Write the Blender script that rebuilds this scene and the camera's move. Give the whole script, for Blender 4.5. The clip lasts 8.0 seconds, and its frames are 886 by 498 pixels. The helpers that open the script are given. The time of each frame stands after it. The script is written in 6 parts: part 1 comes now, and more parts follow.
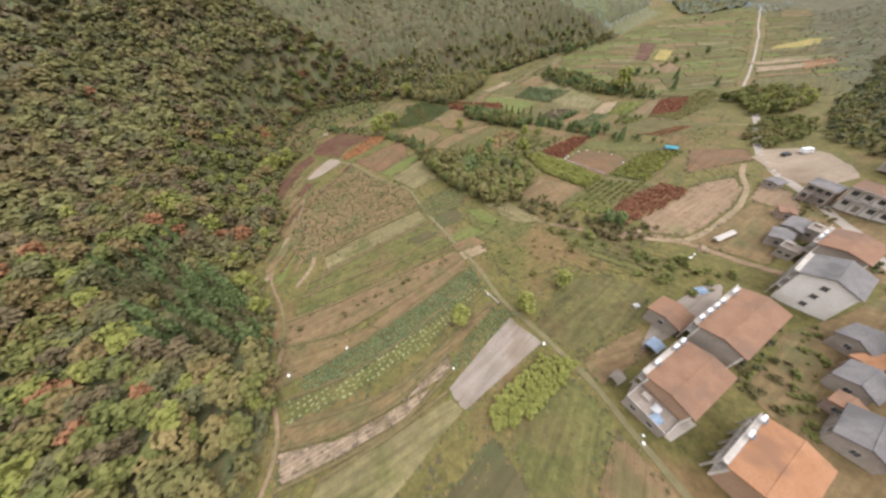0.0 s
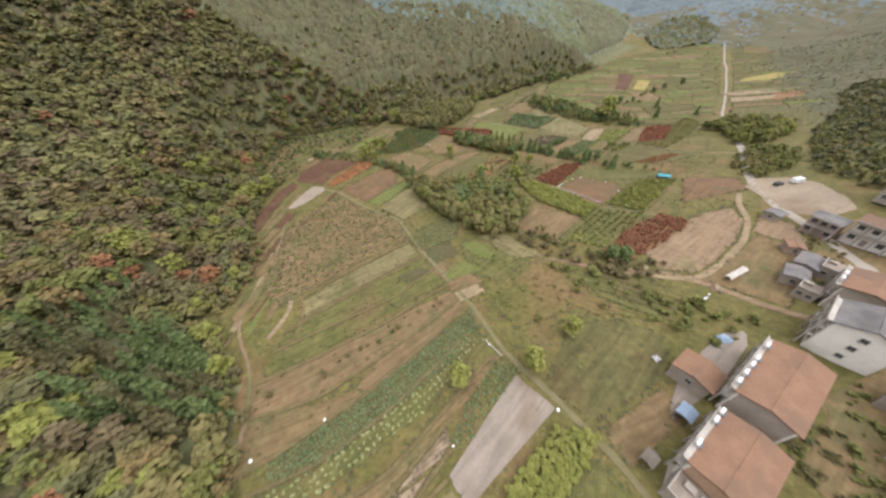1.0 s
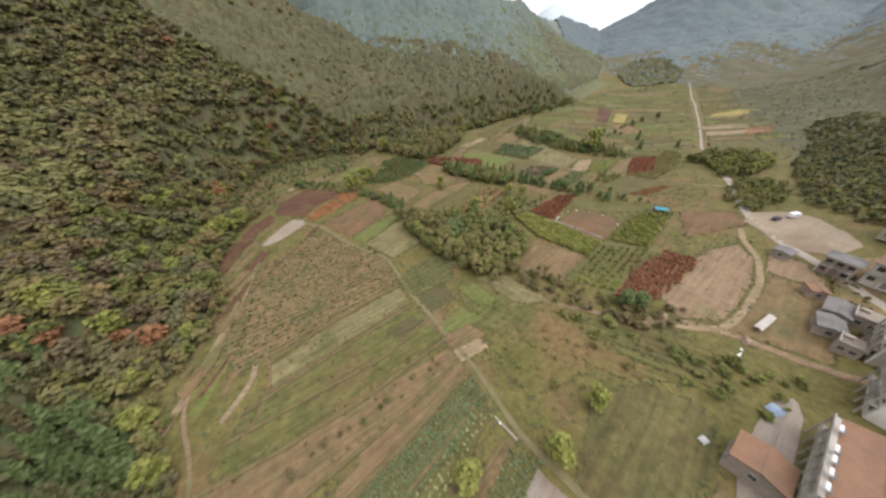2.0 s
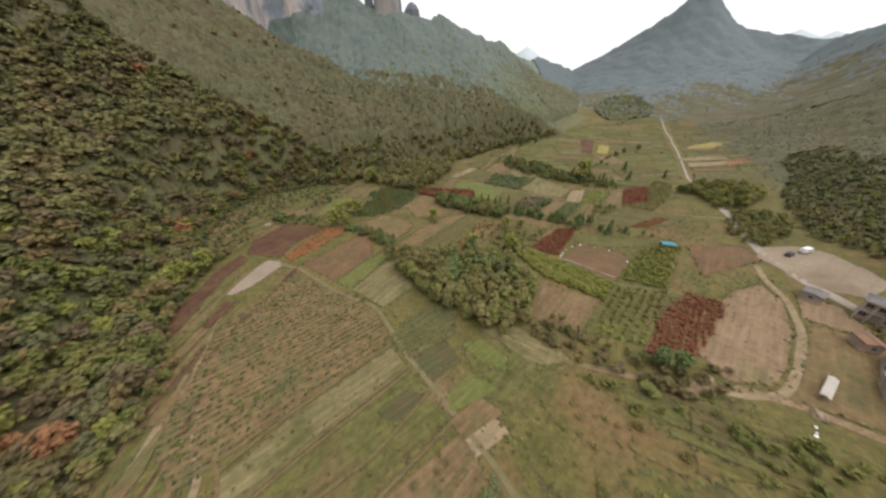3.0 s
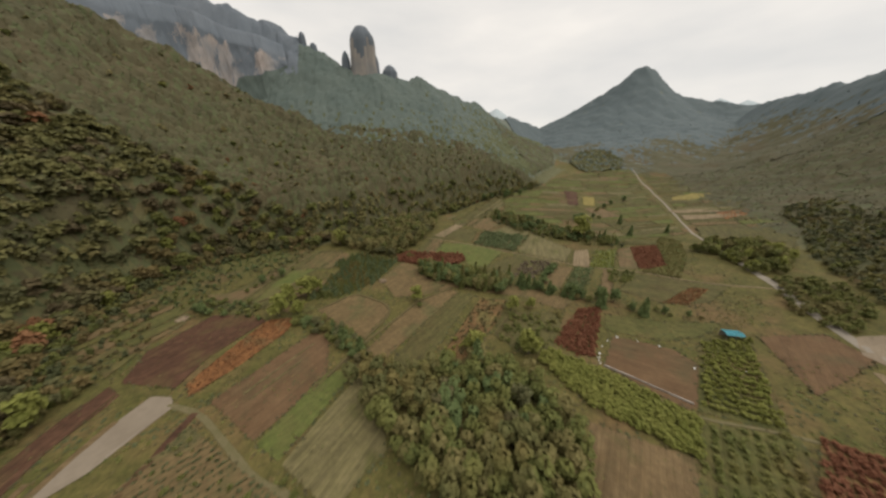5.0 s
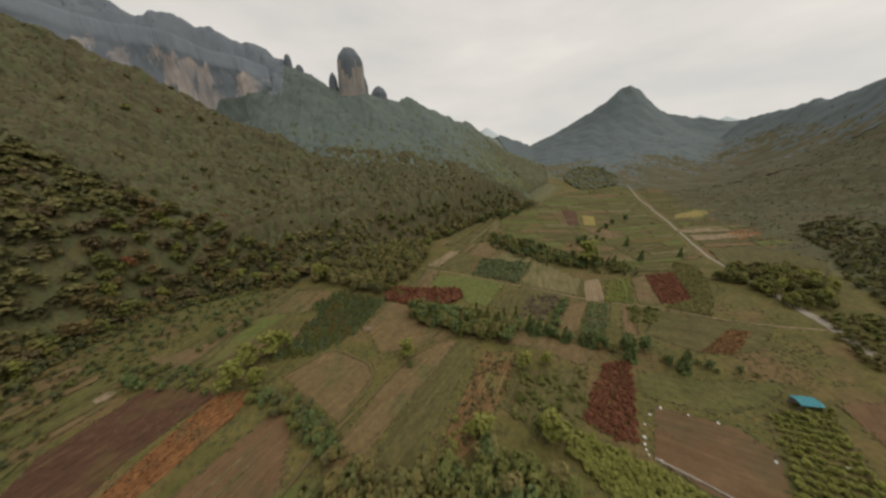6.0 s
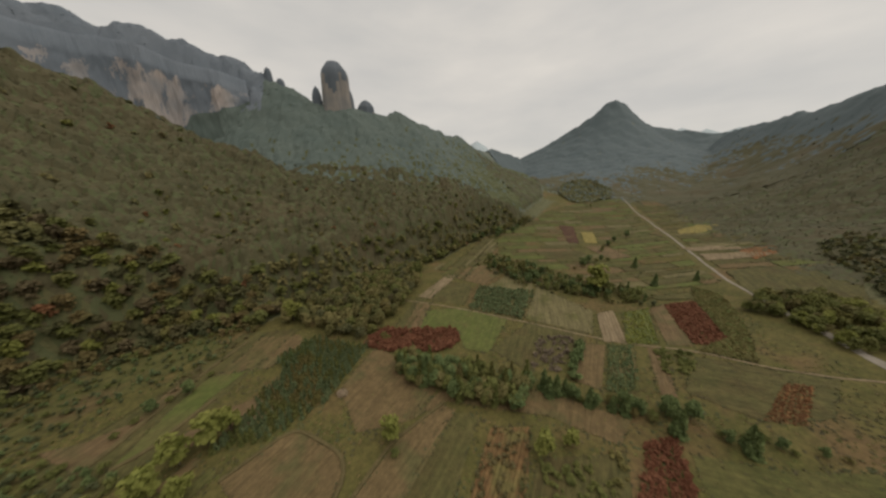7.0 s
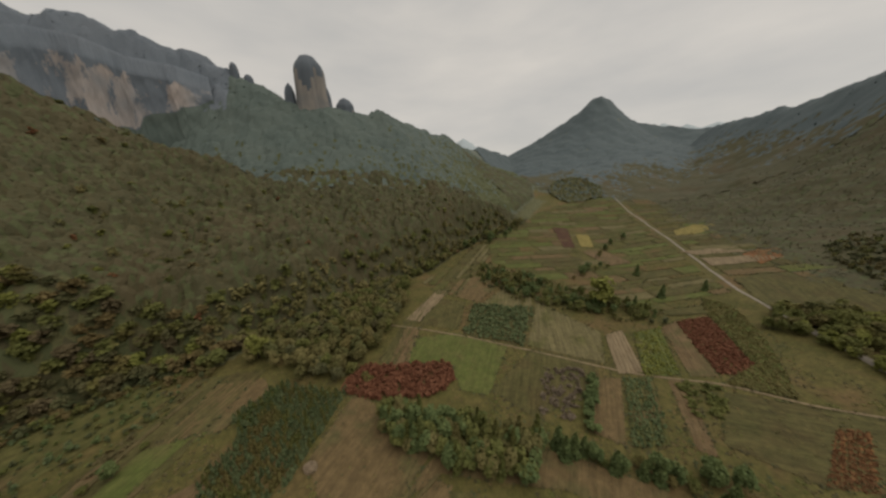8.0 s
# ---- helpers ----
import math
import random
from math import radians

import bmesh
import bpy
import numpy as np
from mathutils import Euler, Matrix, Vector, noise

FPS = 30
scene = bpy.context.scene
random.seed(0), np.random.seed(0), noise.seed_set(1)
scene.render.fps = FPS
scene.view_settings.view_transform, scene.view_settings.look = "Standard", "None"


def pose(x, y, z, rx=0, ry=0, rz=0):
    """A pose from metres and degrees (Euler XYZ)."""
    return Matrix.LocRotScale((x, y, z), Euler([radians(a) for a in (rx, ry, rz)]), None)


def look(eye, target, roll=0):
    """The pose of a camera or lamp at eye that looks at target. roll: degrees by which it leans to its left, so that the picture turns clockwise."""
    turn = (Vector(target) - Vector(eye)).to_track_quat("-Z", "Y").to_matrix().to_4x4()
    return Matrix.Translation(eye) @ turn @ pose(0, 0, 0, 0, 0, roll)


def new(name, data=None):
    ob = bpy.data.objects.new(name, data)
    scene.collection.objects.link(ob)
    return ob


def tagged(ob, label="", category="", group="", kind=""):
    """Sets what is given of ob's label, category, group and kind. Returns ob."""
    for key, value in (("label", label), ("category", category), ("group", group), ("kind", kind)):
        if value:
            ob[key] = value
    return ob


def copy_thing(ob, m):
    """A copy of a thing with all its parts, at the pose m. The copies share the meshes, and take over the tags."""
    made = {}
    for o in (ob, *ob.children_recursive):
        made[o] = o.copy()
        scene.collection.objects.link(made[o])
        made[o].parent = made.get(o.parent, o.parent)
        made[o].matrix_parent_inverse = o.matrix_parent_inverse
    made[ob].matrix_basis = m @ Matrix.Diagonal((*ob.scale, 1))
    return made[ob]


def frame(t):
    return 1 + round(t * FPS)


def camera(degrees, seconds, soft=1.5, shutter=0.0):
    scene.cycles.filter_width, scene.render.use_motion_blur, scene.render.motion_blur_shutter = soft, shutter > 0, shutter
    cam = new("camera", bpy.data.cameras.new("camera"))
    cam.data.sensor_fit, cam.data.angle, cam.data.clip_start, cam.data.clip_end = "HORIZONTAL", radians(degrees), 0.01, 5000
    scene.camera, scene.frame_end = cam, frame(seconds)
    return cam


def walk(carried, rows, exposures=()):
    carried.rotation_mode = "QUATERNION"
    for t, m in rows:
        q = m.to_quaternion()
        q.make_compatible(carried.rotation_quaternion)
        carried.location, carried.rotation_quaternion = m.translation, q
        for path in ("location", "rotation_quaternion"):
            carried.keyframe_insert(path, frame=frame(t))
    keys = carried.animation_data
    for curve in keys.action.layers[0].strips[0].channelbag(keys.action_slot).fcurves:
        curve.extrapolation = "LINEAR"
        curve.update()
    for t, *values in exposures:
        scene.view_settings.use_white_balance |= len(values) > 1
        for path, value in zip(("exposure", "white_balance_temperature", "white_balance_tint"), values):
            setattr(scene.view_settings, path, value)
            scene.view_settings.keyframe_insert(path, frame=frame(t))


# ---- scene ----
cam = camera(118.67, 8.0, soft=2.55, shutter=0.5)
PATH = [
    (0, look((0.00, -0.00, 72.00), (-5.67, 71.97, 2.80), -3.78)),
    (0.5, look((-0.96, 5.61, 71.89), (-4.55, 79.72, 4.84), -2.92)),
    (1, look((-1.83, 11.67, 71.62), (-3.23, 88.14, 7.21), -2.20)),
    (1.5, look((-2.90, 18.33, 71.22), (-1.73, 97.34, 9.93), -1.33)),
    (3, look((-8.41, 41.47, 70.12), (1.26, 127.36, 19.83), 0.54)),
    (3.5, look((-9.11, 50.55, 69.54), (3.01, 138.49, 23.49), 0.62)),
    (4, look((-8.91, 60.59, 69.47), (5.35, 150.16, 27.36), 0.74)),
    (4.5, look((-7.90, 71.69, 69.75), (8.29, 162.55, 31.27), 0.82)),
    (6, look((-1.75, 104.59, 74.22), (18.24, 198.00, 44.64), -0.40)),
    (6.5, look((0.65, 116.15, 76.43), (22.17, 209.95, 49.24), -0.74)),
    (7, look((3.68, 127.37, 78.32), (26.64, 221.34, 52.97), -1.07)),
    (7.5, look((6.90, 137.27, 80.98), (31.29, 231.05, 56.25), -1.76)),
    (8, look((9.27, 146.95, 83.88), (35.95, 239.68, 57.62), -2.08)),
]
EXPOSURES = [(0, 1.46, 5700, 15), (1.5, 1.29, 5700, 14), (3, 0.88, 6000, 13), (3.5, 0.74, 6100, 12), (4.5, 0.45, 6200, 10), (6, 0.08, 6350, 9), (7, -0.11, 6350, 9), (8, -0.26, 6350, 9)]
walk(cam, PATH, EXPOSURES)

# ---- sky and sun: thin even overcast ----
world = bpy.data.worlds.new("overcast_sky")
scene.world = world
world.use_nodes = True
wn, wl = world.node_tree.nodes, world.node_tree.links
wn.clear()
w_out = wn.new("ShaderNodeOutputWorld")
w_bg = wn.new("ShaderNodeBackground")
w_sky = wn.new("ShaderNodeTexSky")
w_sky.sky_type = 'NISHITA'
w_sky.sun_disc = False
w_sky.sun_elevation = radians(62)
w_sky.sun_rotation = radians(115)
w_geo = wn.new("ShaderNodeTexCoord")
w_map = wn.new("ShaderNodeMapping")
w_map.inputs["Scale"].default_value = (1.2, 1.2, 4.0)
w_noise = wn.new("ShaderNodeTexNoise")
w_noise.inputs["Scale"].default_value = 2.2
w_noise.inputs["Detail"].default_value = 5
w_ramp = wn.new("ShaderNodeValToRGB")
w_ramp.color_ramp.elements[0].position, w_ramp.color_ramp.elements[0].color = 0.3, (0.625, 0.59, 0.54, 1)
w_ramp.color_ramp.elements[1].position, w_ramp.color_ramp.elements[1].color = 0.75, (0.81, 0.74, 0.65, 1)
w_scale = wn.new("ShaderNodeMixRGB")
w_scale.blend_type = 'MULTIPLY'
w_scale.inputs[0].default_value = 1
w_scale.inputs[2].default_value = (10.3, 10.3, 10.3, 1)
w_mix = wn.new("ShaderNodeMixRGB")
w_mix.inputs[0].default_value = 0.93
wl.new(w_geo.outputs["Generated"], w_map.inputs[0])
wl.new(w_map.outputs[0], w_noise.inputs["Vector"])
wl.new(w_noise.outputs[0], w_ramp.inputs[0])
wl.new(w_ramp.outputs[0], w_scale.inputs[1])
wl.new(w_sky.outputs[0], w_mix.inputs[1])
wl.new(w_scale.outputs[0], w_mix.inputs[2])
wl.new(w_mix.outputs[0], w_bg.inputs[0])
w_bg.inputs[1].default_value = 0.1
wl.new(w_bg.outputs[0], w_out.inputs[0])

sun = new("sun", bpy.data.lights.new("sun", 'SUN'))
sun.data.energy, sun.data.angle, sun.data.color = 1.8, radians(75), (1.0, 0.93, 0.82)
sun.matrix_world = look((0, 0, 300), (-72, 34, 130))

# ---- materials ----
def rgb(c):
    return (*c, 1)


def surface(name, a, b, scale=0.35, fine=4.0, rough=0.9, bump=0.3, c=None, island=0.0, translucent=0.0, spec=0.25, streak=None, rows=0.0, mottle=0.0):
    """Two colours mixed by noise at two scales, a third in patches, with fine relief."""
    m = bpy.data.materials.new(name)
    m.use_nodes = True
    n, l = m.node_tree.nodes, m.node_tree.links
    bsdf = n["Principled BSDF"]
    bsdf.inputs["Roughness"].default_value = rough
    bsdf.inputs["Specular IOR Level"].default_value = spec
    geo = n.new("ShaderNodeNewGeometry")
    vec = geo.outputs["Position"]
    if streak:
        mp = n.new("ShaderNodeMapping")
        mp.inputs["Scale"].default_value = streak
        l.new(vec, mp.inputs[0])
        vec = mp.outputs[0]
    big, small = n.new("ShaderNodeTexNoise"), n.new("ShaderNodeTexNoise")
    big.inputs["Scale"].default_value, big.inputs["Detail"].default_value = scale, 5
    small.inputs["Scale"].default_value, small.inputs["Detail"].default_value = fine, 4
    l.new(vec, big.inputs["Vector"])
    l.new(vec, small.inputs["Vector"])
    add = n.new("ShaderNodeMath")
    add.operation = 'MULTIPLY_ADD'
    add.inputs[1].default_value = 0.5
    l.new(small.outputs[0], add.inputs[0])
    half = n.new("ShaderNodeMath")
    half.operation = 'MULTIPLY'
    half.inputs[1].default_value = 0.5
    l.new(big.outputs[0], half.inputs[0])
    l.new(half.outputs[0], add.inputs[2])
    ramp = n.new("ShaderNodeValToRGB")
    ramp.color_ramp.elements[0].position, ramp.color_ramp.elements[0].color = 0.38, rgb(a)
    ramp.color_ramp.elements[1].position, ramp.color_ramp.elements[1].color = 0.62, rgb(b)
    l.new(add.outputs[0], ramp.inputs[0])
    out = ramp.outputs[0]
    if c:
        patch = n.new("ShaderNodeTexNoise")
        patch.inputs["Scale"].default_value, patch.inputs["Detail"].default_value = scale * 0.37, 3
        l.new(geo.outputs["Position"], patch.inputs["Vector"])
        pr = n.new("ShaderNodeValToRGB")
        pr.color_ramp.elements[0].position, pr.color_ramp.elements[1].position = 0.52, 0.66
        l.new(patch.outputs[0], pr.inputs[0])
        mx = n.new("ShaderNodeMixRGB")
        mx.inputs[2].default_value = rgb(c)
        l.new(pr.outputs[0], mx.inputs[0])
        l.new(out, mx.inputs[1])
        out = mx.outputs[0]
    if rows:
        tc, mp2, st = n.new("ShaderNodeTexCoord"), n.new("ShaderNodeMapping"), n.new("ShaderNodeTexNoise")
        mp2.inputs["Scale"].default_value = (0.05, 0.9, 1.0)
        st.inputs["Scale"].default_value, st.inputs["Detail"].default_value = 1.0, 6
        l.new(tc.outputs["Object"], mp2.inputs[0])
        l.new(mp2.outputs[0], st.inputs["Vector"])
        hv, rg = n.new("ShaderNodeHueSaturation"), n.new("ShaderNodeMapRange")
        rg.inputs[1].default_value, rg.inputs[2].default_value = 0.3, 0.7
        rg.inputs[3].default_value, rg.inputs[4].default_value = 1 - rows, 1 + rows
        l.new(st.outputs[0], rg.inputs[0])
        l.new(rg.outputs[0], hv.inputs["Value"])
        l.new(out, hv.inputs["Color"])
        out = hv.outputs[0]
    if mottle:
        clump, cr, cv = n.new("ShaderNodeTexNoise"), n.new("ShaderNodeMapRange"), n.new("ShaderNodeHueSaturation")
        clump.inputs["Scale"].default_value, clump.inputs["Detail"].default_value, clump.inputs["Roughness"].default_value = 0.55, 7, 0.65
        l.new(geo.outputs["Position"], clump.inputs["Vector"])
        cr.inputs[1].default_value, cr.inputs[2].default_value = 0.32, 0.68
        cr.inputs[3].default_value, cr.inputs[4].default_value = 1 - mottle, 1 + mottle
        l.new(clump.outputs[0], cr.inputs[0])
        l.new(cr.outputs[0], cv.inputs["Value"])
        l.new(out, cv.inputs["Color"])
        out = cv.outputs[0]
    if island:
        hsv = n.new("ShaderNodeHueSaturation")
        mr = n.new("ShaderNodeMapRange")
        mr.inputs[3].default_value, mr.inputs[4].default_value = 1 - island, 1 + island
        l.new(geo.outputs["Random Per Island"], mr.inputs[0])
        l.new(mr.outputs[0], hsv.inputs["Value"])
        l.new(out, hsv.inputs["Color"])
        out = hsv.outputs[0]
    l.new(out, bsdf.inputs["Base Color"])
    if bump:
        bp = n.new("ShaderNodeBump")
        bp.inputs["Strength"].default_value, bp.inputs["Distance"].default_value = bump, 0.15
        l.new(small.outputs[0], bp.inputs["Height"])
        l.new(bp.outputs[0], bsdf.inputs["Normal"])
    if translucent:
        tr, ms = n.new("ShaderNodeBsdfTranslucent"), n.new("ShaderNodeMixShader")
        l.new(out, tr.inputs[0])
        ms.inputs[0].default_value = translucent
        l.new(bsdf.outputs[0], ms.inputs[1])
        l.new(tr.outputs[0], ms.inputs[2])
        l.new(ms.outputs[0], n["Material Output"].inputs[0])
    return m


def leafy(name, a, b, c=None, scale=0.12, thin=0.32):
    return surface(name, a, b, scale=scale, fine=0.9, rough=0.75, bump=0, c=c, island=0.14, translucent=thin, spec=0.2)


M = {}
M["grass"] = surface("rough_grass", (0.065, 0.063, 0.016), (0.111, 0.090, 0.029), 0.12, 1.5, c=(0.118, 0.079, 0.033), bump=0.6, mottle=0.3)
M["litter"] = surface("leaf_litter", (0.072, 0.078, 0.034), (0.124, 0.114, 0.058), 0.2, 2.0, bump=0.6, mottle=0.3)
# Far slope ground, lightened and greyed to go with the woods' painted haze.
M["far_floor"] = surface("haze_tinted_slope", (0.10, 0.115, 0.09), (0.13, 0.14, 0.11), 0.03, 0.15, bump=0.3)
M["meadow"] = surface("green_meadow", (0.060, 0.064, 0.017), (0.097, 0.086, 0.028), 0.15, 2.5, c=(0.097, 0.071, 0.029), bump=0.6, rows=0.2, mottle=0.26)
M["lawn"] = surface("bright_grass", (0.072, 0.088, 0.020), (0.106, 0.110, 0.032), 0.2, 2.5, c=(0.098, 0.090, 0.030), bump=0.5, rows=0.15, mottle=0.2)
M["soil"] = surface("brown_soil", (0.107, 0.071, 0.033), (0.144, 0.100, 0.050), 0.3, 3.0, c=(0.092, 0.076, 0.031), bump=0.6, rows=0.2, mottle=0.16)
M["stubble"] = surface("dry_stubble", (0.104, 0.073, 0.032), (0.140, 0.097, 0.045), 0.25, 3.0, c=(0.089, 0.078, 0.031), bump=0.6, rows=0.16, mottle=0.22)
M["rust"] = surface("rusty_weeds_and_earth", (0.110, 0.063, 0.026), (0.149, 0.091, 0.037), 0.35, 2.5, c=(0.112, 0.093, 0.032), bump=0.6, rows=0.25, mottle=0.25)
M["mud"] = surface("grey_mud", (0.163, 0.136, 0.106), (0.211, 0.176, 0.143), 0.2, 2.5, c=(0.141, 0.110, 0.079), bump=0.4, rows=0.15)
M["tan"] = surface("bare_tan_earth", (0.156, 0.115, 0.066), (0.213, 0.163, 0.097), 0.25, 2.5, bump=0.4, rows=0.25)
M["darkred"] = surface("dark_red_soil", (0.053, 0.026, 0.014), (0.084, 0.042, 0.024), 0.3, 1.5, c=(0.079, 0.049, 0.022), bump=0.6, rows=0.25, mottle=0.22)
M["orange"] = surface("orange_dry_plants", (0.135, 0.057, 0.02), (0.18, 0.083, 0.03), 0.5, 2.0, c=(0.11, 0.07, 0.028), bump=0.7, rows=0.3, mottle=0.2)
M["l_orange"] = leafy("withered_orange_leaves", (0.165, 0.08, 0.036), (0.21, 0.108, 0.05), scale=0.3)
M["yellow"] = surface("yellow_flowering_crop", (0.167, 0.136, 0.040), (0.220, 0.176, 0.053), 0.3, 3.0, bump=0.5, rows=0.2)
M["wet"] = surface("dark_wet_turf", (0.056, 0.05, 0.021), (0.08, 0.066, 0.03), 0.2, 3.0, c=(0.06, 0.062, 0.024), bump=0.4, rows=0.2)
M["redsoil"] = surface("reddish_soil", (0.096, 0.056, 0.027), (0.125, 0.077, 0.039), 0.2, 2.5, c=(0.087, 0.063, 0.030), bump=0.5, rows=0.15, mottle=0.12)
M["olive"] = surface("olive_turf", (0.063, 0.060, 0.019), (0.091, 0.077, 0.028), 0.2, 3.0, c=(0.075, 0.060, 0.022), bump=0.5, rows=0.25, mottle=0.26)
M["pale"] = surface("pale_dry_grass", (0.107, 0.092, 0.039), (0.137, 0.115, 0.054), 0.3, 3.0, c=(0.085, 0.080, 0.027), bump=0.5, rows=0.3, mottle=0.2)
M["rubble"] = surface("stony_rubble", (0.148, 0.108, 0.069), (0.240, 0.184, 0.123), 0.6, 2.0, c=(0.099, 0.075, 0.040), bump=0.8, rows=0.2)
M["track"] = surface("trodden_track", (0.102, 0.091, 0.039), (0.143, 0.119, 0.062), 0.4, 3.0, bump=0.4)
M["concrete"] = surface("pale_concrete", (0.205, 0.178, 0.142), (0.262, 0.230, 0.187), 0.2, 2.0, bump=0.2)
M["gravel"] = surface("pale_gravel", (0.163, 0.127, 0.087), (0.229, 0.182, 0.128), 0.12, 1.5, c=(0.141, 0.103, 0.066), bump=0.4)
M["dirt"] = surface("pinkish_dirt", (0.139, 0.095, 0.054), (0.193, 0.135, 0.081), 0.12, 2.0, c=(0.102, 0.091, 0.038), bump=0.4, rows=0.15, mottle=0.16)
M["bank"] = surface("earth_bank", (0.075, 0.060, 0.025), (0.125, 0.097, 0.042), 0.4, 2.0, bump=0.8)
M["pond"] = surface("silty_pond", (0.183, 0.147, 0.106), (0.222, 0.181, 0.134), 0.08, 0.6, rough=0.35, bump=0.05, spec=0.4)
M["rock"] = surface("weathered_rock", (0.260, 0.225, 0.207), (0.353, 0.303, 0.270), 0.04, 0.25, c=(0.210, 0.211, 0.216), bump=0.3, streak=(1.344, 1.376, 0.450))
# Scrub colour paled and blued to carry the haze of distance.
M["l_cliff"] = leafy("haze_tinted_scrub", (0.116, 0.137, 0.160), (0.143, 0.160, 0.181), scale=0.03, thin=0.08)
M["rock_dark"] = surface("grey_tower_rock", (0.185, 0.176, 0.167), (0.290, 0.260, 0.229), 0.05, 0.3, c=(0.150, 0.158, 0.163), bump=0.5, streak=(1.584, 1.584, 0.176))
M["l_dry"] = leafy("dry_hill_scrub", (0.066, 0.059, 0.029), (0.090, 0.078, 0.037), scale=0.05, thin=0.08)
M["l_hill"] = leafy("green_hill_scrub", (0.066, 0.074, 0.031), (0.092, 0.097, 0.042), scale=0.05, thin=0.08)
M["l_green"] = leafy("green_leaves", (0.117, 0.133, 0.040), (0.180, 0.180, 0.053), c=(0.180, 0.150, 0.053))
M["l_dark"] = leafy("dark_needles", (0.101, 0.137, 0.050), (0.157, 0.193, 0.070))
M["l_yellow"] = leafy("yellow_green_leaves", (0.180, 0.194, 0.044), (0.246, 0.245, 0.065))
M["l_bamboo"] = leafy("bamboo_leaves", (0.145, 0.136, 0.048), (0.224, 0.189, 0.075), c=(0.119, 0.121, 0.043))
M["l_red"] = leafy("russet_leaves", (0.230, 0.112, 0.054), (0.297, 0.157, 0.076))
M["l_brown"] = leafy("brownish_leaves", (0.156, 0.123, 0.051), (0.220, 0.164, 0.068), c=(0.139, 0.134, 0.048))
M["l_moss"] = leafy("dull_moss_green_leaves", (0.105, 0.108, 0.048), (0.154, 0.145, 0.064), c=(0.137, 0.115, 0.053))
M["l_umber"] = leafy("bare_umber_twigs", (0.121, 0.097, 0.051), (0.165, 0.130, 0.068))
M["l_crimson"] = leafy("crimson_shrub_leaves", (0.180, 0.074, 0.040), (0.240, 0.108, 0.060))
M["l_stalk"] = leafy("pale_dry_stalks", (0.165, 0.130, 0.088), (0.215, 0.172, 0.122), scale=0.3)
M["l_crop"] = leafy("crop_leaves", (0.115, 0.150, 0.066), (0.170, 0.200, 0.092), scale=0.3)
M["l_cabbage"] = leafy("pale_cabbage_leaves", (0.22, 0.25, 0.10), (0.34, 0.35, 0.17), scale=0.3)
M["l_scrub"] = leafy("scrub_leaves", (0.115, 0.098, 0.043), (0.165, 0.136, 0.062), c=(0.098, 0.104, 0.032), scale=0.3)
# Haze is mixed into this leaf colour, bluer than the near woods.
M["l_far"] = leafy("haze_tinted_woods", (0.080, 0.104, 0.093), (0.106, 0.128, 0.110), scale=0.03, thin=0.08)
M["l_gold"] = leafy("golden_bamboo_leaves", (0.21, 0.165, 0.064), (0.29, 0.225, 0.092), c=(0.165, 0.155, 0.055))
# Leaf colour greyed towards blue in place of haze over the mountain.
M["l_peak"] = leafy("haze_tinted_mountain_woods", (0.080, 0.102, 0.108), (0.095, 0.118, 0.121), scale=0.02, thin=0.08)
M["l_slope"] = leafy("dry_slope_woods", (0.062, 0.060, 0.029), (0.084, 0.076, 0.037), c=(0.084, 0.069, 0.035), scale=0.05, thin=0.08)
M["l_back"] = leafy("slope_wood_leaves", (0.153, 0.153, 0.058), (0.214, 0.196, 0.076), c=(0.194, 0.155, 0.068))
M["bark"] = surface("bark", (0.09, 0.07, 0.05), (0.16, 0.13, 0.10), 1.0, 8.0, bump=0.8)

# ---- the lie of the land ----
RIDGE_SPUR = [(-520, -260, 260), (-430, 60, 225), (-330, 220, 210), (-260, 330, 180), (-190, 385, 146), (-120, 405, 105), (-60, 400, 77), (-10, 365, 50), (25, 345, 24)]


def polar(az, el, d):
    """A crest point by bearing, elevation and distance from the end of the flight."""
    a = radians(az)
    return (9.3 + d * math.sin(a), 147 + d * math.cos(a), 84 + d * math.tan(radians(el)))


def floor_level(x, y):
    """The valley floor without the hills: nearly level, climbing at the valley's head."""
    return 0.007 * np.clip(x, -200, 400) + 0.019 * np.clip(y, -80, 300) + 12 * (np.clip(y - 250, 0, 420) / 190) ** 2 * np.clip((900 - y) / 300, 0.3, 1)


def crest(rows, lift):
    """Crest points (bearing, elevation, distance) as places and heights above the valley floor."""
    out = []
    for az, el, d in rows:
        x, y, z = polar(az, el, d)
        out.append((x, y, z - float(floor_level(x, y)) + lift))
    return out


RIDGE_WALL = crest([(-75, 18, 470), (-50, 18.0, 445), (-38, 17.9, 432), (-36, 17.4, 430), (-34.2, 18.5, 428), (-31, 18.7, 425), (-29.4, 17.9, 420), (-27.3, 18.1, 415), (-22.5, 17.2, 402), (-18.9, 15.8, 388)], 14)
RIDGE_CLIFF = crest([(-18.9, 15.4, 386), (-14.7, 14.4, 368), (-11.7, 13.4, 358), (-8, 12.2, 350), (-3.6, 12.6, 350), (1.2, 11.4, 360), (2.8, 11.2, 364), (4.3, 11.9, 370), (9.7, 9.8, 410), (14.1, 7.9, 490), (18.7, 6.2, 620), (24.4, 5.1, 880), (29.2, 3.6, 1200)], 12)
RIDGE_PEAK = crest([(29.5, 3.5, 1280), (36.2, 6.7, 1270), (39.9, 8.8, 1260), (43.4, 11.0, 1260), (44.5, 12.2, 1260), (45.3, 12.4, 1260), (46.0, 11.9, 1260), (47.7, 10.0, 1260), (51.1, 7.5, 1260), (56.2, 6.2, 1250), (62.3, 5.4, 1200)], 5)
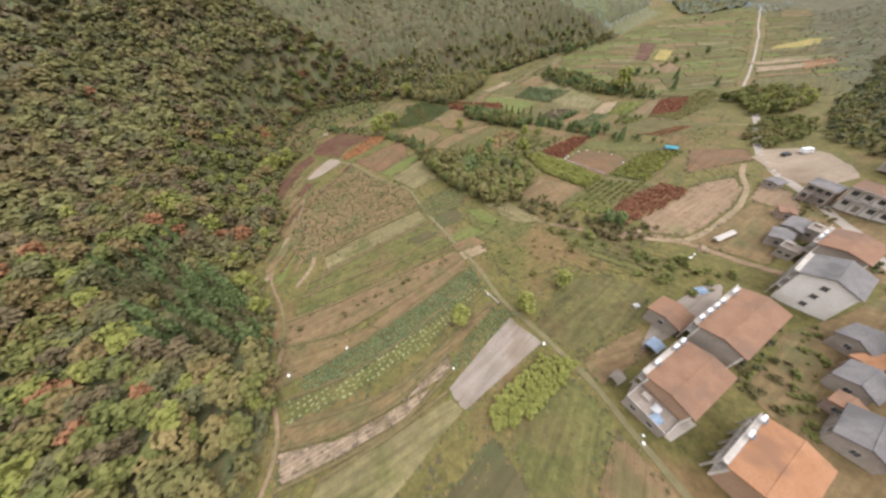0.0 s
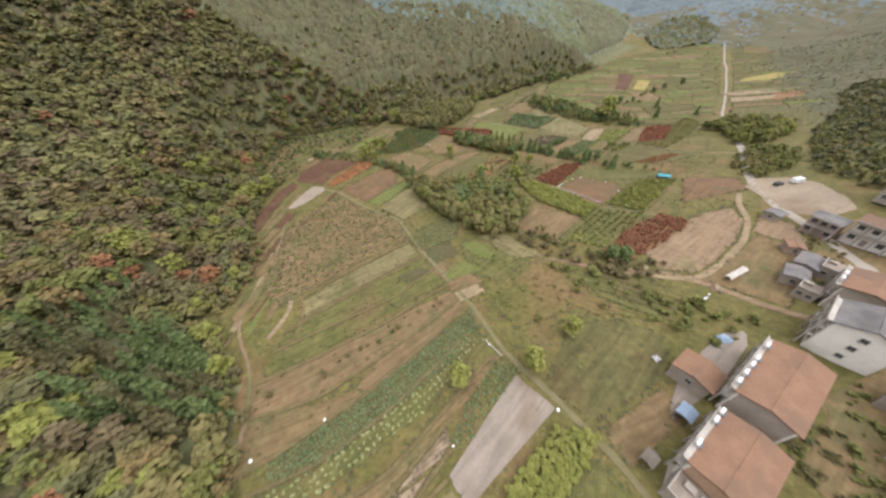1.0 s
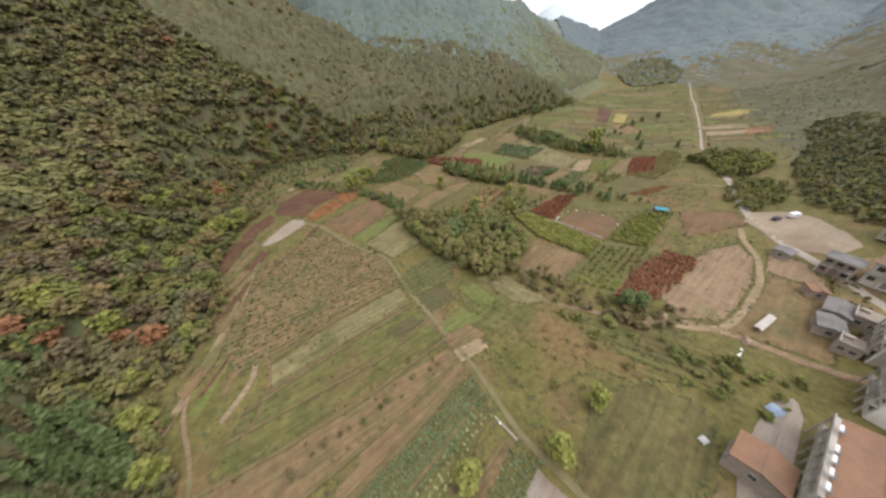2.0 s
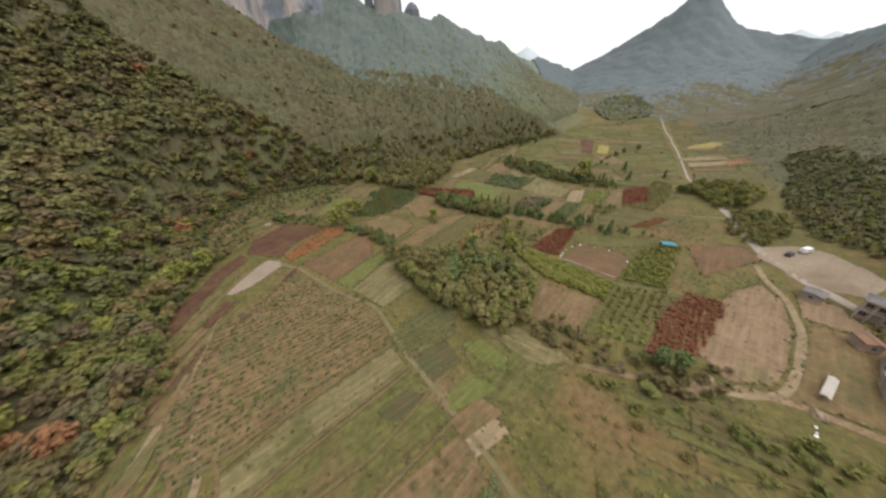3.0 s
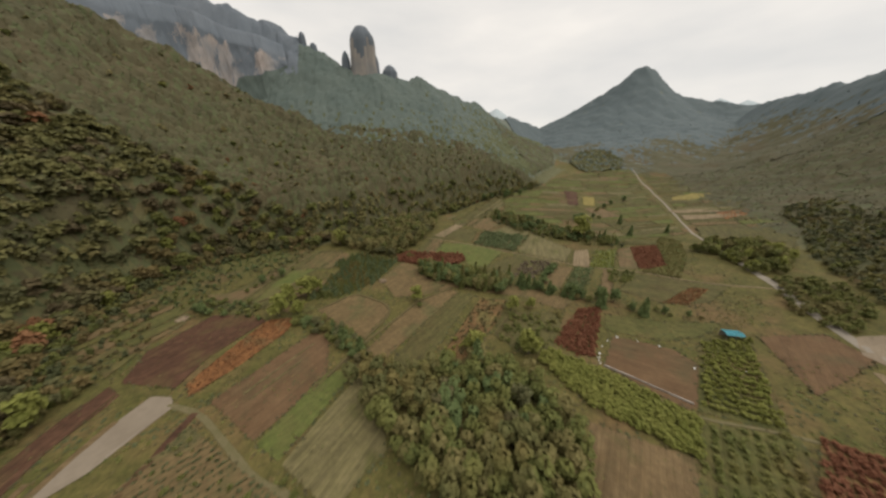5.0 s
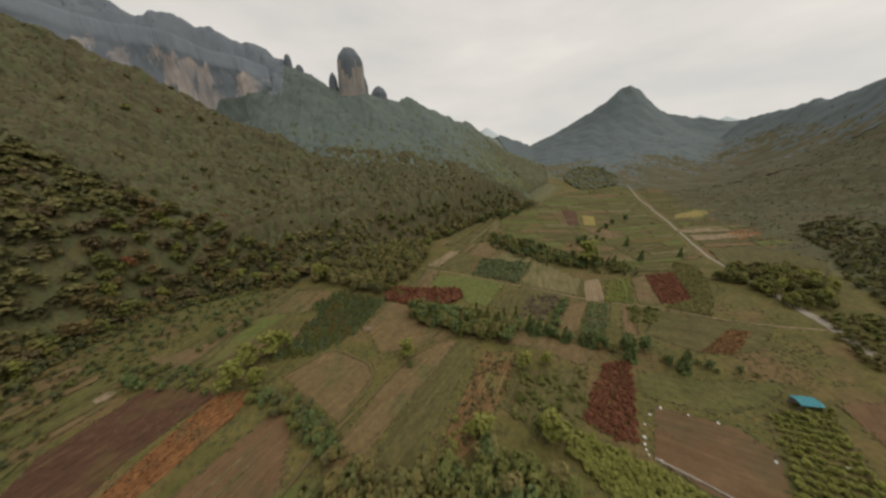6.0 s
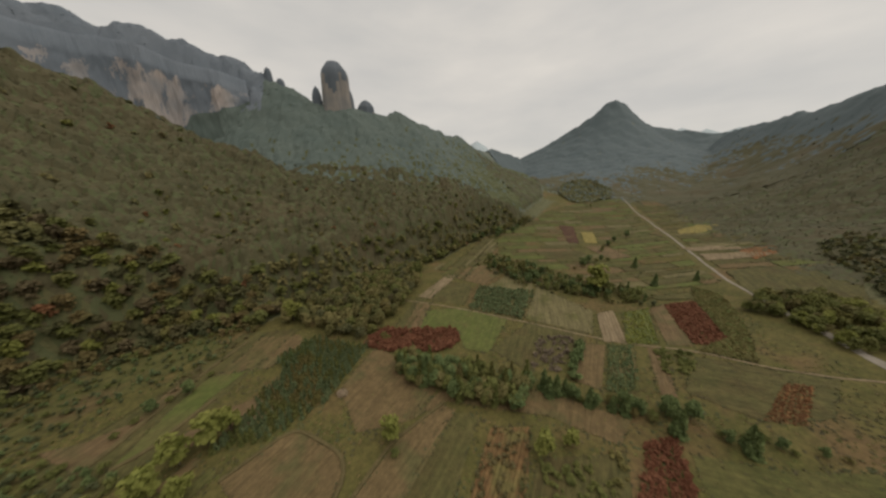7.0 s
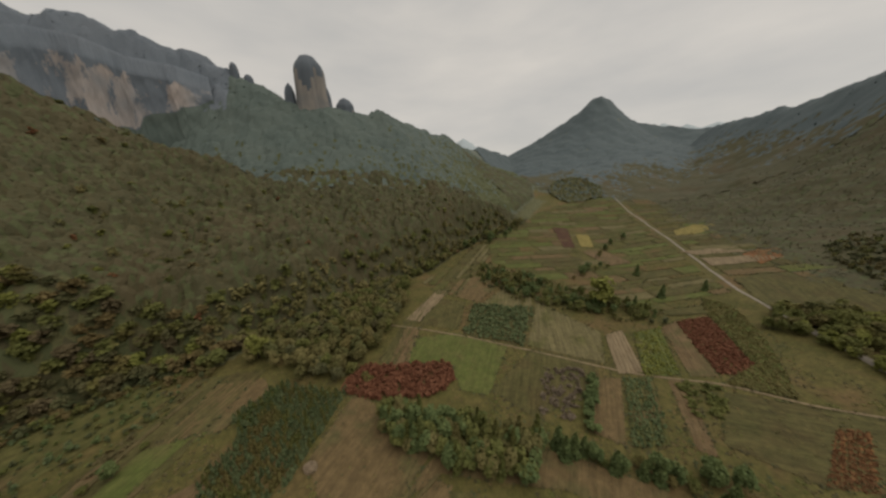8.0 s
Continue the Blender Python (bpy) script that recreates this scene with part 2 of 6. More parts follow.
RIDGE_RIGHT = crest([(60, 4.9, 1100), (64.2, 6.0, 960), (66.2, 6.8, 900), (66.9, 6.5, 880), (68.9, 7.2, 830), (70.6, 7.9, 790), (72.7, 8.7, 750), (82, 12, 560), (105, 15, 440), (140, 17, 420), (165, 18, 520)], 12)


def ridge(x, y, pts, reach):
    best = np.zeros_like(x)
    for (ax, ay, az), (bx, by, bz) in zip(pts, pts[1:]):
        dx, dy = bx - ax, by - ay
        t = np.clip(((x - ax) * dx + (y - ay) * dy) / (dx * dx + dy * dy), 0, 1)
        d = np.hypot(x - ax - t * dx, y - ay - t * dy)
        d = np.sqrt(d * d + 144) - 12
        best = np.maximum(best, (az + t * (bz - az)) * np.exp(-d / reach))
    return best


def ripple(x, y, s, seed):
    r = np.random.RandomState(seed)
    z = np.zeros_like(x)
    for k in range(7):
        a, p, f = r.uniform(0, 6.28), r.uniform(0, 6.28), (0.6 + 0.35 * k) / s
        z += np.sin((x * math.cos(a) + y * math.sin(a)) * f * 6.28 + p) / (1 + 0.5 * k)
    return z / 3


def rise(x, y):
    """0 on the valley floor, growing to 1 inside the wooded slopes."""
    edge = WOOD_EDGE[:-2] + [(520, 900), (1100, 1600), (-900, 2500), (-2500, 900), (-2500, -800), (-47, -800)]
    best = np.full(np.shape(x), 1e9)
    for (ax, ay), (bx, by) in zip(edge, edge[1:] + edge[:1]):
        dx, dy = bx - ax, by - ay
        t = np.clip(((x - ax) * dx + (y - ay) * dy) / (dx * dx + dy * dy), 0, 1)
        best = np.minimum(best, np.hypot(x - ax - t * dx, y - ay - t * dy))
    t = np.clip(np.where(inside(x, y, edge), best, -best) / 34 + 0.12, 0, 1)
    return t * t * (3 - 2 * t)


def hills(x, y):
    h = ridge(x, y, RIDGE_SPUR, 105)
    h = np.maximum(h, np.maximum(ridge(x, y, RIDGE_CLIFF, 105), ridge(x, y, RIDGE_WALL, 62))) * rise(x, y)
    h = np.maximum(h, ridge(x, y, RIDGE_PEAK, 260))
    h = np.maximum(h, ridge(x, y, RIDGE_RIGHT, 105))
    h = np.maximum(0, h - 7)
    soft = np.minimum(1, h / 40)
    return h + soft * (5 * ripple(x, y, 90, 3) + 2.0 * ripple(x, y, 34, 4)) - soft * 2


def land(x, y):
    x, y = np.asarray(x, float), np.asarray(y, float)
    return floor_level(x, y) + 0.12 * ripple(x, y, 17, 5) + hills(x, y)


def ground(x, y):
    return float(land(np.array([x]), np.array([y]))[0])


WOOD_EDGE = [(-47, -60), (-46, 2), (-50, 19), (-57, 36), (-66, 47), (-86, 60), (-80, 79), (-84, 98), (-100, 119), (-104, 132), (-108, 150), (-128, 177), (-135, 225), (-122, 254), (-86, 273),
             (-62, 272), (-50, 290), (-26, 290), (-2, 320), (33, 335), (60, 350), (85, 375), (120, 400), (205, 440), (300, 520), (-900, 900), (-900, -60)]


def inside(px, py, poly):
    c = np.zeros(np.shape(px), bool)
    for (ax, ay), (bx, by) in zip(poly, poly[1:] + poly[:1]):
        if ay != by:
            c ^= ((ay > py) != (by > py)) & (px < (bx - ax) * (py - ay) / (by - ay) + ax)
    return c


# ---- builders ----
def mesh_of(name, verts, faces, mats, index=None, smooth=False):
    me = bpy.data.meshes.new(name)
    me.from_pydata(verts, [], faces)
    for m in (mats if isinstance(mats, (list, tuple)) else [mats]):
        me.materials.append(m)
    if index is not None:
        me.polygons.foreach_set("material_index", np.asarray(index, np.int32))
    if smooth:
        me.polygons.foreach_set("use_smooth", np.ones(len(me.polygons), bool))
    me.update()
    return me


def spread(a, b, step):
    return list(np.linspace(a, b, max(2, int(round(abs(b - a) / step)) + 1)))[:-1]


xs = spread(-4600, -1600, 500) + spread(-1600, -700, 60) + spread(-700, -240, 9) + spread(-240, 330, 3) + spread(330, 700, 8) + spread(700, 1700, 25) + spread(1700, 4600, 500) + [4600]
ys = spread(-4600, -600, 500) + spread(-600, -60, 30) + spread(-60, 460, 3) + spread(460, 760, 8) + spread(760, 1500, 20) + spread(1500, 4700, 500) + [4700]
gx, gy = np.meshgrid(xs, ys)
gz = land(gx, gy)
nx, ny = len(xs), len(ys)
ii = np.arange(nx * ny).reshape(ny, nx)
quads = np.stack([ii[:-1, :-1], ii[:-1, 1:], ii[1:, 1:], ii[1:, :-1]], -1).reshape(-1, 4)
hc = hills(gx, gy)
wooded = inside(gx, gy, WOOD_EDGE) | ((hc > 12) & (gx > 200))
# Slots: grass, litter, and haze-tinted ground on the far wooded slopes.
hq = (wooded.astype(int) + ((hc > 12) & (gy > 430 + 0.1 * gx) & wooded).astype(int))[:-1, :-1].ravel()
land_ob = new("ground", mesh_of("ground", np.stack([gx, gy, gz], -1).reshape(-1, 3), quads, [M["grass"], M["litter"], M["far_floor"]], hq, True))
tagged(land_ob, "rough grassy valley floor rising into wooded hills", "ground", kind="structure")


OUTLINES = []


def field(name, label, poly, angle, spacing, height, mat, lift=0.06, wob=0.15, seed=1):
    """Tilled ground: one raised bed a row, running at the angle, clipped by the outline."""
    OUTLINES.append((name, poly))
    r = np.random.RandomState(seed)
    a = radians(angle)
    ca, sa = math.cos(a), math.sin(a)
    uv = [(x * ca + y * sa, -x * sa + y * ca) for x, y in poly]
    vmin, vmax = min(v for _, v in uv), max(v for _, v in uv)
    V, F = [], []
    def cuts(v):
        return sorted(u0 + (v - v0) / (v1 - v0) * (u1 - u0) for (u0, v0), (u1, v1) in zip(uv, uv[1:] + uv[:1]) if (v0 > v) != (v1 > v))

    for i in range(max(1, int((vmax - vmin) / spacing + 0.5))):
        lines = []
        for off, top in ((0.0, 0), (0.28, 1), (0.72, 1), (1.0, 0)):
            v = min(max(vmin + (i + off) * spacing, vmin + 0.02), vmax - 0.02)
            lines.append((v, top, cuts(v)))
        for k in range(0, min(len(c) for _, _, c in lines) - 1, 2):
            n = max(2, int((lines[1][2][k + 1] - lines[1][2][k]) / 2.2) + 1)
            w, hh = r.uniform(-wob, wob, n) * spacing, height * r.uniform(0.6, 1.15, n)
            start = len(V)
            for v, top, c in lines:
                us = np.linspace(c[k] + r.uniform(-0.25, 0.25), c[k + 1] + r.uniform(-0.25, 0.25), n)
                vv = v + w * (top * 0.6 + 0.15)
                x, y = us * ca - vv * sa, us * sa + vv * ca
                z = land(x, y) + lift + hh * top
                V.extend(zip(x, y, z))
            for m in range(3):
                for j in range(n - 1):
                    F.append((start + m * n + j, start + m * n + j + 1, start + (m + 1) * n + j + 1, start + (m + 1) * n + j))
    if not V:
        return None
    V = np.array(V)
    o = V.mean(0)
    W = V - o
    W[:, 0], W[:, 1] = W[:, 0] * ca + W[:, 1] * sa, -W[:, 0] * sa + W[:, 1] * ca
    ob = new(name, mesh_of(name, W, F, mat))
    ob.matrix_basis = pose(o[0], o[1], o[2], 0, 0, angle)
    return tagged(ob, label, "field", kind="structure")


def ribbon(name, label, pts, width, mat, lift=0.12, crown=0.05, category="path", seed=2, kind="structure"):
    """A track laid along a line of points."""
    r = np.random.RandomState(seed)
    P = []
    for (ax, ay), (bx, by) in zip(pts, pts[1:]):
        n = max(1, int(math.hypot(bx - ax, by - ay) / 2.5))
        P += [(ax + (bx - ax) * k / n, ay + (by - ay) * k / n) for k in range(n)]
    P.append(pts[-1])
    P = np.array(P, float)
    for _ in range(3):
        P[1:-1] = 0.25 * P[:-2] + 0.5 * P[1:-1] + 0.25 * P[2:]
    d = np.gradient(P, axis=0)
    d /= np.linalg.norm(d, axis=1)[:, None]
    nrm = np.stack([-d[:, 1], d[:, 0]], 1)
    V, n = [], len(P)
    w = width * r.uniform(0.85, 1.12, n)
    for off, up in ((-0.62, -0.3), (-0.5, lift), (0, lift + crown), (0.5, lift), (0.62, -0.3)):
        q = P + nrm * (off * w)[:, None]
        V.extend(zip(q[:, 0], q[:, 1], land(q[:, 0], q[:, 1]) + up))
    F = [(k * n + j, k * n + j + 1, (k + 1) * n + j + 1, (k + 1) * n + j) for k in range(4) for j in range(n - 1)]
    return tagged(new(name, mesh_of(name, V, F, mat)), label, category, kind=kind)


# ---- foliage ----
def leaves(centre, normal, size, r, stretch=1.0, droop=0.0):
    """Leaf clumps: bent four-cornered pieces facing about the given way."""
    n = len(centre)
    nm = normal + r.normal(0, 0.45, (n, 3))
    nm /= np.linalg.norm(nm, axis=1)[:, None]
    t = np.cross(nm, r.normal(0, 1, (n, 3)))
    t /= np.linalg.norm(t, axis=1)[:, None] + 1e-9
    b = np.cross(nm, t)
    s = size * r.uniform(0.6, 1.3, (n, 1))
    q = np.stack([centre - t * s, centre - b * s * stretch, centre + t * s, centre + b * s * stretch], 1)
    q[:, 0] -= nm * s * 0.35
    q[:, 2] -= nm * s * 0.35
    q[:, 1, 2] -= droop * s[:, 0]
    return q


def broad_crown(n, radius, low, top, size, seed, lobes=9, up=0.6):
    r = np.random.RandomState(seed)
    mid, half = (low + top) / 2, (top - low) / 2
    c = r.normal(0, 1, (lobes, 3))
    c /= np.linalg.norm(c, axis=1)[:, None]
    c *= r.uniform(0.35, 0.75, (lobes, 1))
    c[0] = (0, 0, 0.45)
    lr = r.uniform(0.26, 0.5, lobes)
    k = r.randint(0, lobes, n)
    d = r.normal(0, 1, (n, 3))
    d[:, 2] = np.where(r.rand(n) < 0.75, np.abs(d[:, 2]), d[:, 2])
    d /= np.linalg.norm(d, axis=1)[:, None]
    p = c[k] + d * lr[k][:, None] * r.uniform(0.75, 1.08, (n, 1))
    p = p * np.array([radius, radius, half]) + np.array([0, 0, mid])
    return leaves(p, d + np.array([0, 0, up]), size, r)


def cone_crown(n, radius, low, top, size, seed, power=0.8):
    r = np.random.RandomState(seed)
    t = r.rand(n) ** 1.4
    a = r.uniform(0, 6.283, n)
    rad = radius * (1 - t) ** power * (0.8 + 0.25 * np.sin(t * 55)) * r.uniform(0.75, 1.1, n)
    p = np.stack([rad * np.cos(a), rad * np.sin(a), low + t * (top - low)], 1)
    nm = np.stack([np.cos(a), np.sin(a), 0.5 + 0 * a], 1)
    return leaves(p, nm, size, r, 1.3, 0.5)


def plume_crown(n, radius, top, size, seed, culms=9):
    """Bamboo: arching stems that end in drooping feathery plumes."""
    r = np.random.RandomState(seed)
    a, lean, h = r.uniform(0, 6.283, culms), r.uniform(0.2, 1.0, culms) * radius, top * r.uniform(0.75, 1.0, culms)
    k, t = r.randint(0, culms, n), 0.3 + 0.7 * r.rand(n) ** 0.8
    bend = lean[k] * t ** 2.2
    z = h[k] * (t - 0.12 * t ** 4)
    w = 0.17 * radius * np.sin(np.clip((t - 0.25) / 0.8, 0, 1) * 3.0) + 0.15
    d = r.normal(0, 1, (n, 3))
    d /= np.linalg.norm(d, axis=1)[:, None]
    p = np.stack([np.cos(a[k]) * bend, np.sin(a[k]) * bend, z], 1) + d * w[:, None] * np.array([1, 1, 1.4])
    return leaves(p, d + np.array([0, 0, 0.4]), size, r, 1.5, 0.4)


def feather(n, radius, top, size, seed):
    """One clump of bamboo: a tall teardrop of drooping sprays that nods to a side."""
    r = np.random.RandomState(seed)
    t = r.rand(n) ** 0.7
    z = top * (0.16 + 0.84 * t)
    w = radius * 1.1 * np.sqrt(np.clip(1 - ((t - 0.55) / 0.5) ** 2, 0.05, 1)) * r.uniform(0.75, 1.08, n)
    a = r.uniform(0, 6.283, n)
    p = np.stack([w * np.cos(a) + 0.8 * radius * t ** 3, w * np.sin(a), z - 0.3 * w * t], 1)
    nm = np.stack([np.cos(a), np.sin(a), 0.2 + 1.6 * t], 1)
    return leaves(p, nm, size, r, 1.5, 0.5)


def planted(templates, x, y, scale, r, sink=0.2):
    """Many plants as one array of four-cornered pieces."""
    out = []
    which = r.randint(0, len(templates), len(x))
    yaw = r.uniform(0, 6.283, len(x))
    z = land(x, y) - sink
    for k, q in enumerate(templates):
        s = which == k
        if not s.any():
            continue
        c, sn = np.cos(yaw[s])[:, None, None], np.sin(yaw[s])[:, None, None]
        qs = q[None] * scale[s][:, None, None, None]
        p = np.stack([qs[..., 0] * c - qs[..., 1] * sn + x[s][:, None, None], qs[..., 0] * sn + qs[..., 1] * c + y[s][:, None, None], qs[..., 2] + z[s][:, None, None]], -1)
        out.append(p.reshape(-1, 4, 3))
    return np.concatenate(out) if out else np.zeros((0, 4, 3))


def stuff(name, label, category, parts):
    """parts: (array of pieces, material) pairs joined in one object."""
    parts = [p for p in parts if len(p[0])]
    V = np.concatenate([q.reshape(-1, 3) for q, _ in parts])
    idx = np.concatenate([np.full(len(q), k) for k, (q, _) in enumerate(parts)])
    F = np.arange(len(V)).reshape(-1, 4)
    return tagged(new(name, mesh_of(name, V, F, [m for _, m in parts], idx)), label, category, kind="stuff")


def scatter(poly, step, r, jitter=0.45, angle=0.0, across=None):
    a = radians(angle)
    ca, sa = math.cos(a), math.sin(a)
    uv = [(x * ca + y * sa, -x * sa + y * ca) for x, y in poly]
    us = np.arange(min(u for u, _ in uv), max(u for u, _ in uv), step)
    vs = np.arange(min(v for _, v in uv), max(v for _, v in uv), across or step)
    u, v = np.meshgrid(us, vs)
    u, v = u.ravel() + r.uniform(-jitter, jitter, u.size) * step, v.ravel() + r.uniform(-jitter, jitter, v.size) * (across or step) * (0.3 if across else 1)
    x, y = u * ca - v * sa, u * sa + v * ca
    k = inside(x, y, poly)
    return x[k], y[k]


def crop(name, label, poly, step, size, mat, n=10, angle=31, across=None, jitter=0.3, height=0.5, seed=5, category="crop", keep=1.0):
    r = np.random.RandomState(seed)
    x, y = scatter(poly, step, r, jitter if jitter < 0.5 else 1.1, angle, across)
    k = r.rand(len(x)) < keep
    x, y = x[k], y[k]
    tmp = [broad_crown(n, size, 0.0, height, size * 0.55, seed + j, 3, 1.5) for j in range(4)]
    return stuff(name, label, category, [(planted(tmp, x, y, r.uniform(0.7, 1.25, len(x)) if jitter < 0.5 else r.uniform(0.4, 1.45, len(x)), r, 0.0), mat)])


# ---- woods on the slopes ----
R = np.random.RandomState(11)
near_b = [broad_crown(290, 3.4, 1.0, 6.6 + 0.6 * k, 0.6, 20 + k, 13 + k, 1.2) for k in range(5)]
near_c = [cone_crown(190, 2.3, 0.8, 10.5, 0.55, 30 + k) for k in range(3)]
small_b = [broad_crown(84, 3.3, 0.6, 7.4, 0.85, 60 + k, 8, 1.2) for k in range(4)]
small_c = [cone_crown(84, 2.6, 0.4, 9.5, 0.8, 70 + k) for k in range(3)]
near_f = [feather(130, 1.75, 8.2, 0.46, 80 + k) for k in range(5)]
mid_f = [feather(46, 2.0, 8.5, 0.7, 90 + k) for k in range(3)]
mid_b = [broad_crown(80, 3.8, 1.0, 8.0, 1.0, 50 + k, 6, 1.0) for k in range(4)]


def woods(step, box, r, cond):
    x, y = np.meshgrid(np.arange(box[0], box[1], step), np.arange(box[2], box[3], step))
    x, y = x.ravel() + r.uniform(-0.5, 0.5, x.size) * step, y.ravel() + r.uniform(-0.5, 0.5, y.size) * step
    k = cond(x, y)
    return x[k], y[k]


PINES = [(-106, 66), (-80, 64), (-62, 53), (-55, 42), (-54, 28), (-68, 31), (-90, 38), (-110, 50)]
GOLDEN = [(-78, -30), (-76, 4), (-62, 12), (-50, 18), (-46, 32), (-43, 32), (-43, -30)]
x, y = woods(4.1, (-235, 60, -60, 300), R, lambda x, y: inside(x, y, WOOD_EDGE) & (R.rand(*x.shape) < np.clip((x + 285 + 14 * ripple(x, y, 60, 15)) / 85, 0, 1)) & (y < 290))
kind = R.rand(len(x)) + 0.14 * ripple(x, y, 50, 8)
pine = inside(x + 3 * R.normal(0, 1, len(x)), y + 3 * R.normal(0, 1, len(x)), PINES)
edge = inside(x, y, GOLDEN) | ((x > np.interp(y, [-60, 2, 19, 36, 47, 60], [-47, -46, -50, -57, -66, -86]) - 9) & (y < 66))
gold = inside(x, y, GOLDEN)
back = (x < -140) & ~edge
leaf = ~pine & ~edge & ~back
sc = R.uniform(0.8, 1.25, len(x))
sel = lambda m: (x[m], y[m], sc[m], R)
stuff("mixed_woodland", "dense mixed autumn woodland in green, yellow and russet", "woods", [
    (planted(near_c, *sel(pine & (kind < 0.6))), M["l_dark"]),
    (planted(near_c, *sel(pine & (kind >= 0.6))), M["l_moss"]),
    (planted(near_f, *sel(edge & ~pine & gold & (kind < 0.78))), M["l_gold"]),
    (planted(near_f + near_b[:2], *sel(edge & ~pine & ~gold & (kind < 0.68))), M["l_bamboo"]),
    (planted(near_b, *sel(edge & ~pine & (kind >= np.where(gold, 0.78, 0.68)))), M["l_green"]),
    (planted(near_b, *sel(leaf & (kind < 0.34))), M["l_green"]),
    (planted(near_b, *sel(leaf & (kind >= 0.34) & (kind < 0.56))), M["l_moss"]),
    (planted(near_b, *sel(leaf & (kind >= 0.56) & (kind < 0.62))), M["l_yellow"]),
    (planted(near_b, *sel(leaf & (kind >= 0.62) & (kind < 0.80))), M["l_brown"]),
    (planted(near_b, *sel(leaf & (kind >= 0.80) & (kind < 0.97))), M["l_umber"]),
    (planted(near_b, *sel(leaf & (kind >= 0.97))), M["l_red"]),
    (planted(mid_b, *sel(~pine & back & (kind < 0.62))), M["l_back"]),
    (planted(mid_b, *sel(~pine & back & (kind >= 0.62) & (kind < 0.85))), M["l_moss"]),
    (planted(mid_b, *sel(~pine & back & (kind >= 0.85) & (kind < 1.04))), M["l_umber"]),
    (planted(mid_b, *sel(~pine & back & (kind >= 1.04))), M["l_red"])])

x, y = woods(5.0, (-340, 330, 230, 520), R, lambda x, y: inside(x, y, WOOD_EDGE) & (y >= 284) & (y < 420 + 0.12 * x) & (hills(x, y) < 24) & (x > -80))
kind = R.rand(len(x)) + 0.2 * ripple(x, y, 60, 8)
sc = R.uniform(0.6, 1.2, len(x))
low = (hills(x, y) < 22) & (x > -70)
stuff("hillside_woodland", "wooded hillside with bamboo along its foot", "woods", [
    (planted(mid_f, *sel(low & (kind < 0.62))), M["l_bamboo"]),
    (planted(mid_b, *sel(low & (kind >= 0.62))), M["l_green"]),
    (planted(mid_b, *sel(~low & (kind < 0.62))), M["l_green"]),
    (planted(mid_b, *sel(~low & (kind >= 0.62) & (kind < 1.02))), M["l_brown"]),
    (planted(mid_b, *sel(~low & (kind >= 1.02))), M["l_red"])])

def far_slopes(x, y):
    done = inside(x, y, WOOD_EDGE) & (y < 412 + 0.12 * x) & (x > -326)
    return (hills(x, y) > 12) & (inside(x, y, WOOD_EDGE) | (x > 250) | (y > 470)) & ~done & ~inside(x, y, [(-235, -60), (60, -60), (60, 300), (-235, 300)]) & (y > 0.55 * np.abs(x) - 60)


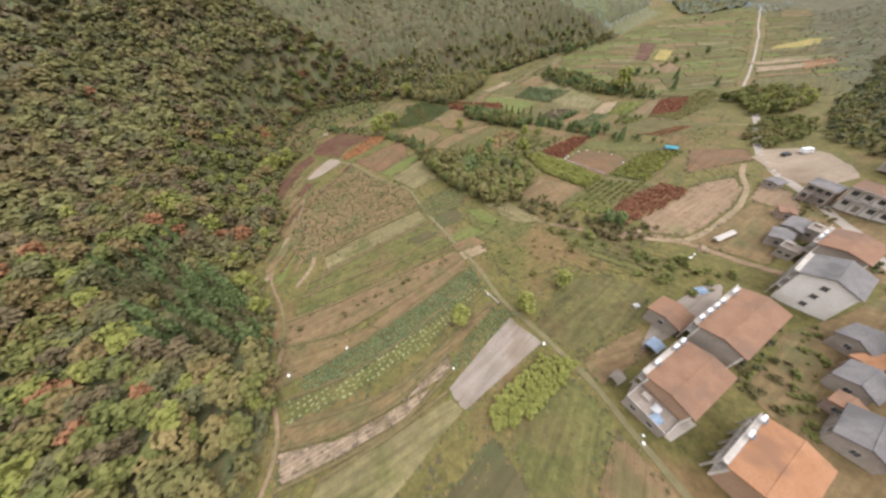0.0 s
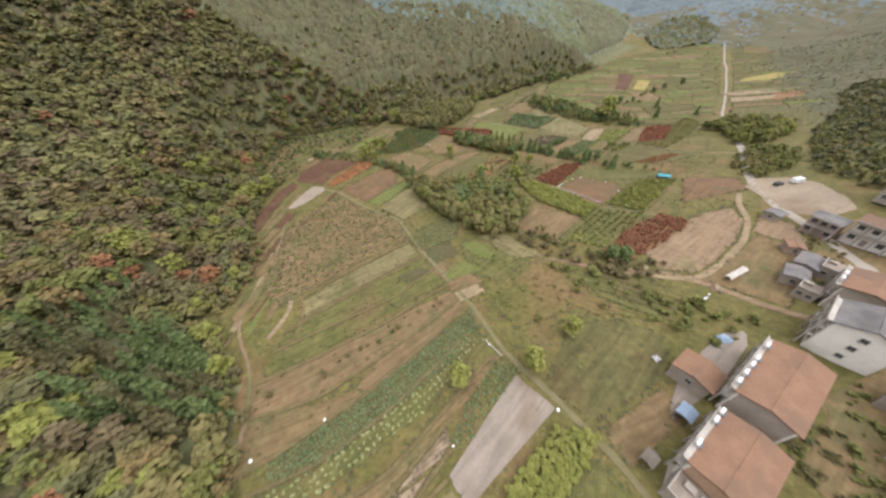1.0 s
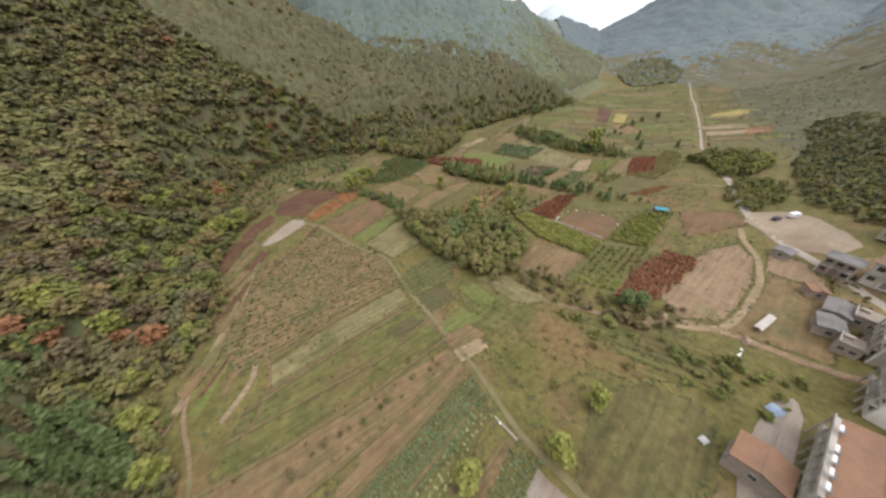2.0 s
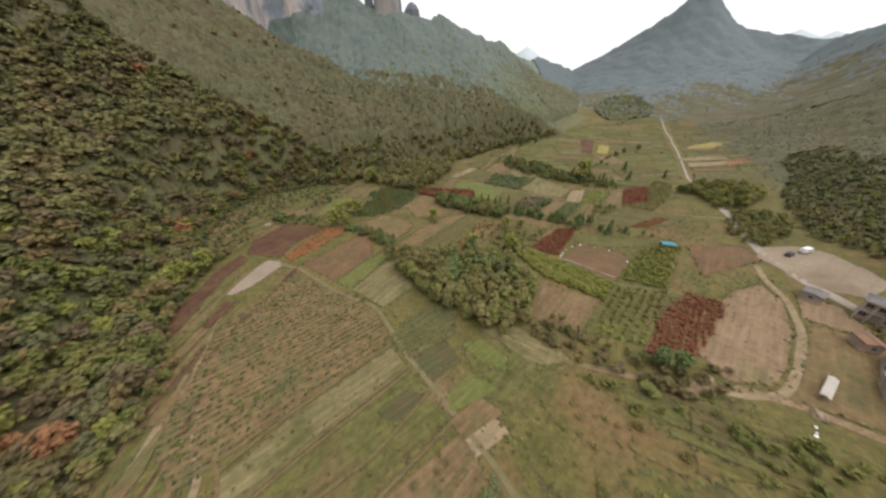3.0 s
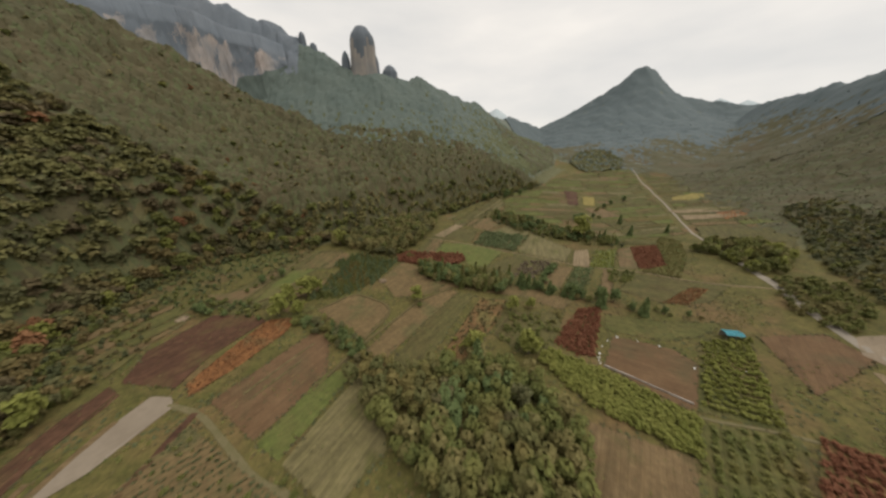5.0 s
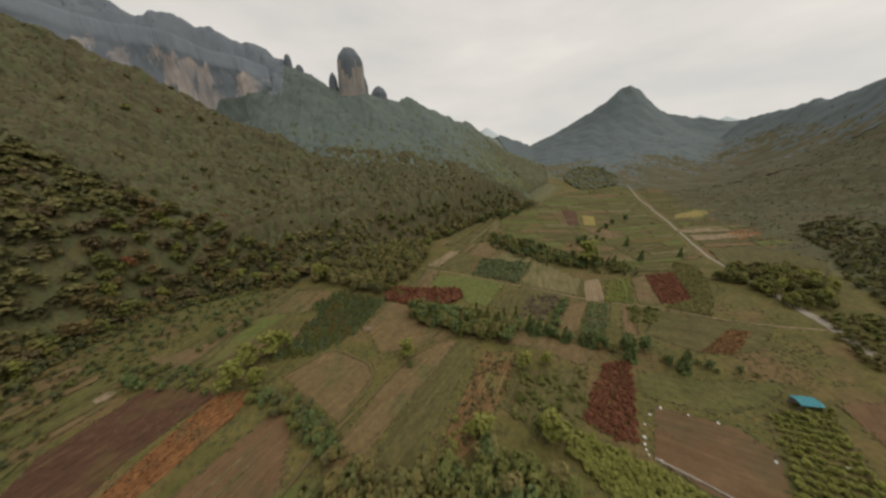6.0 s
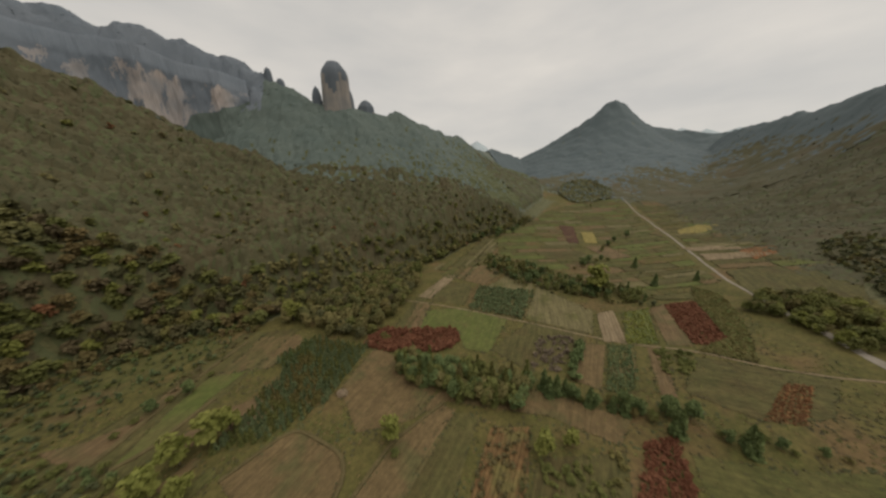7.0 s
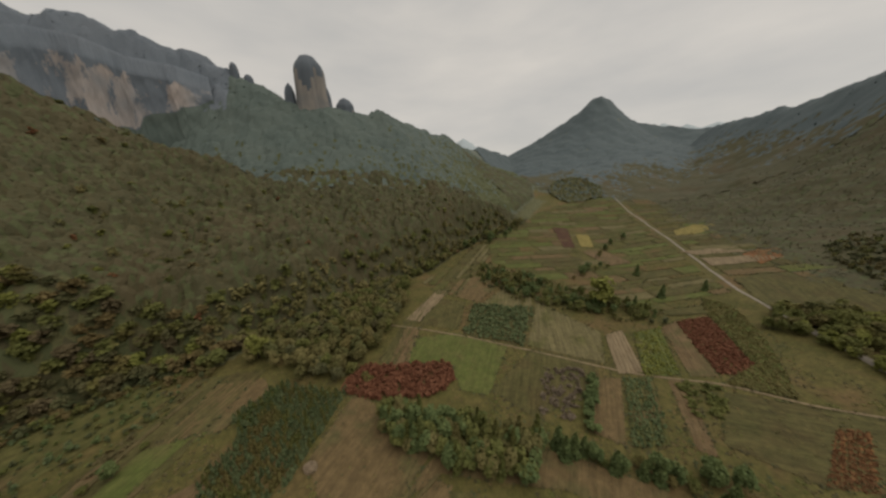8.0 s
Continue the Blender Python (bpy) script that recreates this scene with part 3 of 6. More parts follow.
def canopy(name, label, x0, x1, y0, y1, step, cell, height, cond, mats, pick, seed, leaf=None, edge=0, flat=False):
    """A closed leaf canopy: rounded crowns of uneven height that run into one another."""
    r = np.random.RandomState(seed)
    gx, gy = np.meshgrid(np.arange(x0, x1, step), np.arange(y0, y1, step))
    gx, gy = gx + r.uniform(-0.3, 0.3, gx.shape) * step, gy + r.uniform(-0.3, 0.3, gy.shape) * step
    nu, nv = int((x1 - x0) / cell) + 3, int((y1 - y0) / cell) + 3
    jx, jy, jh = r.uniform(0, 1, (nv, nu)), r.uniform(0, 1, (nv, nu)), r.uniform(0.35 if flat else 0.45, 1.0, (nv, nu))
    cu, cv = ((gx - x0) / cell).astype(int).clip(0, nu - 1), ((gy - y0) / cell).astype(int).clip(0, nv - 1)
    top = np.zeros_like(gx)
    for du in (-1, 0, 1):
        for dv in (-1, 0, 1):
            u, v = (cu + du).clip(0, nu - 1), (cv + dv).clip(0, nv - 1)
            d = np.hypot(gx - x0 - (u + jx[v, u]) * cell, gy - y0 - (v + jy[v, u]) * cell) / (cell * (0.66 if flat else 0.85))
            top = np.maximum(top, jh[v, u] * np.sqrt(np.maximum(0, 1 - d * d)))
    top = top * (0.8 + 0.35 * ripple(gx, gy, 38, seed))
    fade = np.clip((hills(gx, gy) - edge) / 20, 0.0 if edge else 0.5, 1)
    z = land(gx, gy) + height * fade * top + 0.9 * fade - 0.3 + r.uniform(-0.25, 0.25, gx.shape) * height * 0.25
    ok = cond(gx, gy)
    ny, nx = gx.shape
    i = np.arange(nx * ny).reshape(ny, nx)
    q = np.stack([i[:-1, :-1], i[:-1, 1:], i[1:, 1:], i[1:, :-1]], -1)
    keep = ok[:-1, :-1] & ok[1:, 1:] & ok[1:, :-1] & ok[:-1, 1:]
    V, Q = np.stack([gx, gy, z], -1).reshape(-1, 3), q[keep]
    idx = pick(gx, gy)[:-1, :-1][keep] if pick else np.zeros(len(Q), int)
    if leaf:
        share, size = leaf
        k = r.randint(0, len(Q), int(len(Q) * share))
        c = V[Q[k]]
        nm = np.cross(c[:, 2] - c[:, 0], c[:, 3] - c[:, 1])
        nm /= np.linalg.norm(nm, axis=1)[:, None] + 1e-9
        w = r.dirichlet((1, 1, 1, 1), len(k))
        p = (c * w[:, :, None]).sum(1) + nm * r.uniform(0, 0.5, (len(k), 1)) * size
        L = leaves(p, nm + np.array([0, 0, 0.9]), size, r)
        Q = np.concatenate([Q, len(V) + np.arange(len(L) * 4).reshape(-1, 4)])
        V = np.concatenate([V, L.reshape(-1, 3)])
        idx = np.concatenate([idx, (idx[k] + (r.rand(len(k)) < 0.12)) % len(mats)])
    return tagged(new(name, mesh_of(name, V, Q, mats, idx, not flat)), label, "woods", kind="stuff")


# Haze gradient in the colours: blue-grey on top, blue-green below, plain green lowest.
canopy("far_woodland", "woods below the cliffs, haze painted in as blue-green", -560, 330, 330, 800, 2.6, 6.5, 4.2, far_slopes, [M["l_far"], M["l_hill"], M["l_cliff"]], lambda x, y: np.where((hills(x, y) + 5 * R.normal(0, 1, x.shape) > 130) & (x < -112), 2, (hills(x, y) + 26 * R.normal(0, 1, x.shape) + 16 * ripple(x, y, 60, 14) < 52 + 0.1 * x).astype(int)), 91, (0.25, 0.9), 11, True)
# Upper slopes take the blue-grey haze colour, lower ones the plain slope woods.
canopy("peak_woodland", "woods on the pointed mountain, haze painted in as blue-grey", 330, 1500, 150, 1320, 5.0, 9.0, 5.0, lambda x, y: far_slopes(x, y) & (x + y > 880), [M["l_peak"], M["l_slope"]], lambda x, y: (hills(x, y) + 12 * R.normal(0, 1, x.shape) + 30 * ripple(x, y, 120, 6) < np.clip(105 - 0.4 * (y - 0.5 * x - 100), 25, 105)).astype(int), 92, (0.25, 1.4), 11)
canopy("slope_woodland", "dry brown and green woods on the valley side", 200, 800, 60, 700, 2.8, 5.0, 4.0, lambda x, y: far_slopes(x, y) & (x + y <= 920), [M["l_slope"], M["l_dry"], M["l_hill"]], lambda x, y: np.digitize(R.rand(*x.shape) + 0.12 * ripple(x, y, 40, 19), (0.5, 0.8)), 93, (1.4, 0.8), 11)
canopy("hillside_canopy", "closed brown-green canopy of the wooded spur", -335, 320, -60, 480, 1.7, 4.8, 6.4, lambda x, y: inside(x, y, WOOD_EDGE) & ((y >= 286) | (x < -150)) & (y < 430 + 0.12 * x) & (x > -332), [M["l_slope"], M["l_dry"], M["l_hill"]], lambda x, y: np.digitize(R.rand(*x.shape) + 0.15 * ripple(x, y, 30, 19), (0.5, 0.78)), 95, (1.4, 0.55), flat=True)
canopy("understorey", "low growth under the trees of the slope", -335, 320, -60, 480, 2.2, 4.4, 3.4, lambda x, y: inside(x, y, WOOD_EDGE) & (y < 422 + 0.12 * x) & (x > -160) & (y < 292), [M["l_hill"], M["l_moss"], M["l_dry"]], lambda x, y: np.digitize(R.rand(*x.shape) + 0.2 * ripple(x, y, 40, 23), (0.35, 0.7)), 94, (2.4, 0.6))

FOOT = [(-52, 268), (-38, 264), (-26, 252), (-8, 244), (0, 252), (10, 264), (20, 284), (30, 306), (34, 334), (0, 322), (-26, 292), (-50, 290)]
x, y = scatter(FOOT, 4.2, R, 0.5, 20)
sc = R.uniform(0.75, 1.25, len(x))
kind = R.rand(len(x))
stuff("foot_woodland", "dark trees and bamboo at the foot of the slope", "woods", [(planted(near_b, *sel(kind < 0.15)), M["l_moss"]), (planted(near_b, *sel((kind >= 0.15) & (kind < 0.45))), M["l_green"]), (planted(near_f, *sel(kind >= 0.45)), M["l_bamboo"])])

x, y = woods(4.6, (-330, 120, -60, 430), R, lambda x, y: inside(x, y, WOOD_EDGE) & ((y >= 288) | (x < -150)) & (R.rand(*x.shape) < np.clip(0.5 - hills(x, y) / 160, 0.06, 0.5)))
sc = R.uniform(0.45, 0.85, len(x))
kind = R.rand(len(x)) + 0.25 * ripple(x, y, 50, 18)
stuff("hillside_trees", "single brighter trees standing out of the hillside canopy", "woods", [(planted(small_b, *sel(kind < 0.3)), M["l_green"]), (planted(mid_f, *sel((kind >= 0.3) & (kind < 0.6))), M["l_bamboo"]), (planted(small_b, *sel((kind >= 0.6) & (kind < 0.8))), M["l_back"]), (planted(small_b, *sel((kind >= 0.8) & (kind < 0.95))), M["l_yellow"]), (planted(small_b, *sel(kind >= 0.95)), M["l_red"])])

# ---- tracks, road and parking ground ----
ribbon("field_path", "grassy trodden footpath between the fields", [(42, -4), (39, 5), (35, 13), (31, 24), (26, 31), (21, 39), (14, 47), (6, 65), (-3, 80), (-13, 95), (-25, 118), (-40, 126), (-52, 137), (-62, 146), (-72, 150)], 1.5, M["track"])
ribbon("road", "pale narrow concrete road up the valley", [(440, 525), (406, 488), (344, 395), (278, 310), (241, 264), (217, 236), (196, 205)], 1.6, M["concrete"], category="road", lift=0.1)
ribbon("road", "pale concrete road past the parking ground", [(196, 205), (184, 184), (172, 165), (153, 141), (141, 122), (133, 104), (131, 88), (124, 66), (118, 53), (112, 42), (111, 30), (112, -10)], 3.2, M["concrete"], category="road", lift=0.1)
field("parking_ground", "pale gravel parking ground beside the road", [(138, 124), (148, 129), (160, 126), (163, 117), (159, 104), (153, 96), (140, 93), (134, 98), (133, 106)], 20, 3.0, 0.03, M["gravel"], lift=0.12)
ribbon("dirt_track", "bare pinkish dirt track round a field", [(60, 77), (68, 71), (78, 69), (90, 75), (105, 85), (117, 97), (123, 109), (130, 117)], 1.9, M["tan"])
ribbon("field_lane", "narrow pale lane across the fields", [(6, 286), (30, 272), (50, 258), (77, 236), (96, 219), (110, 208), (129, 195), (140, 181), (152, 169), (165, 160)], 0.9, M["tan"])
ribbon("village_lane", "earth lane between ditch and houses", [(100, 46), (88, 56), (80, 66), (72, 72), (60, 76)], 2.2, M["dirt"])
ribbon("orchard_path", "worn earth line between plots", [(58, 138), (69, 119), (86, 110), (97, 101)], 0.9, M["track"])
ribbon("plot_edge", "dry straw ridge beside a plot", [(-30, 152), (-22, 164), (-9, 177), (2, 190), (21, 200)], 1.0, M["bank"], lift=0.4)
ribbon("winding_edge", "dark winding field boundary", [(-42, 191), (-27, 203), (-11, 190), (-10, 182), (-20, 168)], 1.0, M["bank"], lift=0.4)

ribbon("wood_path", "narrow earth path along the wood's edge", [(-42, -10), (-40, 5), (-42, 14), (-49, 21), (-51, 33), (-57, 46), (-68, 58), (-72, 71), (-71, 83), (-74, 99), (-79, 116), (-80, 126)], 1.0, M["dirt"])
for pts, wide, mat in (([(-60, 62), (-61, 70), (-60, 79), (-62, 90), (-64, 99)], 1.6, "soil"), ([(-66, 62), (-65, 72), (-66, 84), (-68, 96)], 1.1, "darkred"), ([(-73, 99), (-70, 117), (-66, 130), (-63, 146)], 1.8, "darkred"),
                       ([(-85, 112), (-85, 126), (-84, 138), (-82, 147)], 1.6, "soil"), ([(-80, 104), (-81, 114), (-82, 126)], 1.4, "darkred"), ([(-76, 74), (-77, 88), (-79, 100)], 1.5, "stubble"), ([(-88, 104), (-88, 118), (-88, 134)], 1.3, "soil")):
    ribbon("earth_strip", "narrow strip of turned red-brown earth", pts, wide, M[mat], lift=0.18)
ribbon("ditch_rubble", "stony earth along the ditch", [(18, 100), (26, 94), (33, 87), (46, 81), (57, 74), (64, 73)], 1.8, M["dirt"], lift=0.15)

# ---- terraces nearest the start ----
S2 = [(-40, 9), (-27, 12), (-15, 18), (-3, 31), (-2, 28), (-13, 16), (-24, 10), (-37, 4)]
S4 = [(-44, 19), (-31, 24), (-18, 33), (4, 54), (9, 54), (-8, 35), (-24, 23), (-41, 15)]
S5 = [(-42, 25), (-28, 35), (-13, 47), (5, 64), (7, 57), (-2, 46), (-15, 36), (-28, 26), (-40, 21)]
field("muddy_field", "drained grey-brown muddy field", [(-31, -6), (-29, 5), (-15, 13), (-3, 21), (1, 18), (-4, 13), (-13, 3), (-18, -8)], 31, 2.4, 0.04, M["pale"])
field("stony_strip", "terrace strip of pale rubble and dry stalks", S2, 31, 0.9, 0.18, M["rubble"], lift=0.1)
field("terrace_field", "brown and green weedy terrace strip", [(-42, 15), (-30, 18), (-16, 23), (-2, 37), (9, 48), (12, 47), (-3, 31), (-15, 19), (-27, 13), (-40, 10)], 36, 1.3, 0.08, M["stubble"])
field("cabbage_bed", "weedy green terrace bed under cabbages", S4, 38, 1.2, 0.12, M["meadow"])
field("vegetable_bed", "dark earth bed under leafy vegetables", S5, 40, 1.2, 0.12, M["olive"])
field("ploughed_field", "bare ploughed brown terrace field", [(-24, 38), (-13, 47), (4, 64), (1, 67), (-21, 49), (-26, 41)], 40, 0.9, 0.12, M["soil"])
field("terrace_field", "brown fallow terrace with dry weeds", [(-48, 22), (-51, 34), (-35, 37), (-26, 41), (-24, 38), (-28, 35), (-42, 26)], 22, 1.2, 0.08, M["stubble"])
field("terrace_field", "brown terrace with low shrubs", [(-54, 42), (-40, 49), (-22, 60), (-2, 74), (2, 68), (-21, 49), (-36, 38), (-51, 34)], 31, 1.4, 0.12, M["soil"])
field("grass_terrace", "green grassy terrace", [(-52, 59), (-38, 71), (-12, 90), (-2, 76), (-23, 63), (-40, 50), (-53, 44)], 33, 1.8, 0.06, M["meadow"])
field("pale_terrace", "pale dry grass terrace strip", [(-52, 69), (-40, 81), (-18, 99), (-13, 91), (-36, 74), (-49, 62)], 36, 1.6, 0.06, M["pale"])
TEA = [(-72, 88), (-76, 112), (-62, 142), (-40, 126), (-26, 117), (-18, 101), (-41, 83), (-55, 71), (-60, 68), (-69, 76)]
field("tea_terrace", "weedy brown ground between low bush rows", TEA, 35, 2.1, 0.2, M["stubble"])
for pts in ([(-40, 10), (-27, 13), (-15, 19), (-3, 32)], [(-38, 3), (-24, 9), (-13, 15), (-2, 27)], [(-42, 14), (-30, 17), (-16, 22), (-2, 36), (9, 47)], [(-44, 20), (-31, 25), (-18, 34), (-6, 45), (4, 55)],
            [(-42, 26), (-28, 36), (-13, 48), (4, 65)], [(-51, 34), (-36, 38), (-21, 49), (2, 68)], [(-54, 42), (-40, 49), (-22, 60), (-2, 75)], [(-53, 57), (-38, 70), (-25, 80), (-12, 90)],
            [(-50, 61), (-36, 73), (-13, 91)], [(-53, 70), (-41, 82), (-18, 100)], [(-29, 5), (-15, 13), (-3, 22)], [(-53, 51), (-38, 60), (-20, 70), (-7, 83)]):
    ribbon("terrace_bank", "dark grassy earth bank of a terrace", pts, 0.9, M["bank"], lift=0.35, category="bank")
field("grey_paddy", "smooth dried grey paddy field", [(-3, 23), (15, 42), (22, 34), (1, 18)], 45, 2.8, 0.03, M["mud"], lift=0.1)
field("meadow_plot", "smooth dark olive meadow plot", [(22, 39), (32, 54), (46, 57), (56, 50), (49, 39), (29, 31)], 40, 2.5, 0.04, M["olive"])
field("brown_plot", "bare brown earth plot beside the sheds", [(30, 29), (47, 37), (48, 31), (33, 23)], 20, 1.6, 0.05, M["soil"])
field("grass_plot", "olive green grass plot", [(11, 14), (27, 24), (32, 16), (24, 4), (13, 2)], 60, 2.2, 0.04, M["meadow"])
field("brown_plot", "reddish brown tilled plot by the path", [(24, 3), (32, 14), (38, 4), (36, -8), (22, -8)], 60, 1.6, 0.06, M["soil"])
field("dark_paddy", "dark wet green paddy", [(-4, 2), (7, 13), (14, 3), (8, -10), (-6, -10)], 45, 2.5, 0.03, M["wet"])
field("dark_square", "small dark grass square by the path", [(-12, 93), (-1, 99), (3, 92), (-6, 86)], 31, 1.8, 0.05, M["wet"])
field("tan_square", "pale bare square by the path", [(-1, 75), (6, 78), (11, 71), (2, 67)], 31, 1.4, 0.08, M["tan"])
field("brown_strip", "narrow brown fallow strip", [(-10, 83), (-3, 88), (2, 82), (-2, 77)], 31, 1.2, 0.08, M["soil"])
field("green_rows", "green vegetable plot with dark rows", [(-13, 111), (4, 119), (3, 101), (-12, 94), (-19, 102)], 35, 1.5, 0.15, M["olive"])
field("green_plot", "grassy green plot below the grove", [(3, 100), (22, 98), (32, 88), (20, 72), (8, 80)], 35, 2.0, 0.06, M["meadow"])
field("green_plot", "patchy grass plot with weeds", [(10, 70), (28, 84), (44, 78), (34, 60), (18, 56)], 40, 2.0, 0.06, M["grass"])

# ---- fields in the middle ----
field("red_soil_strip", "long dark red ploughed strip below the wood", [(-95, 108), (-97, 122), (-97, 138), (-97, 150), (-94, 160), (-88, 156), (-91, 141), (-90, 126), (-89, 112)], 85, 1.1, 0.15, M["darkred"])
field("silty_pond", "shallow pale silty pond", [(-85, 130), (-84, 140), (-81, 149), (-79, 154), (-73, 153), (-70, 148), (-74, 141), (-77, 134), (-81, 130)], 60, 6.0, 0.0, M["pond"], wob=0.0, lift=0.14)
field("dark_red_field", "ploughed dark red field", [(-92, 161), (-95, 175), (-85, 195), (-68, 192), (-61, 187), (-72, 168), (-74, 156)], 56, 1.3, 0.15, M["darkred"])
field("orange_strip", "strip of withered orange plants", [(-72, 157), (-61, 187), (-49, 187), (-51, 177), (-60, 162), (-68, 152)], 56, 1.1, 0.25, M["orange"])
field("brown_field", "bare brown field with straw lines", [(-61, 149), (-40, 176), (-33, 171), (-30, 152), (-44, 135)], 53, 1.3, 0.04, M["redsoil"])
field("grass_strip", "bright green grass strip", [(-43, 134), (-31, 154), (-21, 154), (-36, 129)], 53, 1.8, 0.05, M["lawn"])
field("striped_plot", "dry plot in pale stripes", [(-35, 128), (-20, 152), (-13, 136), (-11, 127), (-22, 117)], 53, 1.8, 0.12, M["pale"])
field("stubble_field", "reddish stubble field with a winding edge", [(-42, 191), (-27, 202), (-11, 190), (-11, 183), (-20, 169), (-28, 176)], 48, 1.5, 0.08, M["stubble"])
field("stubble_field", "long dry stubble field", [(-20, 160), (-9, 176), (2, 189), (19, 199), (24, 196), (-12, 157)], 44, 1.4, 0.08, M["stubble"])
field("grass_strip", "long olive grass strip", [(-10, 155), (12, 186), (23, 195), (31, 192), (-1, 149)], 46, 2.0, 0.05, M["olive"])
field("weedy_strip", "orange and yellow weedy strip", [(1, 146), (13, 162), (32, 187), (44, 184), (35, 170), (15, 152)], 48, 1.2, 0.2, M["rust"])
field("shrub_plot", "dark green shrubby plot", [(29, 162), (41, 175), (66, 170), (47, 150), (36, 150)], 45, 1.6, 0.1, M["olive"])
field("fenced_plot", "bare brown plot edged with white sacks", [(60, 140), (74, 152), (88, 141), (89, 132), (80, 121), (70, 121)], -42, 1.4, 0.03, M["redsoil"])
field("brown_plot", "rough brown plot between grove and hedge", [(30, 109), (42, 124), (60, 110), (41, 95), (33, 103)], 45, 1.4, 0.08, M["soil"])
field("shrub_plot", "dark green plot of low rows", [(59, 111), (69, 117), (87, 109), (60, 88), (45, 96), (48, 102)], 40, 1.6, 0.12, M["meadow"])
field("brown_field", "large bare brown field below the road", [(71, 86), (78, 92), (92, 99), (106, 105), (119, 107), (115, 97), (103, 86), (90, 77), (79, 72), (70, 75)], 35, 2.0, 0.05, M["dirt"])
field("brown_plot", "brown plot beside the nursery", [(106, 116), (121, 138), (142, 133), (138, 120)], 40, 1.6, 0.04, M["redsoil"])
field("red_plot", "rusty earth under crimson shrubs", [(57, 87), (75, 100), (91, 108), (98, 100), (77, 87), (63, 80)], 40, 1.5, 0.08, M["rust"], lift=0.14)
field("nursery_ground", "green ground under shrub rows", [(72, 120), (101, 142), (118, 139), (86, 110)], 40, 2.4, 0.1, M["meadow"])
field("grass_yard", "green weedy yard", [(82, 165), (97, 156), (121, 147), (104, 144), (88, 145), (74, 156)], -35, 1.8, 0.05, M["meadow"])
field("house_green", "rough green between track and houses", [(66, 74), (80, 70), (96, 78), (112, 88), (118, 76), (104, 64), (92, 56), (82, 66)], 35, 2.4, 0.05, M["stubble"])
field("brown_plot", "bare plot near the houses", [(112, 90), (124, 100), (128, 92), (120, 78)], 35, 1.8, 0.05, M["dirt"])

# ---- fields further up ----
field("left_meadow", "long tan and green field below the slope", [(-94, 205), (-81, 226), (-67, 266), (-40, 264), (-62, 207), (-72, 190)], 62, 2.0, 0.08, M["olive"])
field("upper_brown", "rosy brown fallow field by the wood", [(-64, 233), (-57, 261), (-39, 258), (-35, 250), (-44, 236)], 65, 1.6, 0.08, M["stubble"])
field("left_green", "green rough field at the foot of the slope", [(-128, 225), (-116, 252), (-86, 270), (-71, 258), (-98, 226), (-112, 209)], 50, 2.4, 0.08, M["meadow"])
field("brown_plot", "brown plot beside young conifers", [(-15, 216), (-2, 238), (10, 224), (20, 206), (8, 196), (-8, 196)], 50, 1.6, 0.05, M["stubble"])
field("dark_vegetable_plot", "dark green leafy plot", [(51, 260), (68, 286), (101, 270), (74, 241)], 55, 2.0, 0.15, M["olive"])
field("bright_lawn", "bright green grass fields", [(24, 265), (48, 261), (67, 243), (46, 220), (37, 226), (38, 239), (19, 247)], 55, 2.2, 0.05, M["lawn"])
field("olive_field", "dull olive grass field by the wood", [(8, 252), (24, 282), (46, 302), (64, 290), (50, 264), (33, 274), (24, 268), (14, 248)], 58, 2.4, 0.06, M["olive"])
field("brick_coloured_plot", "narrow reddish bare plot", [(25, 283), (52, 313), (59, 309), (32, 278)], 50, 1.4, 0.12, M["tan"])
field("straw_field", "pale straw field beyond the leafy plot", [(60, 300), (84, 326), (104, 312), (72, 288)], 55, 2.0, 0.08, M["stubble"])
field("rough_field", "rough brown and green plot", [(22, 206), (8, 196), (22, 200), (34, 194), (52, 186), (66, 172), (76, 178), (60, 192), (44, 202)], 45, 1.8, 0.1, M["stubble"])
field("brown_strip", "reddish brown strip", [(12, 248), (23, 276), (31, 273), (20, 247)], 70, 1.2, 0.08, M["soil"])
field("meadow_plot", "pale olive meadow plot", [(48, 222), (76, 237), (99, 221), (84, 209), (57, 206)], 52, 2.4, 0.06, M["olive"])
field("grass_field", "dry olive grass field", [(72, 284), (105, 305), (111, 258), (117, 238), (100, 219), (76, 241), (102, 270)], 60, 2.4, 0.05, M["pale"])
field("striped_plot", "plot of pale and dark stripes", [(117, 235), (128, 235), (110, 210), (100, 213)], 54, 1.6, 0.25, M["tan"])
field("light_green_plot", "light green crop plot", [(130, 231), (145, 229), (121, 204), (108, 208)], 47, 1.2, 0.3, M["lawn"])
field("brown_strip", "narrow bare brown strip", [(146, 229), (158, 230), (132, 198), (123, 202)], 50, 1.4, 0.06, M["soil"])
field("brown_strip", "bare strip below the lane", [(70, 197), (90, 214), (99, 211), (77, 190)], 45, 1.4, 0.08, M["stubble"])
field("green_strip", "blue-green vegetable strip", [(100, 211), (110, 207), (89, 186), (78, 189)], 45, 1.2, 0.3, M["meadow"])
field("brown_strip", "thin brown strip", [(114, 204), (119, 201), (97, 179), (94, 183)], 48, 1.2, 0.06, M["soil"])
field("brown_field", "wide pale brown field below the lane", [(125, 193), (139, 181), (153, 168), (130, 160), (112, 165), (103, 181)], -40, 2.2, 0.05, M["olive"])
field("orange_patch", "patch of orange withered plants", [(112, 166), (136, 173), (142, 169), (120, 161)], 20, 1.4, 0.05, M["orange"])
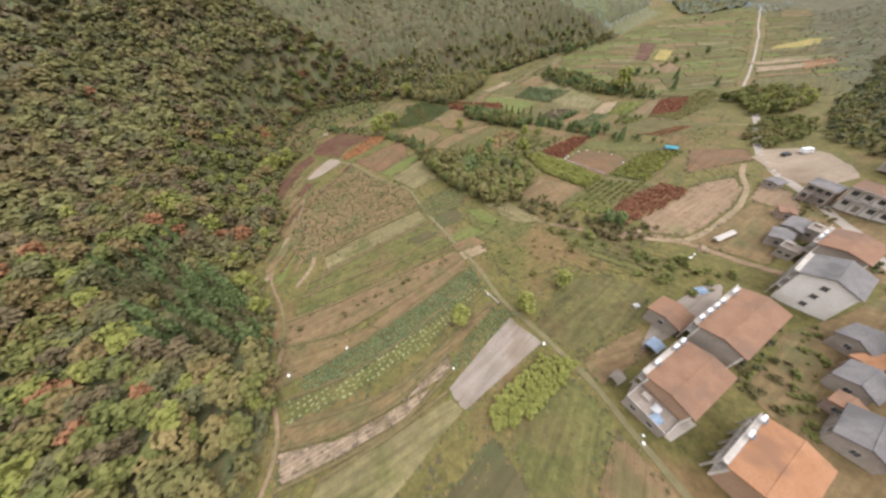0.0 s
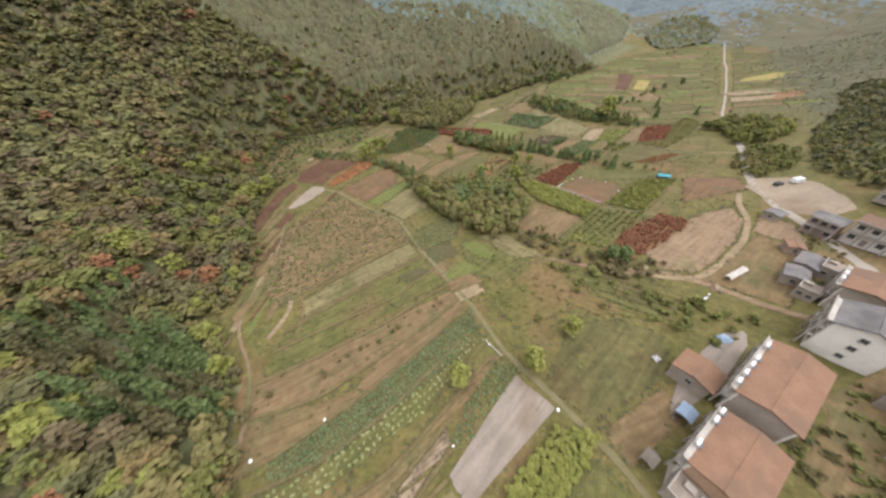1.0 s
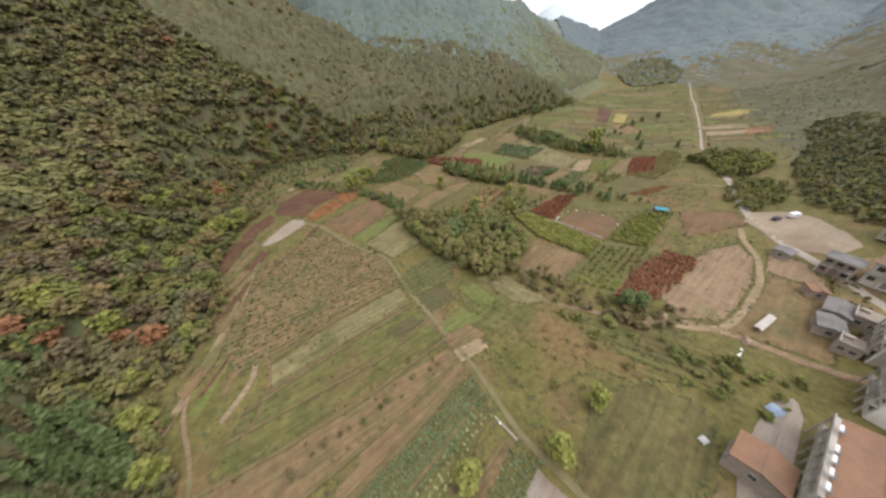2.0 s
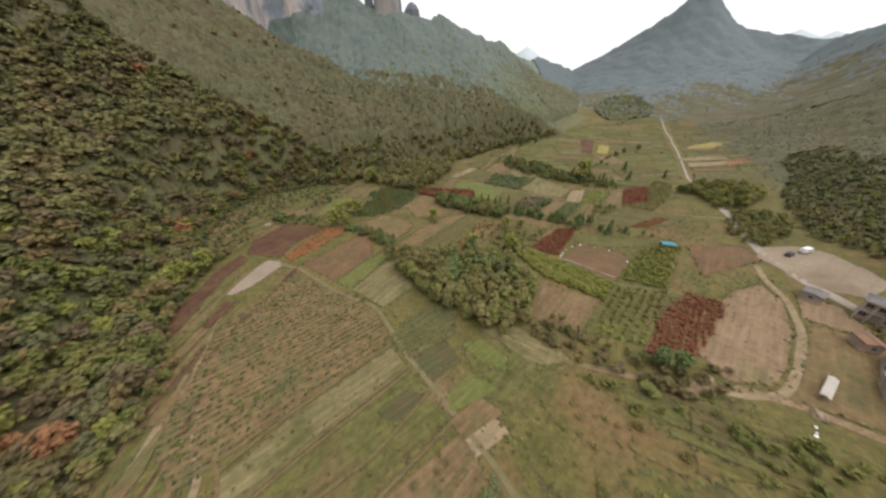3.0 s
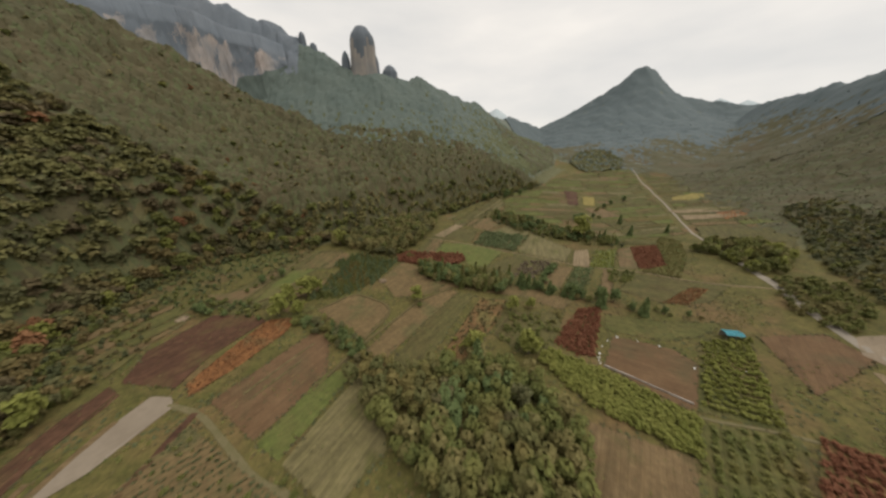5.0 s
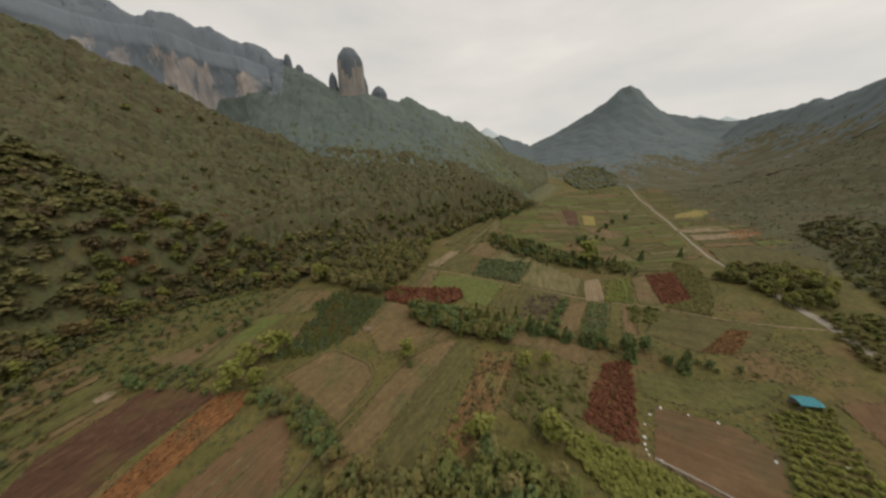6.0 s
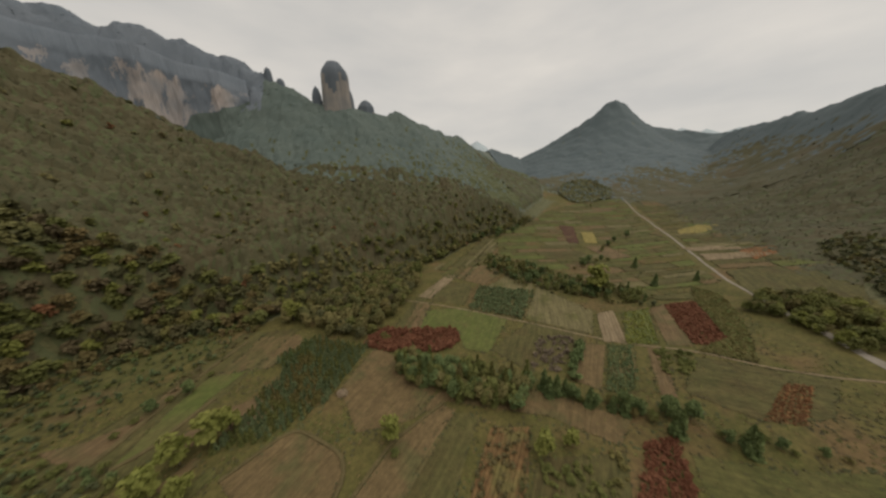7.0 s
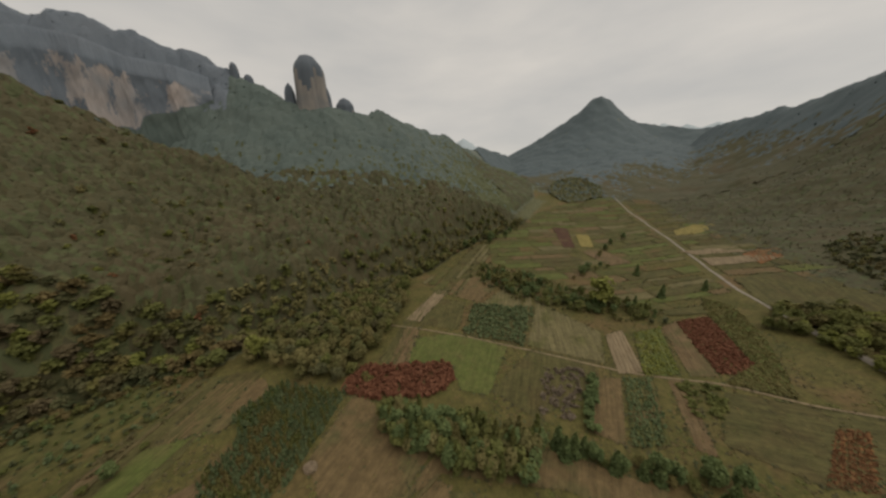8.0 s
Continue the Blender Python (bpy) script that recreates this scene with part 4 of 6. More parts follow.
field("yellow_plot", "yellowing crop plot", [(193, 240), (194, 226), (172, 204), (141, 182), (129, 195), (150, 197), (174, 226)], 50, 1.3, 0.4, M["lawn"])
field("tan_field", "tan field across the road", [(205, 218), (232, 246), (262, 240), (262, 205), (232, 190)], 45, 2.5, 0.05, M["olive"])
def clipped(poly, u0, u1, v0, v1, ca, sa):
    """The outline cut by a rectangle that is turned by the angle (ca, sa)."""
    out = [(x * ca + y * sa, -x * sa + y * ca) for x, y in poly]
    for axis, lim, s in ((0, u0, 1), (0, u1, -1), (1, v0, 1), (1, v1, -1)):
        nxt = []
        for p, q in zip(out, out[1:] + out[:1]):
            dp, dq = s * (p[axis] - lim), s * (q[axis] - lim)
            if dp >= 0:
                nxt.append(p)
            if (dp >= 0) != (dq >= 0):
                t = dp / (dp - dq)
                nxt.append((p[0] + t * (q[0] - p[0]), p[1] + t * (q[1] - p[1])))
        out = nxt
    return [(u * ca - v * sa, u * sa + v * ca) for u, v in out]


def strips(label, poly, angle, wide, length, palette, seed):
    """A patch of valley floor parcelled into narrow stepped plots."""
    r = random.Random(seed)
    ca, sa = math.cos(radians(angle)), math.sin(radians(angle))
    us, vs = [x * ca + y * sa for x, y in poly], [-x * sa + y * ca for x, y in poly]
    v = min(vs)
    while v < max(vs):
        w = wide * r.uniform(0.6, 1.5)
        u = min(us) - length * r.random()
        while u < max(us):
            n = length * r.uniform(0.5, 1.5)
            p = clipped(poly, u, u + n - 1.2, v, v + w - 0.9, ca, sa)
            if len(p) > 2:
                c = Vector((sum(q[0] for q in p) / len(p), sum(q[1] for q in p) / len(p)))
                area = abs(sum(a[0] * b[1] - b[0] * a[1] for a, b in zip(p, p[1:] + p[:1]))) / 2
                if area > 25 and not any(inside(np.array([c.x]), np.array([c.y]), o)[0] for k, o in OUTLINES if k != "field_strip"):
                    field("field_strip", label, p, angle, 1.8, r.uniform(0.05, 0.25), M[r.choice(palette)], lift=r.uniform(0.05, 0.3))
            u += n
        v += w


for poly, mat, lab in (([(318, 339), (346, 339), (355, 323), (321, 318), (302, 326)], "yellow", "yellow flowering far field"), ([(262, 297), (294, 280), (286, 266), (262, 285)], "tan", "pale bare far paddy"),
                       ([(257, 279), (277, 262), (285, 245), (247, 266)], "tan", "pale stepped far paddy"), ([(278, 266), (301, 264), (297, 246), (267, 250)], "orange", "reddish far patch"),
                       ([(228, 416), (240, 404), (205, 352), (195, 356)], "darkred", "narrow dark red far field"), ([(234, 384), (246, 378), (222, 346), (212, 352)], "yellow", "small yellow far field"),
                       ([(203, 342), (222, 338), (214, 300), (196, 304)], "soil", "far brown field")):
    field("far_field", lab + " on the valley floor", poly, 40, 2.2, 0.12, M[mat], lift=0.3)
strips("narrow stepped paddy of the far valley", [(112, 350), (122, 318), (152, 264), (160, 234), (190, 224), (201, 222), (214, 240), (237, 268), (274, 314), (340, 399), (402, 488), (396, 500), (330, 500), (260, 480), (200, 440), (140, 410)], -14, 8.0, 30, ["olive", "meadow", "pale", "lawn", "lawn", "stubble", "meadow", "grass"], 5)
strips("narrow plot beside the wooded spur", [(62, 302), (86, 328), (104, 330), (112, 350), (138, 408), (112, 392), (88, 370), (62, 344), (44, 330), (50, 306)], 50, 6.0, 26, ["olive", "meadow", "stubble", "pale", "grass"], 11)
strips("narrow stepped paddy across the road", [(203, 206), (222, 234), (246, 262), (283, 308), (349, 392), (405, 472), (450, 476), (420, 378), (345, 296), (300, 238), (262, 206), (232, 192)], -32, 9.0, 36, ["olive", "meadow", "grass", "pale", "olive", "lawn", "stubble"], 6)
strips("rough weedy plot between the fields", [(-74, 196), (-60, 206), (-44, 194), (-40, 180), (-50, 190), (-62, 192)], 55, 4.0, 14, ["stubble", "olive", "meadow"], 7)
strips("narrow red-brown plot along the wood", [(-90, 112), (-88, 104), (-82, 98), (-78, 80), (-75, 64), (-66, 60), (-69, 76), (-73, 90), (-77, 112), (-70, 128), (-84, 128), (-89, 124)], 84, 3.4, 26, ["stubble", "soil", "olive", "darkred", "meadow"], 9)
strips("rough plot below the slope", [(-98, 164), (-124, 182), (-130, 222), (-112, 208), (-97, 206), (-90, 198), (-97, 180)], 60, 6.0, 26, ["olive", "grass", "stubble", "meadow"], 10)
strips("rough weedy plot by the ditch", [(34, 60), (44, 78), (58, 72), (72, 66), (60, 54), (48, 58)], -38, 5.0, 14, ["meadow", "olive", "stubble", "grass"], 8)

# ---- banks and strips below the woods ----
for pts, wide, mat in (([(-81.6, 201.2), (-77.2, 209.3), (-76.2, 215.7), (-72.9, 227.7), (-70.1, 238.9), (-61.8, 258.6)], 1.5, "bank"), ([(-72.7, 201.7), (-65.7, 206.3), (-62.4, 215.2), (-58, 222.3)], 1.4, "bank")):
    ribbon("field_bank", "dark earth bank between stepped fields", pts, wide, M[mat], lift=0.5, category="bank")
field("tan_strip", "bare tan strip under a field bank", [(-98.2, 213.2), (-87.2, 213.8), (-78.9, 218.5), (-77, 231.5), (-72.4, 239.5), (-72.9, 227.7), (-75, 214.9), (-81, 203.1)], 62, 1.4, 0.08, M["soil"], lift=0.16)
field("fallow_patch", "pinkish fallow ground with dry stalks", [(-61.1, 207.8), (-54.6, 215.3), (-42.7, 219.5), (-33.5, 213.2), (-44, 206.1), (-55.9, 203.7)], 40, 1.4, 0.12, M["soil"], lift=0.16)
field("grass_strip", "long olive grass strip between banks", [(-72.7, 201.7), (-70.4, 220.7), (-66.3, 235.2), (-49, 236.6), (-58.3, 226.5), (-66.4, 207.3)], 62, 1.6, 0.06, M["lawn"], lift=0.14)
field("dry_bank", "pale dry grass and stones beside the ditch", [(11.4, 102.4), (24.3, 102.9), (29.3, 93.7), (35.3, 90.9), (31.2, 86.4), (23.1, 87.6), (16.6, 97.2)], -40, 1.2, 0.2, M["pale"], lift=0.1)
field("green_plot", "bright green weedy corner by the path", [(-2.6, 81.8), (4.6, 87.7), (11.3, 81.9), (6.1, 79.7), (-1.7, 77.4)], 35, 1.4, 0.1, M["lawn"], lift=0.14)
field("green_plot", "fresh green grass below the grove", [(4.7, 97.2), (10.5, 98.9), (17.8, 89.7), (15.8, 86.2), (8.6, 90.6)], 35, 1.4, 0.1, M["lawn"], lift=0.14)
field("green_plot", "small dark green vegetable patch", [(-19.9, 78.6), (-13, 84.4), (-7.8, 82.3), (-15.7, 76.8)], 33, 1.2, 0.14, M["wet"], lift=0.16)
field("brown_plot", "small tilled brown plot by the path", [(-2.7, 75.5), (6.2, 80.1), (10.8, 75.4), (0.1, 71.1)], 31, 1.2, 0.1, M["soil"], lift=0.18)
ribbon("stony_gully", "pale stony gully between wood and terraces", [(-65.3, 85.9), (-63.5, 79.3), (-54.7, 68.8), (-55.2, 61.2), (-57.1, 55.5)], 1.5, M["tan"], lift=0.12, category="gully")
ribbon("earth_strip", "bare brown earth along the wood's edge", [(-74.7, 95.2), (-70.8, 73.7), (-69.6, 58.4), (-69.7, 48.1)], 1.8, M["tan"], lift=0.14)
ribbon("earth_strip", "winding brown edge of the upper terraces", [(-62.3, 91.5), (-61.5, 83), (-56.1, 75.4), (-50, 66.6), (-48, 57.5), (-49.7, 51.5)], 1.0, M["soil"], lift=0.2)
ribbon("grass_lane", "green grassy lane beside the gully", [(-65.9, 80.6), (-65.1, 71.3), (-64.9, 63.4), (-64.4, 57.3)], 2.2, M["lawn"], lift=0.1)

# ---- crops and low growth ----
crop("cabbage_rows", "rows of pale green cabbages", S4, 1.5, 0.5, M["l_cabbage"], n=8, angle=38, height=0.45, jitter=0.2)
crop("leafy_vegetables", "dense dark green leafy vegetables", S5, 0.85, 0.5, M["l_crop"], n=8, angle=40, height=0.5, seed=6)
crop("leafy_vegetables", "green vegetables in rows by the paddy", [(-2, 30), (10, 46), (14, 45), (16, 43), (0, 26)], 1.0, 0.5, M["l_crop"], n=8, angle=45, height=0.5, seed=7)
crop("dry_stalks", "pale dry stalks on the stony strip", S2, 1.1, 0.5, M["l_stalk"], n=7, angle=31, height=0.6, seed=8, keep=0.5)
crop("low_bush_rows", "rows of low olive-green bushes", TEA, 0.75, 0.5, M["l_hill"], n=8, angle=35, across=1.8, height=0.55, seed=9, keep=0.72, jitter=0.45)
crop("green_bushes", "low green bushes among the rows", TEA, 3.4, 0.8, M["l_green"], n=14, angle=35, height=0.9, seed=10, keep=0.5)
crop("terrace_shrubs", "small round shrubs in a line", [(-50, 40), (-36, 46), (-20, 57), (-3, 71), (-2, 69), (-20, 54), (-36, 43), (-50, 37)], 2.6, 0.9, M["l_scrub"], n=22, angle=31, height=1.2, seed=12, keep=0.7)
crop("grass_tufts", "rough tufts along the terraces", [(-54, 40), (-52, 70), (-14, 95), (6, 66), (-20, 46), (-44, 20)], 2.6, 0.45, M["l_scrub"], n=6, height=0.5, seed=13, jitter=0.5, keep=0.5)
crop("yellow_bushes", "dense strip of yellow-green bushes", [(6.4, 17.6), (12.1, 23.2), (21.3, 30.3), (28.7, 28.2), (25.4, 24.1), (11.5, 14.4), (7.8, 14.9)], 1.15, 0.95, M["l_yellow"], n=34, angle=45, height=1.8, seed=14, jitter=0.35)
crop("yellow_hedge", "thick clipped yellow-green hedge plot", [(40, 147), (46, 151), (58, 138), (70, 118), (60, 110), (46, 127)], 1.15, 1.0, M["l_yellow"], n=26, angle=-44, height=1.7, seed=15)
crop("nursery_shrubs", "rows of yellow-green nursery shrubs", [(73, 120), (101, 141), (117, 138), (86, 111)], 1.2, 0.9, M["l_yellow"], n=20, angle=-40, across=2.4, height=1.4, seed=16)
crop("red_shrubs", "crimson autumn shrubs in rows", [(57, 87), (75, 100), (91, 108), (98, 100), (77, 87), (63, 80)], 1.1, 0.85, M["l_crimson"], n=14, angle=40, across=1.5, height=1.2, seed=17, keep=0.86)
crop("red_shrubs", "dense block of crimson shrubs", [(50, 153), (73, 171), (84, 170), (60, 144), (55, 146)], 1.1, 0.85, M["l_crimson"], n=16, angle=45, height=1.0, seed=18)
crop("red_shrubs", "far block of crimson shrubs", [(156, 229), (173, 226), (150, 197), (137, 196), (133, 199)], 1.0, 0.9, M["l_crimson"], n=9, angle=50, height=0.9, seed=19)
crop("red_shrubs", "rounded mass of crimson shrubs before the lawn", [(-7, 240), (-1, 252), (38, 241), (36, 230), (25, 226), (2, 233)], 1.0, 1.0, M["l_crimson"], n=16, angle=50, height=1.7, seed=20, jitter=0.5)
crop("orange_plants", "withered orange plants", [(-72, 157), (-61, 187), (-49, 187), (-51, 177), (-60, 162), (-68, 152)], 1.0, 0.55, M["l_orange"], n=10, angle=56, height=0.45, seed=21, keep=0.8)
crop("orange_plants", "small patch of withered orange plants", [(112, 166), (136, 173), (142, 169), (120, 161)], 0.8, 0.6, M["l_orange"], n=12, angle=20, height=0.25, seed=53)
crop("dark_shrub_rows", "dark green shrub rows", [(59, 111), (69, 117), (87, 109), (70, 96), (52, 100)], 1.9, 0.95, M["l_green"], n=16, angle=40, across=2.6, height=1.1, seed=22)
crop("pale_shrub_rows", "yellowish shrub rows", [(46, 96), (52, 100), (70, 96), (60, 88)], 1.8, 0.95, M["l_yellow"], n=16, angle=40, across=2.6, height=1.1, seed=23, keep=0.9)
crop("vegetable_rows", "rows of dark green vegetables", [(-13, 111), (4, 119), (3, 101), (-12, 94), (-19, 102)], 1.1, 0.55, M["l_crop"], n=8, angle=35, across=2.2, height=0.6, seed=24)
crop("weeds", "yellow and rusty weeds", [(1, 146), (13, 162), (32, 187), (44, 184), (35, 170), (15, 152)], 1.5, 0.7, M["l_scrub"], n=9, angle=48, height=0.8, seed=25, jitter=0.5, keep=0.8)
crop("yellow_weeds", "bright yellow-green tufts", [(1, 146), (13, 162), (20, 160), (12, 150)], 1.9, 0.9, M["l_yellow"], n=12, height=1.0, seed=26, jitter=0.5, keep=0.7)
crop("low_shrubs", "low dark shrubs in a weedy plot", [(29, 162), (41, 175), (66, 170), (47, 150), (36, 150)], 2.3, 1.0, M["l_green"], n=18, height=1.2, seed=27, jitter=0.5, keep=0.8)
crop("leafy_block", "dark leafy crop in rows", [(51, 260), (68, 286), (101, 270), (74, 241)], 2.2, 1.2, M["l_crop"], n=16, angle=55, height=1.5, seed=30)
crop("scrub_plot", "pale grey-pink dry stalks", [(60, 208), (74, 226), (90, 220), (68, 199)], 2.0, 1.1, M["l_stalk"], n=16, angle=45, height=0.9, seed=31, jitter=0.5)
crop("light_crop", "light yellow-green crop", [(130, 231), (145, 229), (121, 204), (108, 208)], 1.8, 1.0, M["l_yellow"], n=10, angle=47, height=0.9, seed=32, keep=0.8)
crop("green_crop", "blue-green leafy strip", [(100, 211), (110, 207), (89, 186), (78, 189)], 1.5, 0.9, M["l_crop"], n=10, angle=45, height=0.9, seed=33)
crop("green_crop", "low bushes below the lane", [(116, 203), (127, 195), (115, 186), (105, 189)], 1.8, 1.1, M["l_green"], n=14, angle=45, height=1.0, seed=34, jitter=0.5)
crop("yellow_crop", "yellowing leafy crop", [(193, 240), (194, 226), (172, 204), (141, 182), (129, 195), (150, 197), (174, 226)], 1.2, 0.9, M["l_bamboo"], n=10, angle=50, height=0.7, seed=35)
crop("hedge_line", "overgrown dark hedge between fields", [(68, 197), (88, 216), (91, 215), (71, 195)], 1.6, 1.2, M["l_dark"], n=24, angle=45, height=2.6, seed=36)
crop("ditch_scrub", "tangled scrub along the ditch", [(27, 108), (40, 98), (52, 86), (62, 80), (74, 78), (72, 72), (56, 72), (40, 84), (28, 96)], 2.2, 1.2, M["l_scrub"], n=22, angle=-40, height=1.8, seed=37, jitter=0.5, keep=0.75)
crop("ditch_bushes", "green bushes along the ditch", [(36, 88), (52, 74), (70, 66), (84, 54), (78, 50), (62, 58), (44, 70), (32, 82)], 3.0, 1.4, M["l_green"], n=26, height=2.0, seed=38, jitter=0.5, keep=0.5)
crop("weeds", "patchy weeds in rough plots", [(8, 80), (3, 100), (22, 98), (44, 78), (34, 58), (18, 56), (10, 70)], 2.5, 0.7, M["l_green"], n=9, height=0.7, seed=39, jitter=0.5, keep=0.5)
crop("house_shrubs", "rough shrubs between house and field", [(52, 56), (64, 64), (78, 52), (66, 44), (58, 46)], 3.0, 1.1, M["l_green"], n=18, height=1.3, seed=40, jitter=0.5, keep=0.5)
crop("yard_scrub", "overgrown rough ground behind the houses", [(55, 22), (68, 30), (78, 32), (72, 24), (66, 18), (60, 16)], 2.2, 1.0, M["l_scrub"], n=14, height=0.9, seed=41, jitter=0.5, keep=0.4)
crop("yard_scrub", "rough bushes and weeds between the houses", [(60, 10), (66, 20), (80, 32), (86, 36), (82, 28), (72, 21), (66, 12)], 1.6, 0.8, M["l_green"], n=12, height=0.9, seed=44, jitter=0.5, keep=0.6)
crop("yard_scrub", "dry weeds round the upper houses", [(96, 52), (102, 64), (116, 76), (128, 90), (134, 84), (122, 70), (108, 58)], 2.0, 0.9, M["l_scrub"], n=12, height=0.8, seed=45, jitter=0.5, keep=0.6)
crop("yard_scrub", "weeds along the village lane", [(104, 34), (110, 48), (118, 60), (124, 62), (116, 44), (112, 30)], 1.8, 0.8, M["l_hill"], n=10, height=0.7, seed=46, jitter=0.5, keep=0.6)
crop("road_scrub", "brown scrub beside the road", [(186, 186), (200, 206), (226, 200), (214, 176)], 3.0, 1.4, M["l_brown"], n=22, height=1.6, seed=43, jitter=0.5, keep=0.7)
crop("bank_brush", "straw-coloured brush in the left field", [(-80, 228), (-66, 266), (-62, 266), (-72, 226)], 2.4, 1.2, M["l_scrub"], n=14, height=1.0, seed=48, jitter=0.5, keep=0.6)

# weeds along every field's edge and in patches over the plots
r = np.random.RandomState(404)
SMOOTH = ("silty_pond", "parking_ground", "house_yard", "muddy_field", "grey_paddy")
mx, my = [], []
for name, poly in OUTLINES:
    if name in SMOOTH:
        continue
    for (ax, ay), (bx, by) in zip(poly, poly[1:] + poly[:1]):
        n = int(math.hypot(bx - ax, by - ay) / (0.8 if ay < 240 else 1.5))
        t = r.rand(n)
        mx.append(ax + (bx - ax) * t + r.normal(0, 0.45, n))
        my.append(ay + (by - ay) * t + r.normal(0, 0.45, n))
mx, my = np.concatenate(mx), np.concatenate(my)
flat = [broad_crown(6, 0.8, 0.0, 0.16, 0.42, 420 + k, 3, 4.0) for k in range(4)]
tuft = [broad_crown(6, 0.6, 0.0, 0.3, 0.34, 410 + k, 3, 2.5) for k in range(4)]
sizes = r.uniform(0.35, 1.05, len(mx)) * np.where(my > 235, r.uniform(0.8, 2.0, len(mx)), 1.0)
k = r.randint(0, 3, len(mx))
stuff("field_margins", "weeds and rough grass along the field edges", "weeds", [(planted(tuft, mx[k == j], my[k == j], sizes[k == j], r, 0.0), M[m]) for j, m in enumerate(("l_hill", "l_scrub", "l_dry"))])
VALLEY = [(-45, 0), (-50, 35), (-78, 62), (-75, 95), (-98, 125), (-125, 180), (-130, 225), (-60, 266), (10, 250), (40, 300), (110, 330), (150, 300), (190, 240), (166, 172), (142, 146), (120, 130), (126, 106), (104, 90), (90, 80), (66, 66), (58, 54),
          (46, 46), (30, 22), (34, 0)]
wx, wy = scatter(VALLEY, 1.25, r, 0.6, 33)
clear = (ripple(wx, wy, 22, 31) + 0.7 * ripple(wx, wy, 7, 32) + r.normal(0, 0.25, len(wx)) > 0.0)
for name, poly in OUTLINES:
    if name in SMOOTH or name in ("fenced_plot", "ploughed_field"):
        clear &= ~inside(wx, wy, poly)
wx, wy = wx[clear], wy[clear]
k = (3.4 * (ripple(wx, wy, 18, 33) + r.normal(0, 0.3, len(wx))) + 2.5).clip(0, 4.99).astype(int)
stuff("patchy_weeds", "low weeds in uneven patches over the plots", "weeds", [(planted(flat, wx[k == j], wy[k == j], r.uniform(0.4, 1.15, (k == j).sum()), r, 0.0), M[m]) for j, m in enumerate(("l_dry", "l_scrub", "l_brown", "l_green", "l_hill"))])

# ---- bamboo grove ----
GROVE = [(-13, 131), (-22, 149), (-14, 155), (-4, 148), (24, 151), (40, 127), (35, 116), (27, 104), (19, 99), (9, 106), (-8, 123)]
r = np.random.RandomState(77)
gx1, gy1 = scatter(GROVE, 2.7, r, 0.6, 20)
core = inside(gx1, gy1, [(-4, 132), (10, 148), (26, 148), (36, 130), (26, 124), (8, 126)]) & (r.rand(len(gx1)) < 0.8)
light = r.uniform(0.55, 1.1, len(gx1))
hue = r.rand(len(gx1)) + 0.2 * ripple(gx1, gy1, 18, 41)
pick = lambda m: (gx1[m], gy1[m], light[m] * np.where(core[m], 0.88, 1.0), r)
stuff("bamboo_grove", "dense feathery bamboo grove with drooping plumes", "bamboo", [
    (planted(near_f, *pick(~core & (hue < 0.5))), M["l_bamboo"]),
    (planted(near_f, *pick(~core & (hue >= 0.5))), M["l_green"]),
    (planted(near_f + near_b[:1], *pick(core & (hue < 0.55))), M["l_green"]),
    (planted(near_f, *pick(core & (hue >= 0.55) & (hue < 0.85))), M["l_dark"]),
    (planted(near_f, *pick(core & (hue >= 0.85))), M["l_moss"])])


def thicket(name, label, poly, step, lo, hi, mats, seed, templates, angle=20, across=None):
    """A closed mass of bushes and trees of mixed leaf, in rows where across is given."""
    r = np.random.RandomState(seed)
    x, y = scatter(poly, step, r, 0.25 if across else 0.6, angle, across)
    k, sc = r.randint(0, len(mats), len(x)), r.uniform(lo, hi, len(x))
    stuff(name, label, "trees", [(planted(templates, x[k == j], y[k == j], sc[k == j], r), M[m]) for j, m in enumerate(mats)])


thicket("bamboo_thicket", "dense feathery treeline of bamboo and evergreens", [(4, 222), (10, 226), (28, 216), (40, 210), (53, 198), (44, 190), (30, 196), (18, 204), (8, 214)], 2.5, 0.6, 1.05, ["l_green", "l_dark", "l_bamboo", "l_green"], 201, near_f + near_b[:1] + near_c[:1])
thicket("hedgerow_thicket", "broad dark hedgerow of evergreen trees", [(88, 318), (93, 296), (105, 272), (128, 250), (147, 233), (157, 238), (148, 262), (132, 282), (119, 312), (106, 338), (94, 340)], 4.2, 0.3, 1.0, ["l_dark", "l_green", "l_dark", "l_green"], 202, near_b + near_f[:2] + near_c[:1])
thicket("hedgerow_thicket", "loose bushes beside the hedgerow", [(80, 326), (90, 292), (104, 266), (128, 246), (148, 228), (164, 238), (152, 266), (136, 290), (124, 318), (110, 346), (92, 350)], 5.5, 0.2, 0.55, ["l_green", "l_hill", "l_bamboo"], 211, near_b[:2] + near_f[:2])
thicket("road_thicket", "soft spreading mass of green trees beside the road", [(181, 208), (184, 199), (181, 187), (176, 175), (184, 168), (203, 172), (223, 192), (226, 204), (207, 214), (192, 214)], 3.4, 0.55, 0.95, ["l_green", "l_green", "l_bamboo", "l_yellow"], 203, near_b + near_f[:2])
thicket("slope_scrub", "brown and green brushwood at the foot of the slope", [(170, 112), (172, 130), (190, 150), (215, 172), (238, 190), (262, 204), (300, 240), (335, 236), (300, 180), (250, 130), (205, 92), (172, 96)], 2.9, 0.25, 0.62, ["l_moss", "l_hill", "l_back", "l_green"], 214, small_b)
KNOLL = [(318, 500), (350, 492), (395, 500), (440, 548), (430, 600), (370, 600), (320, 550)]
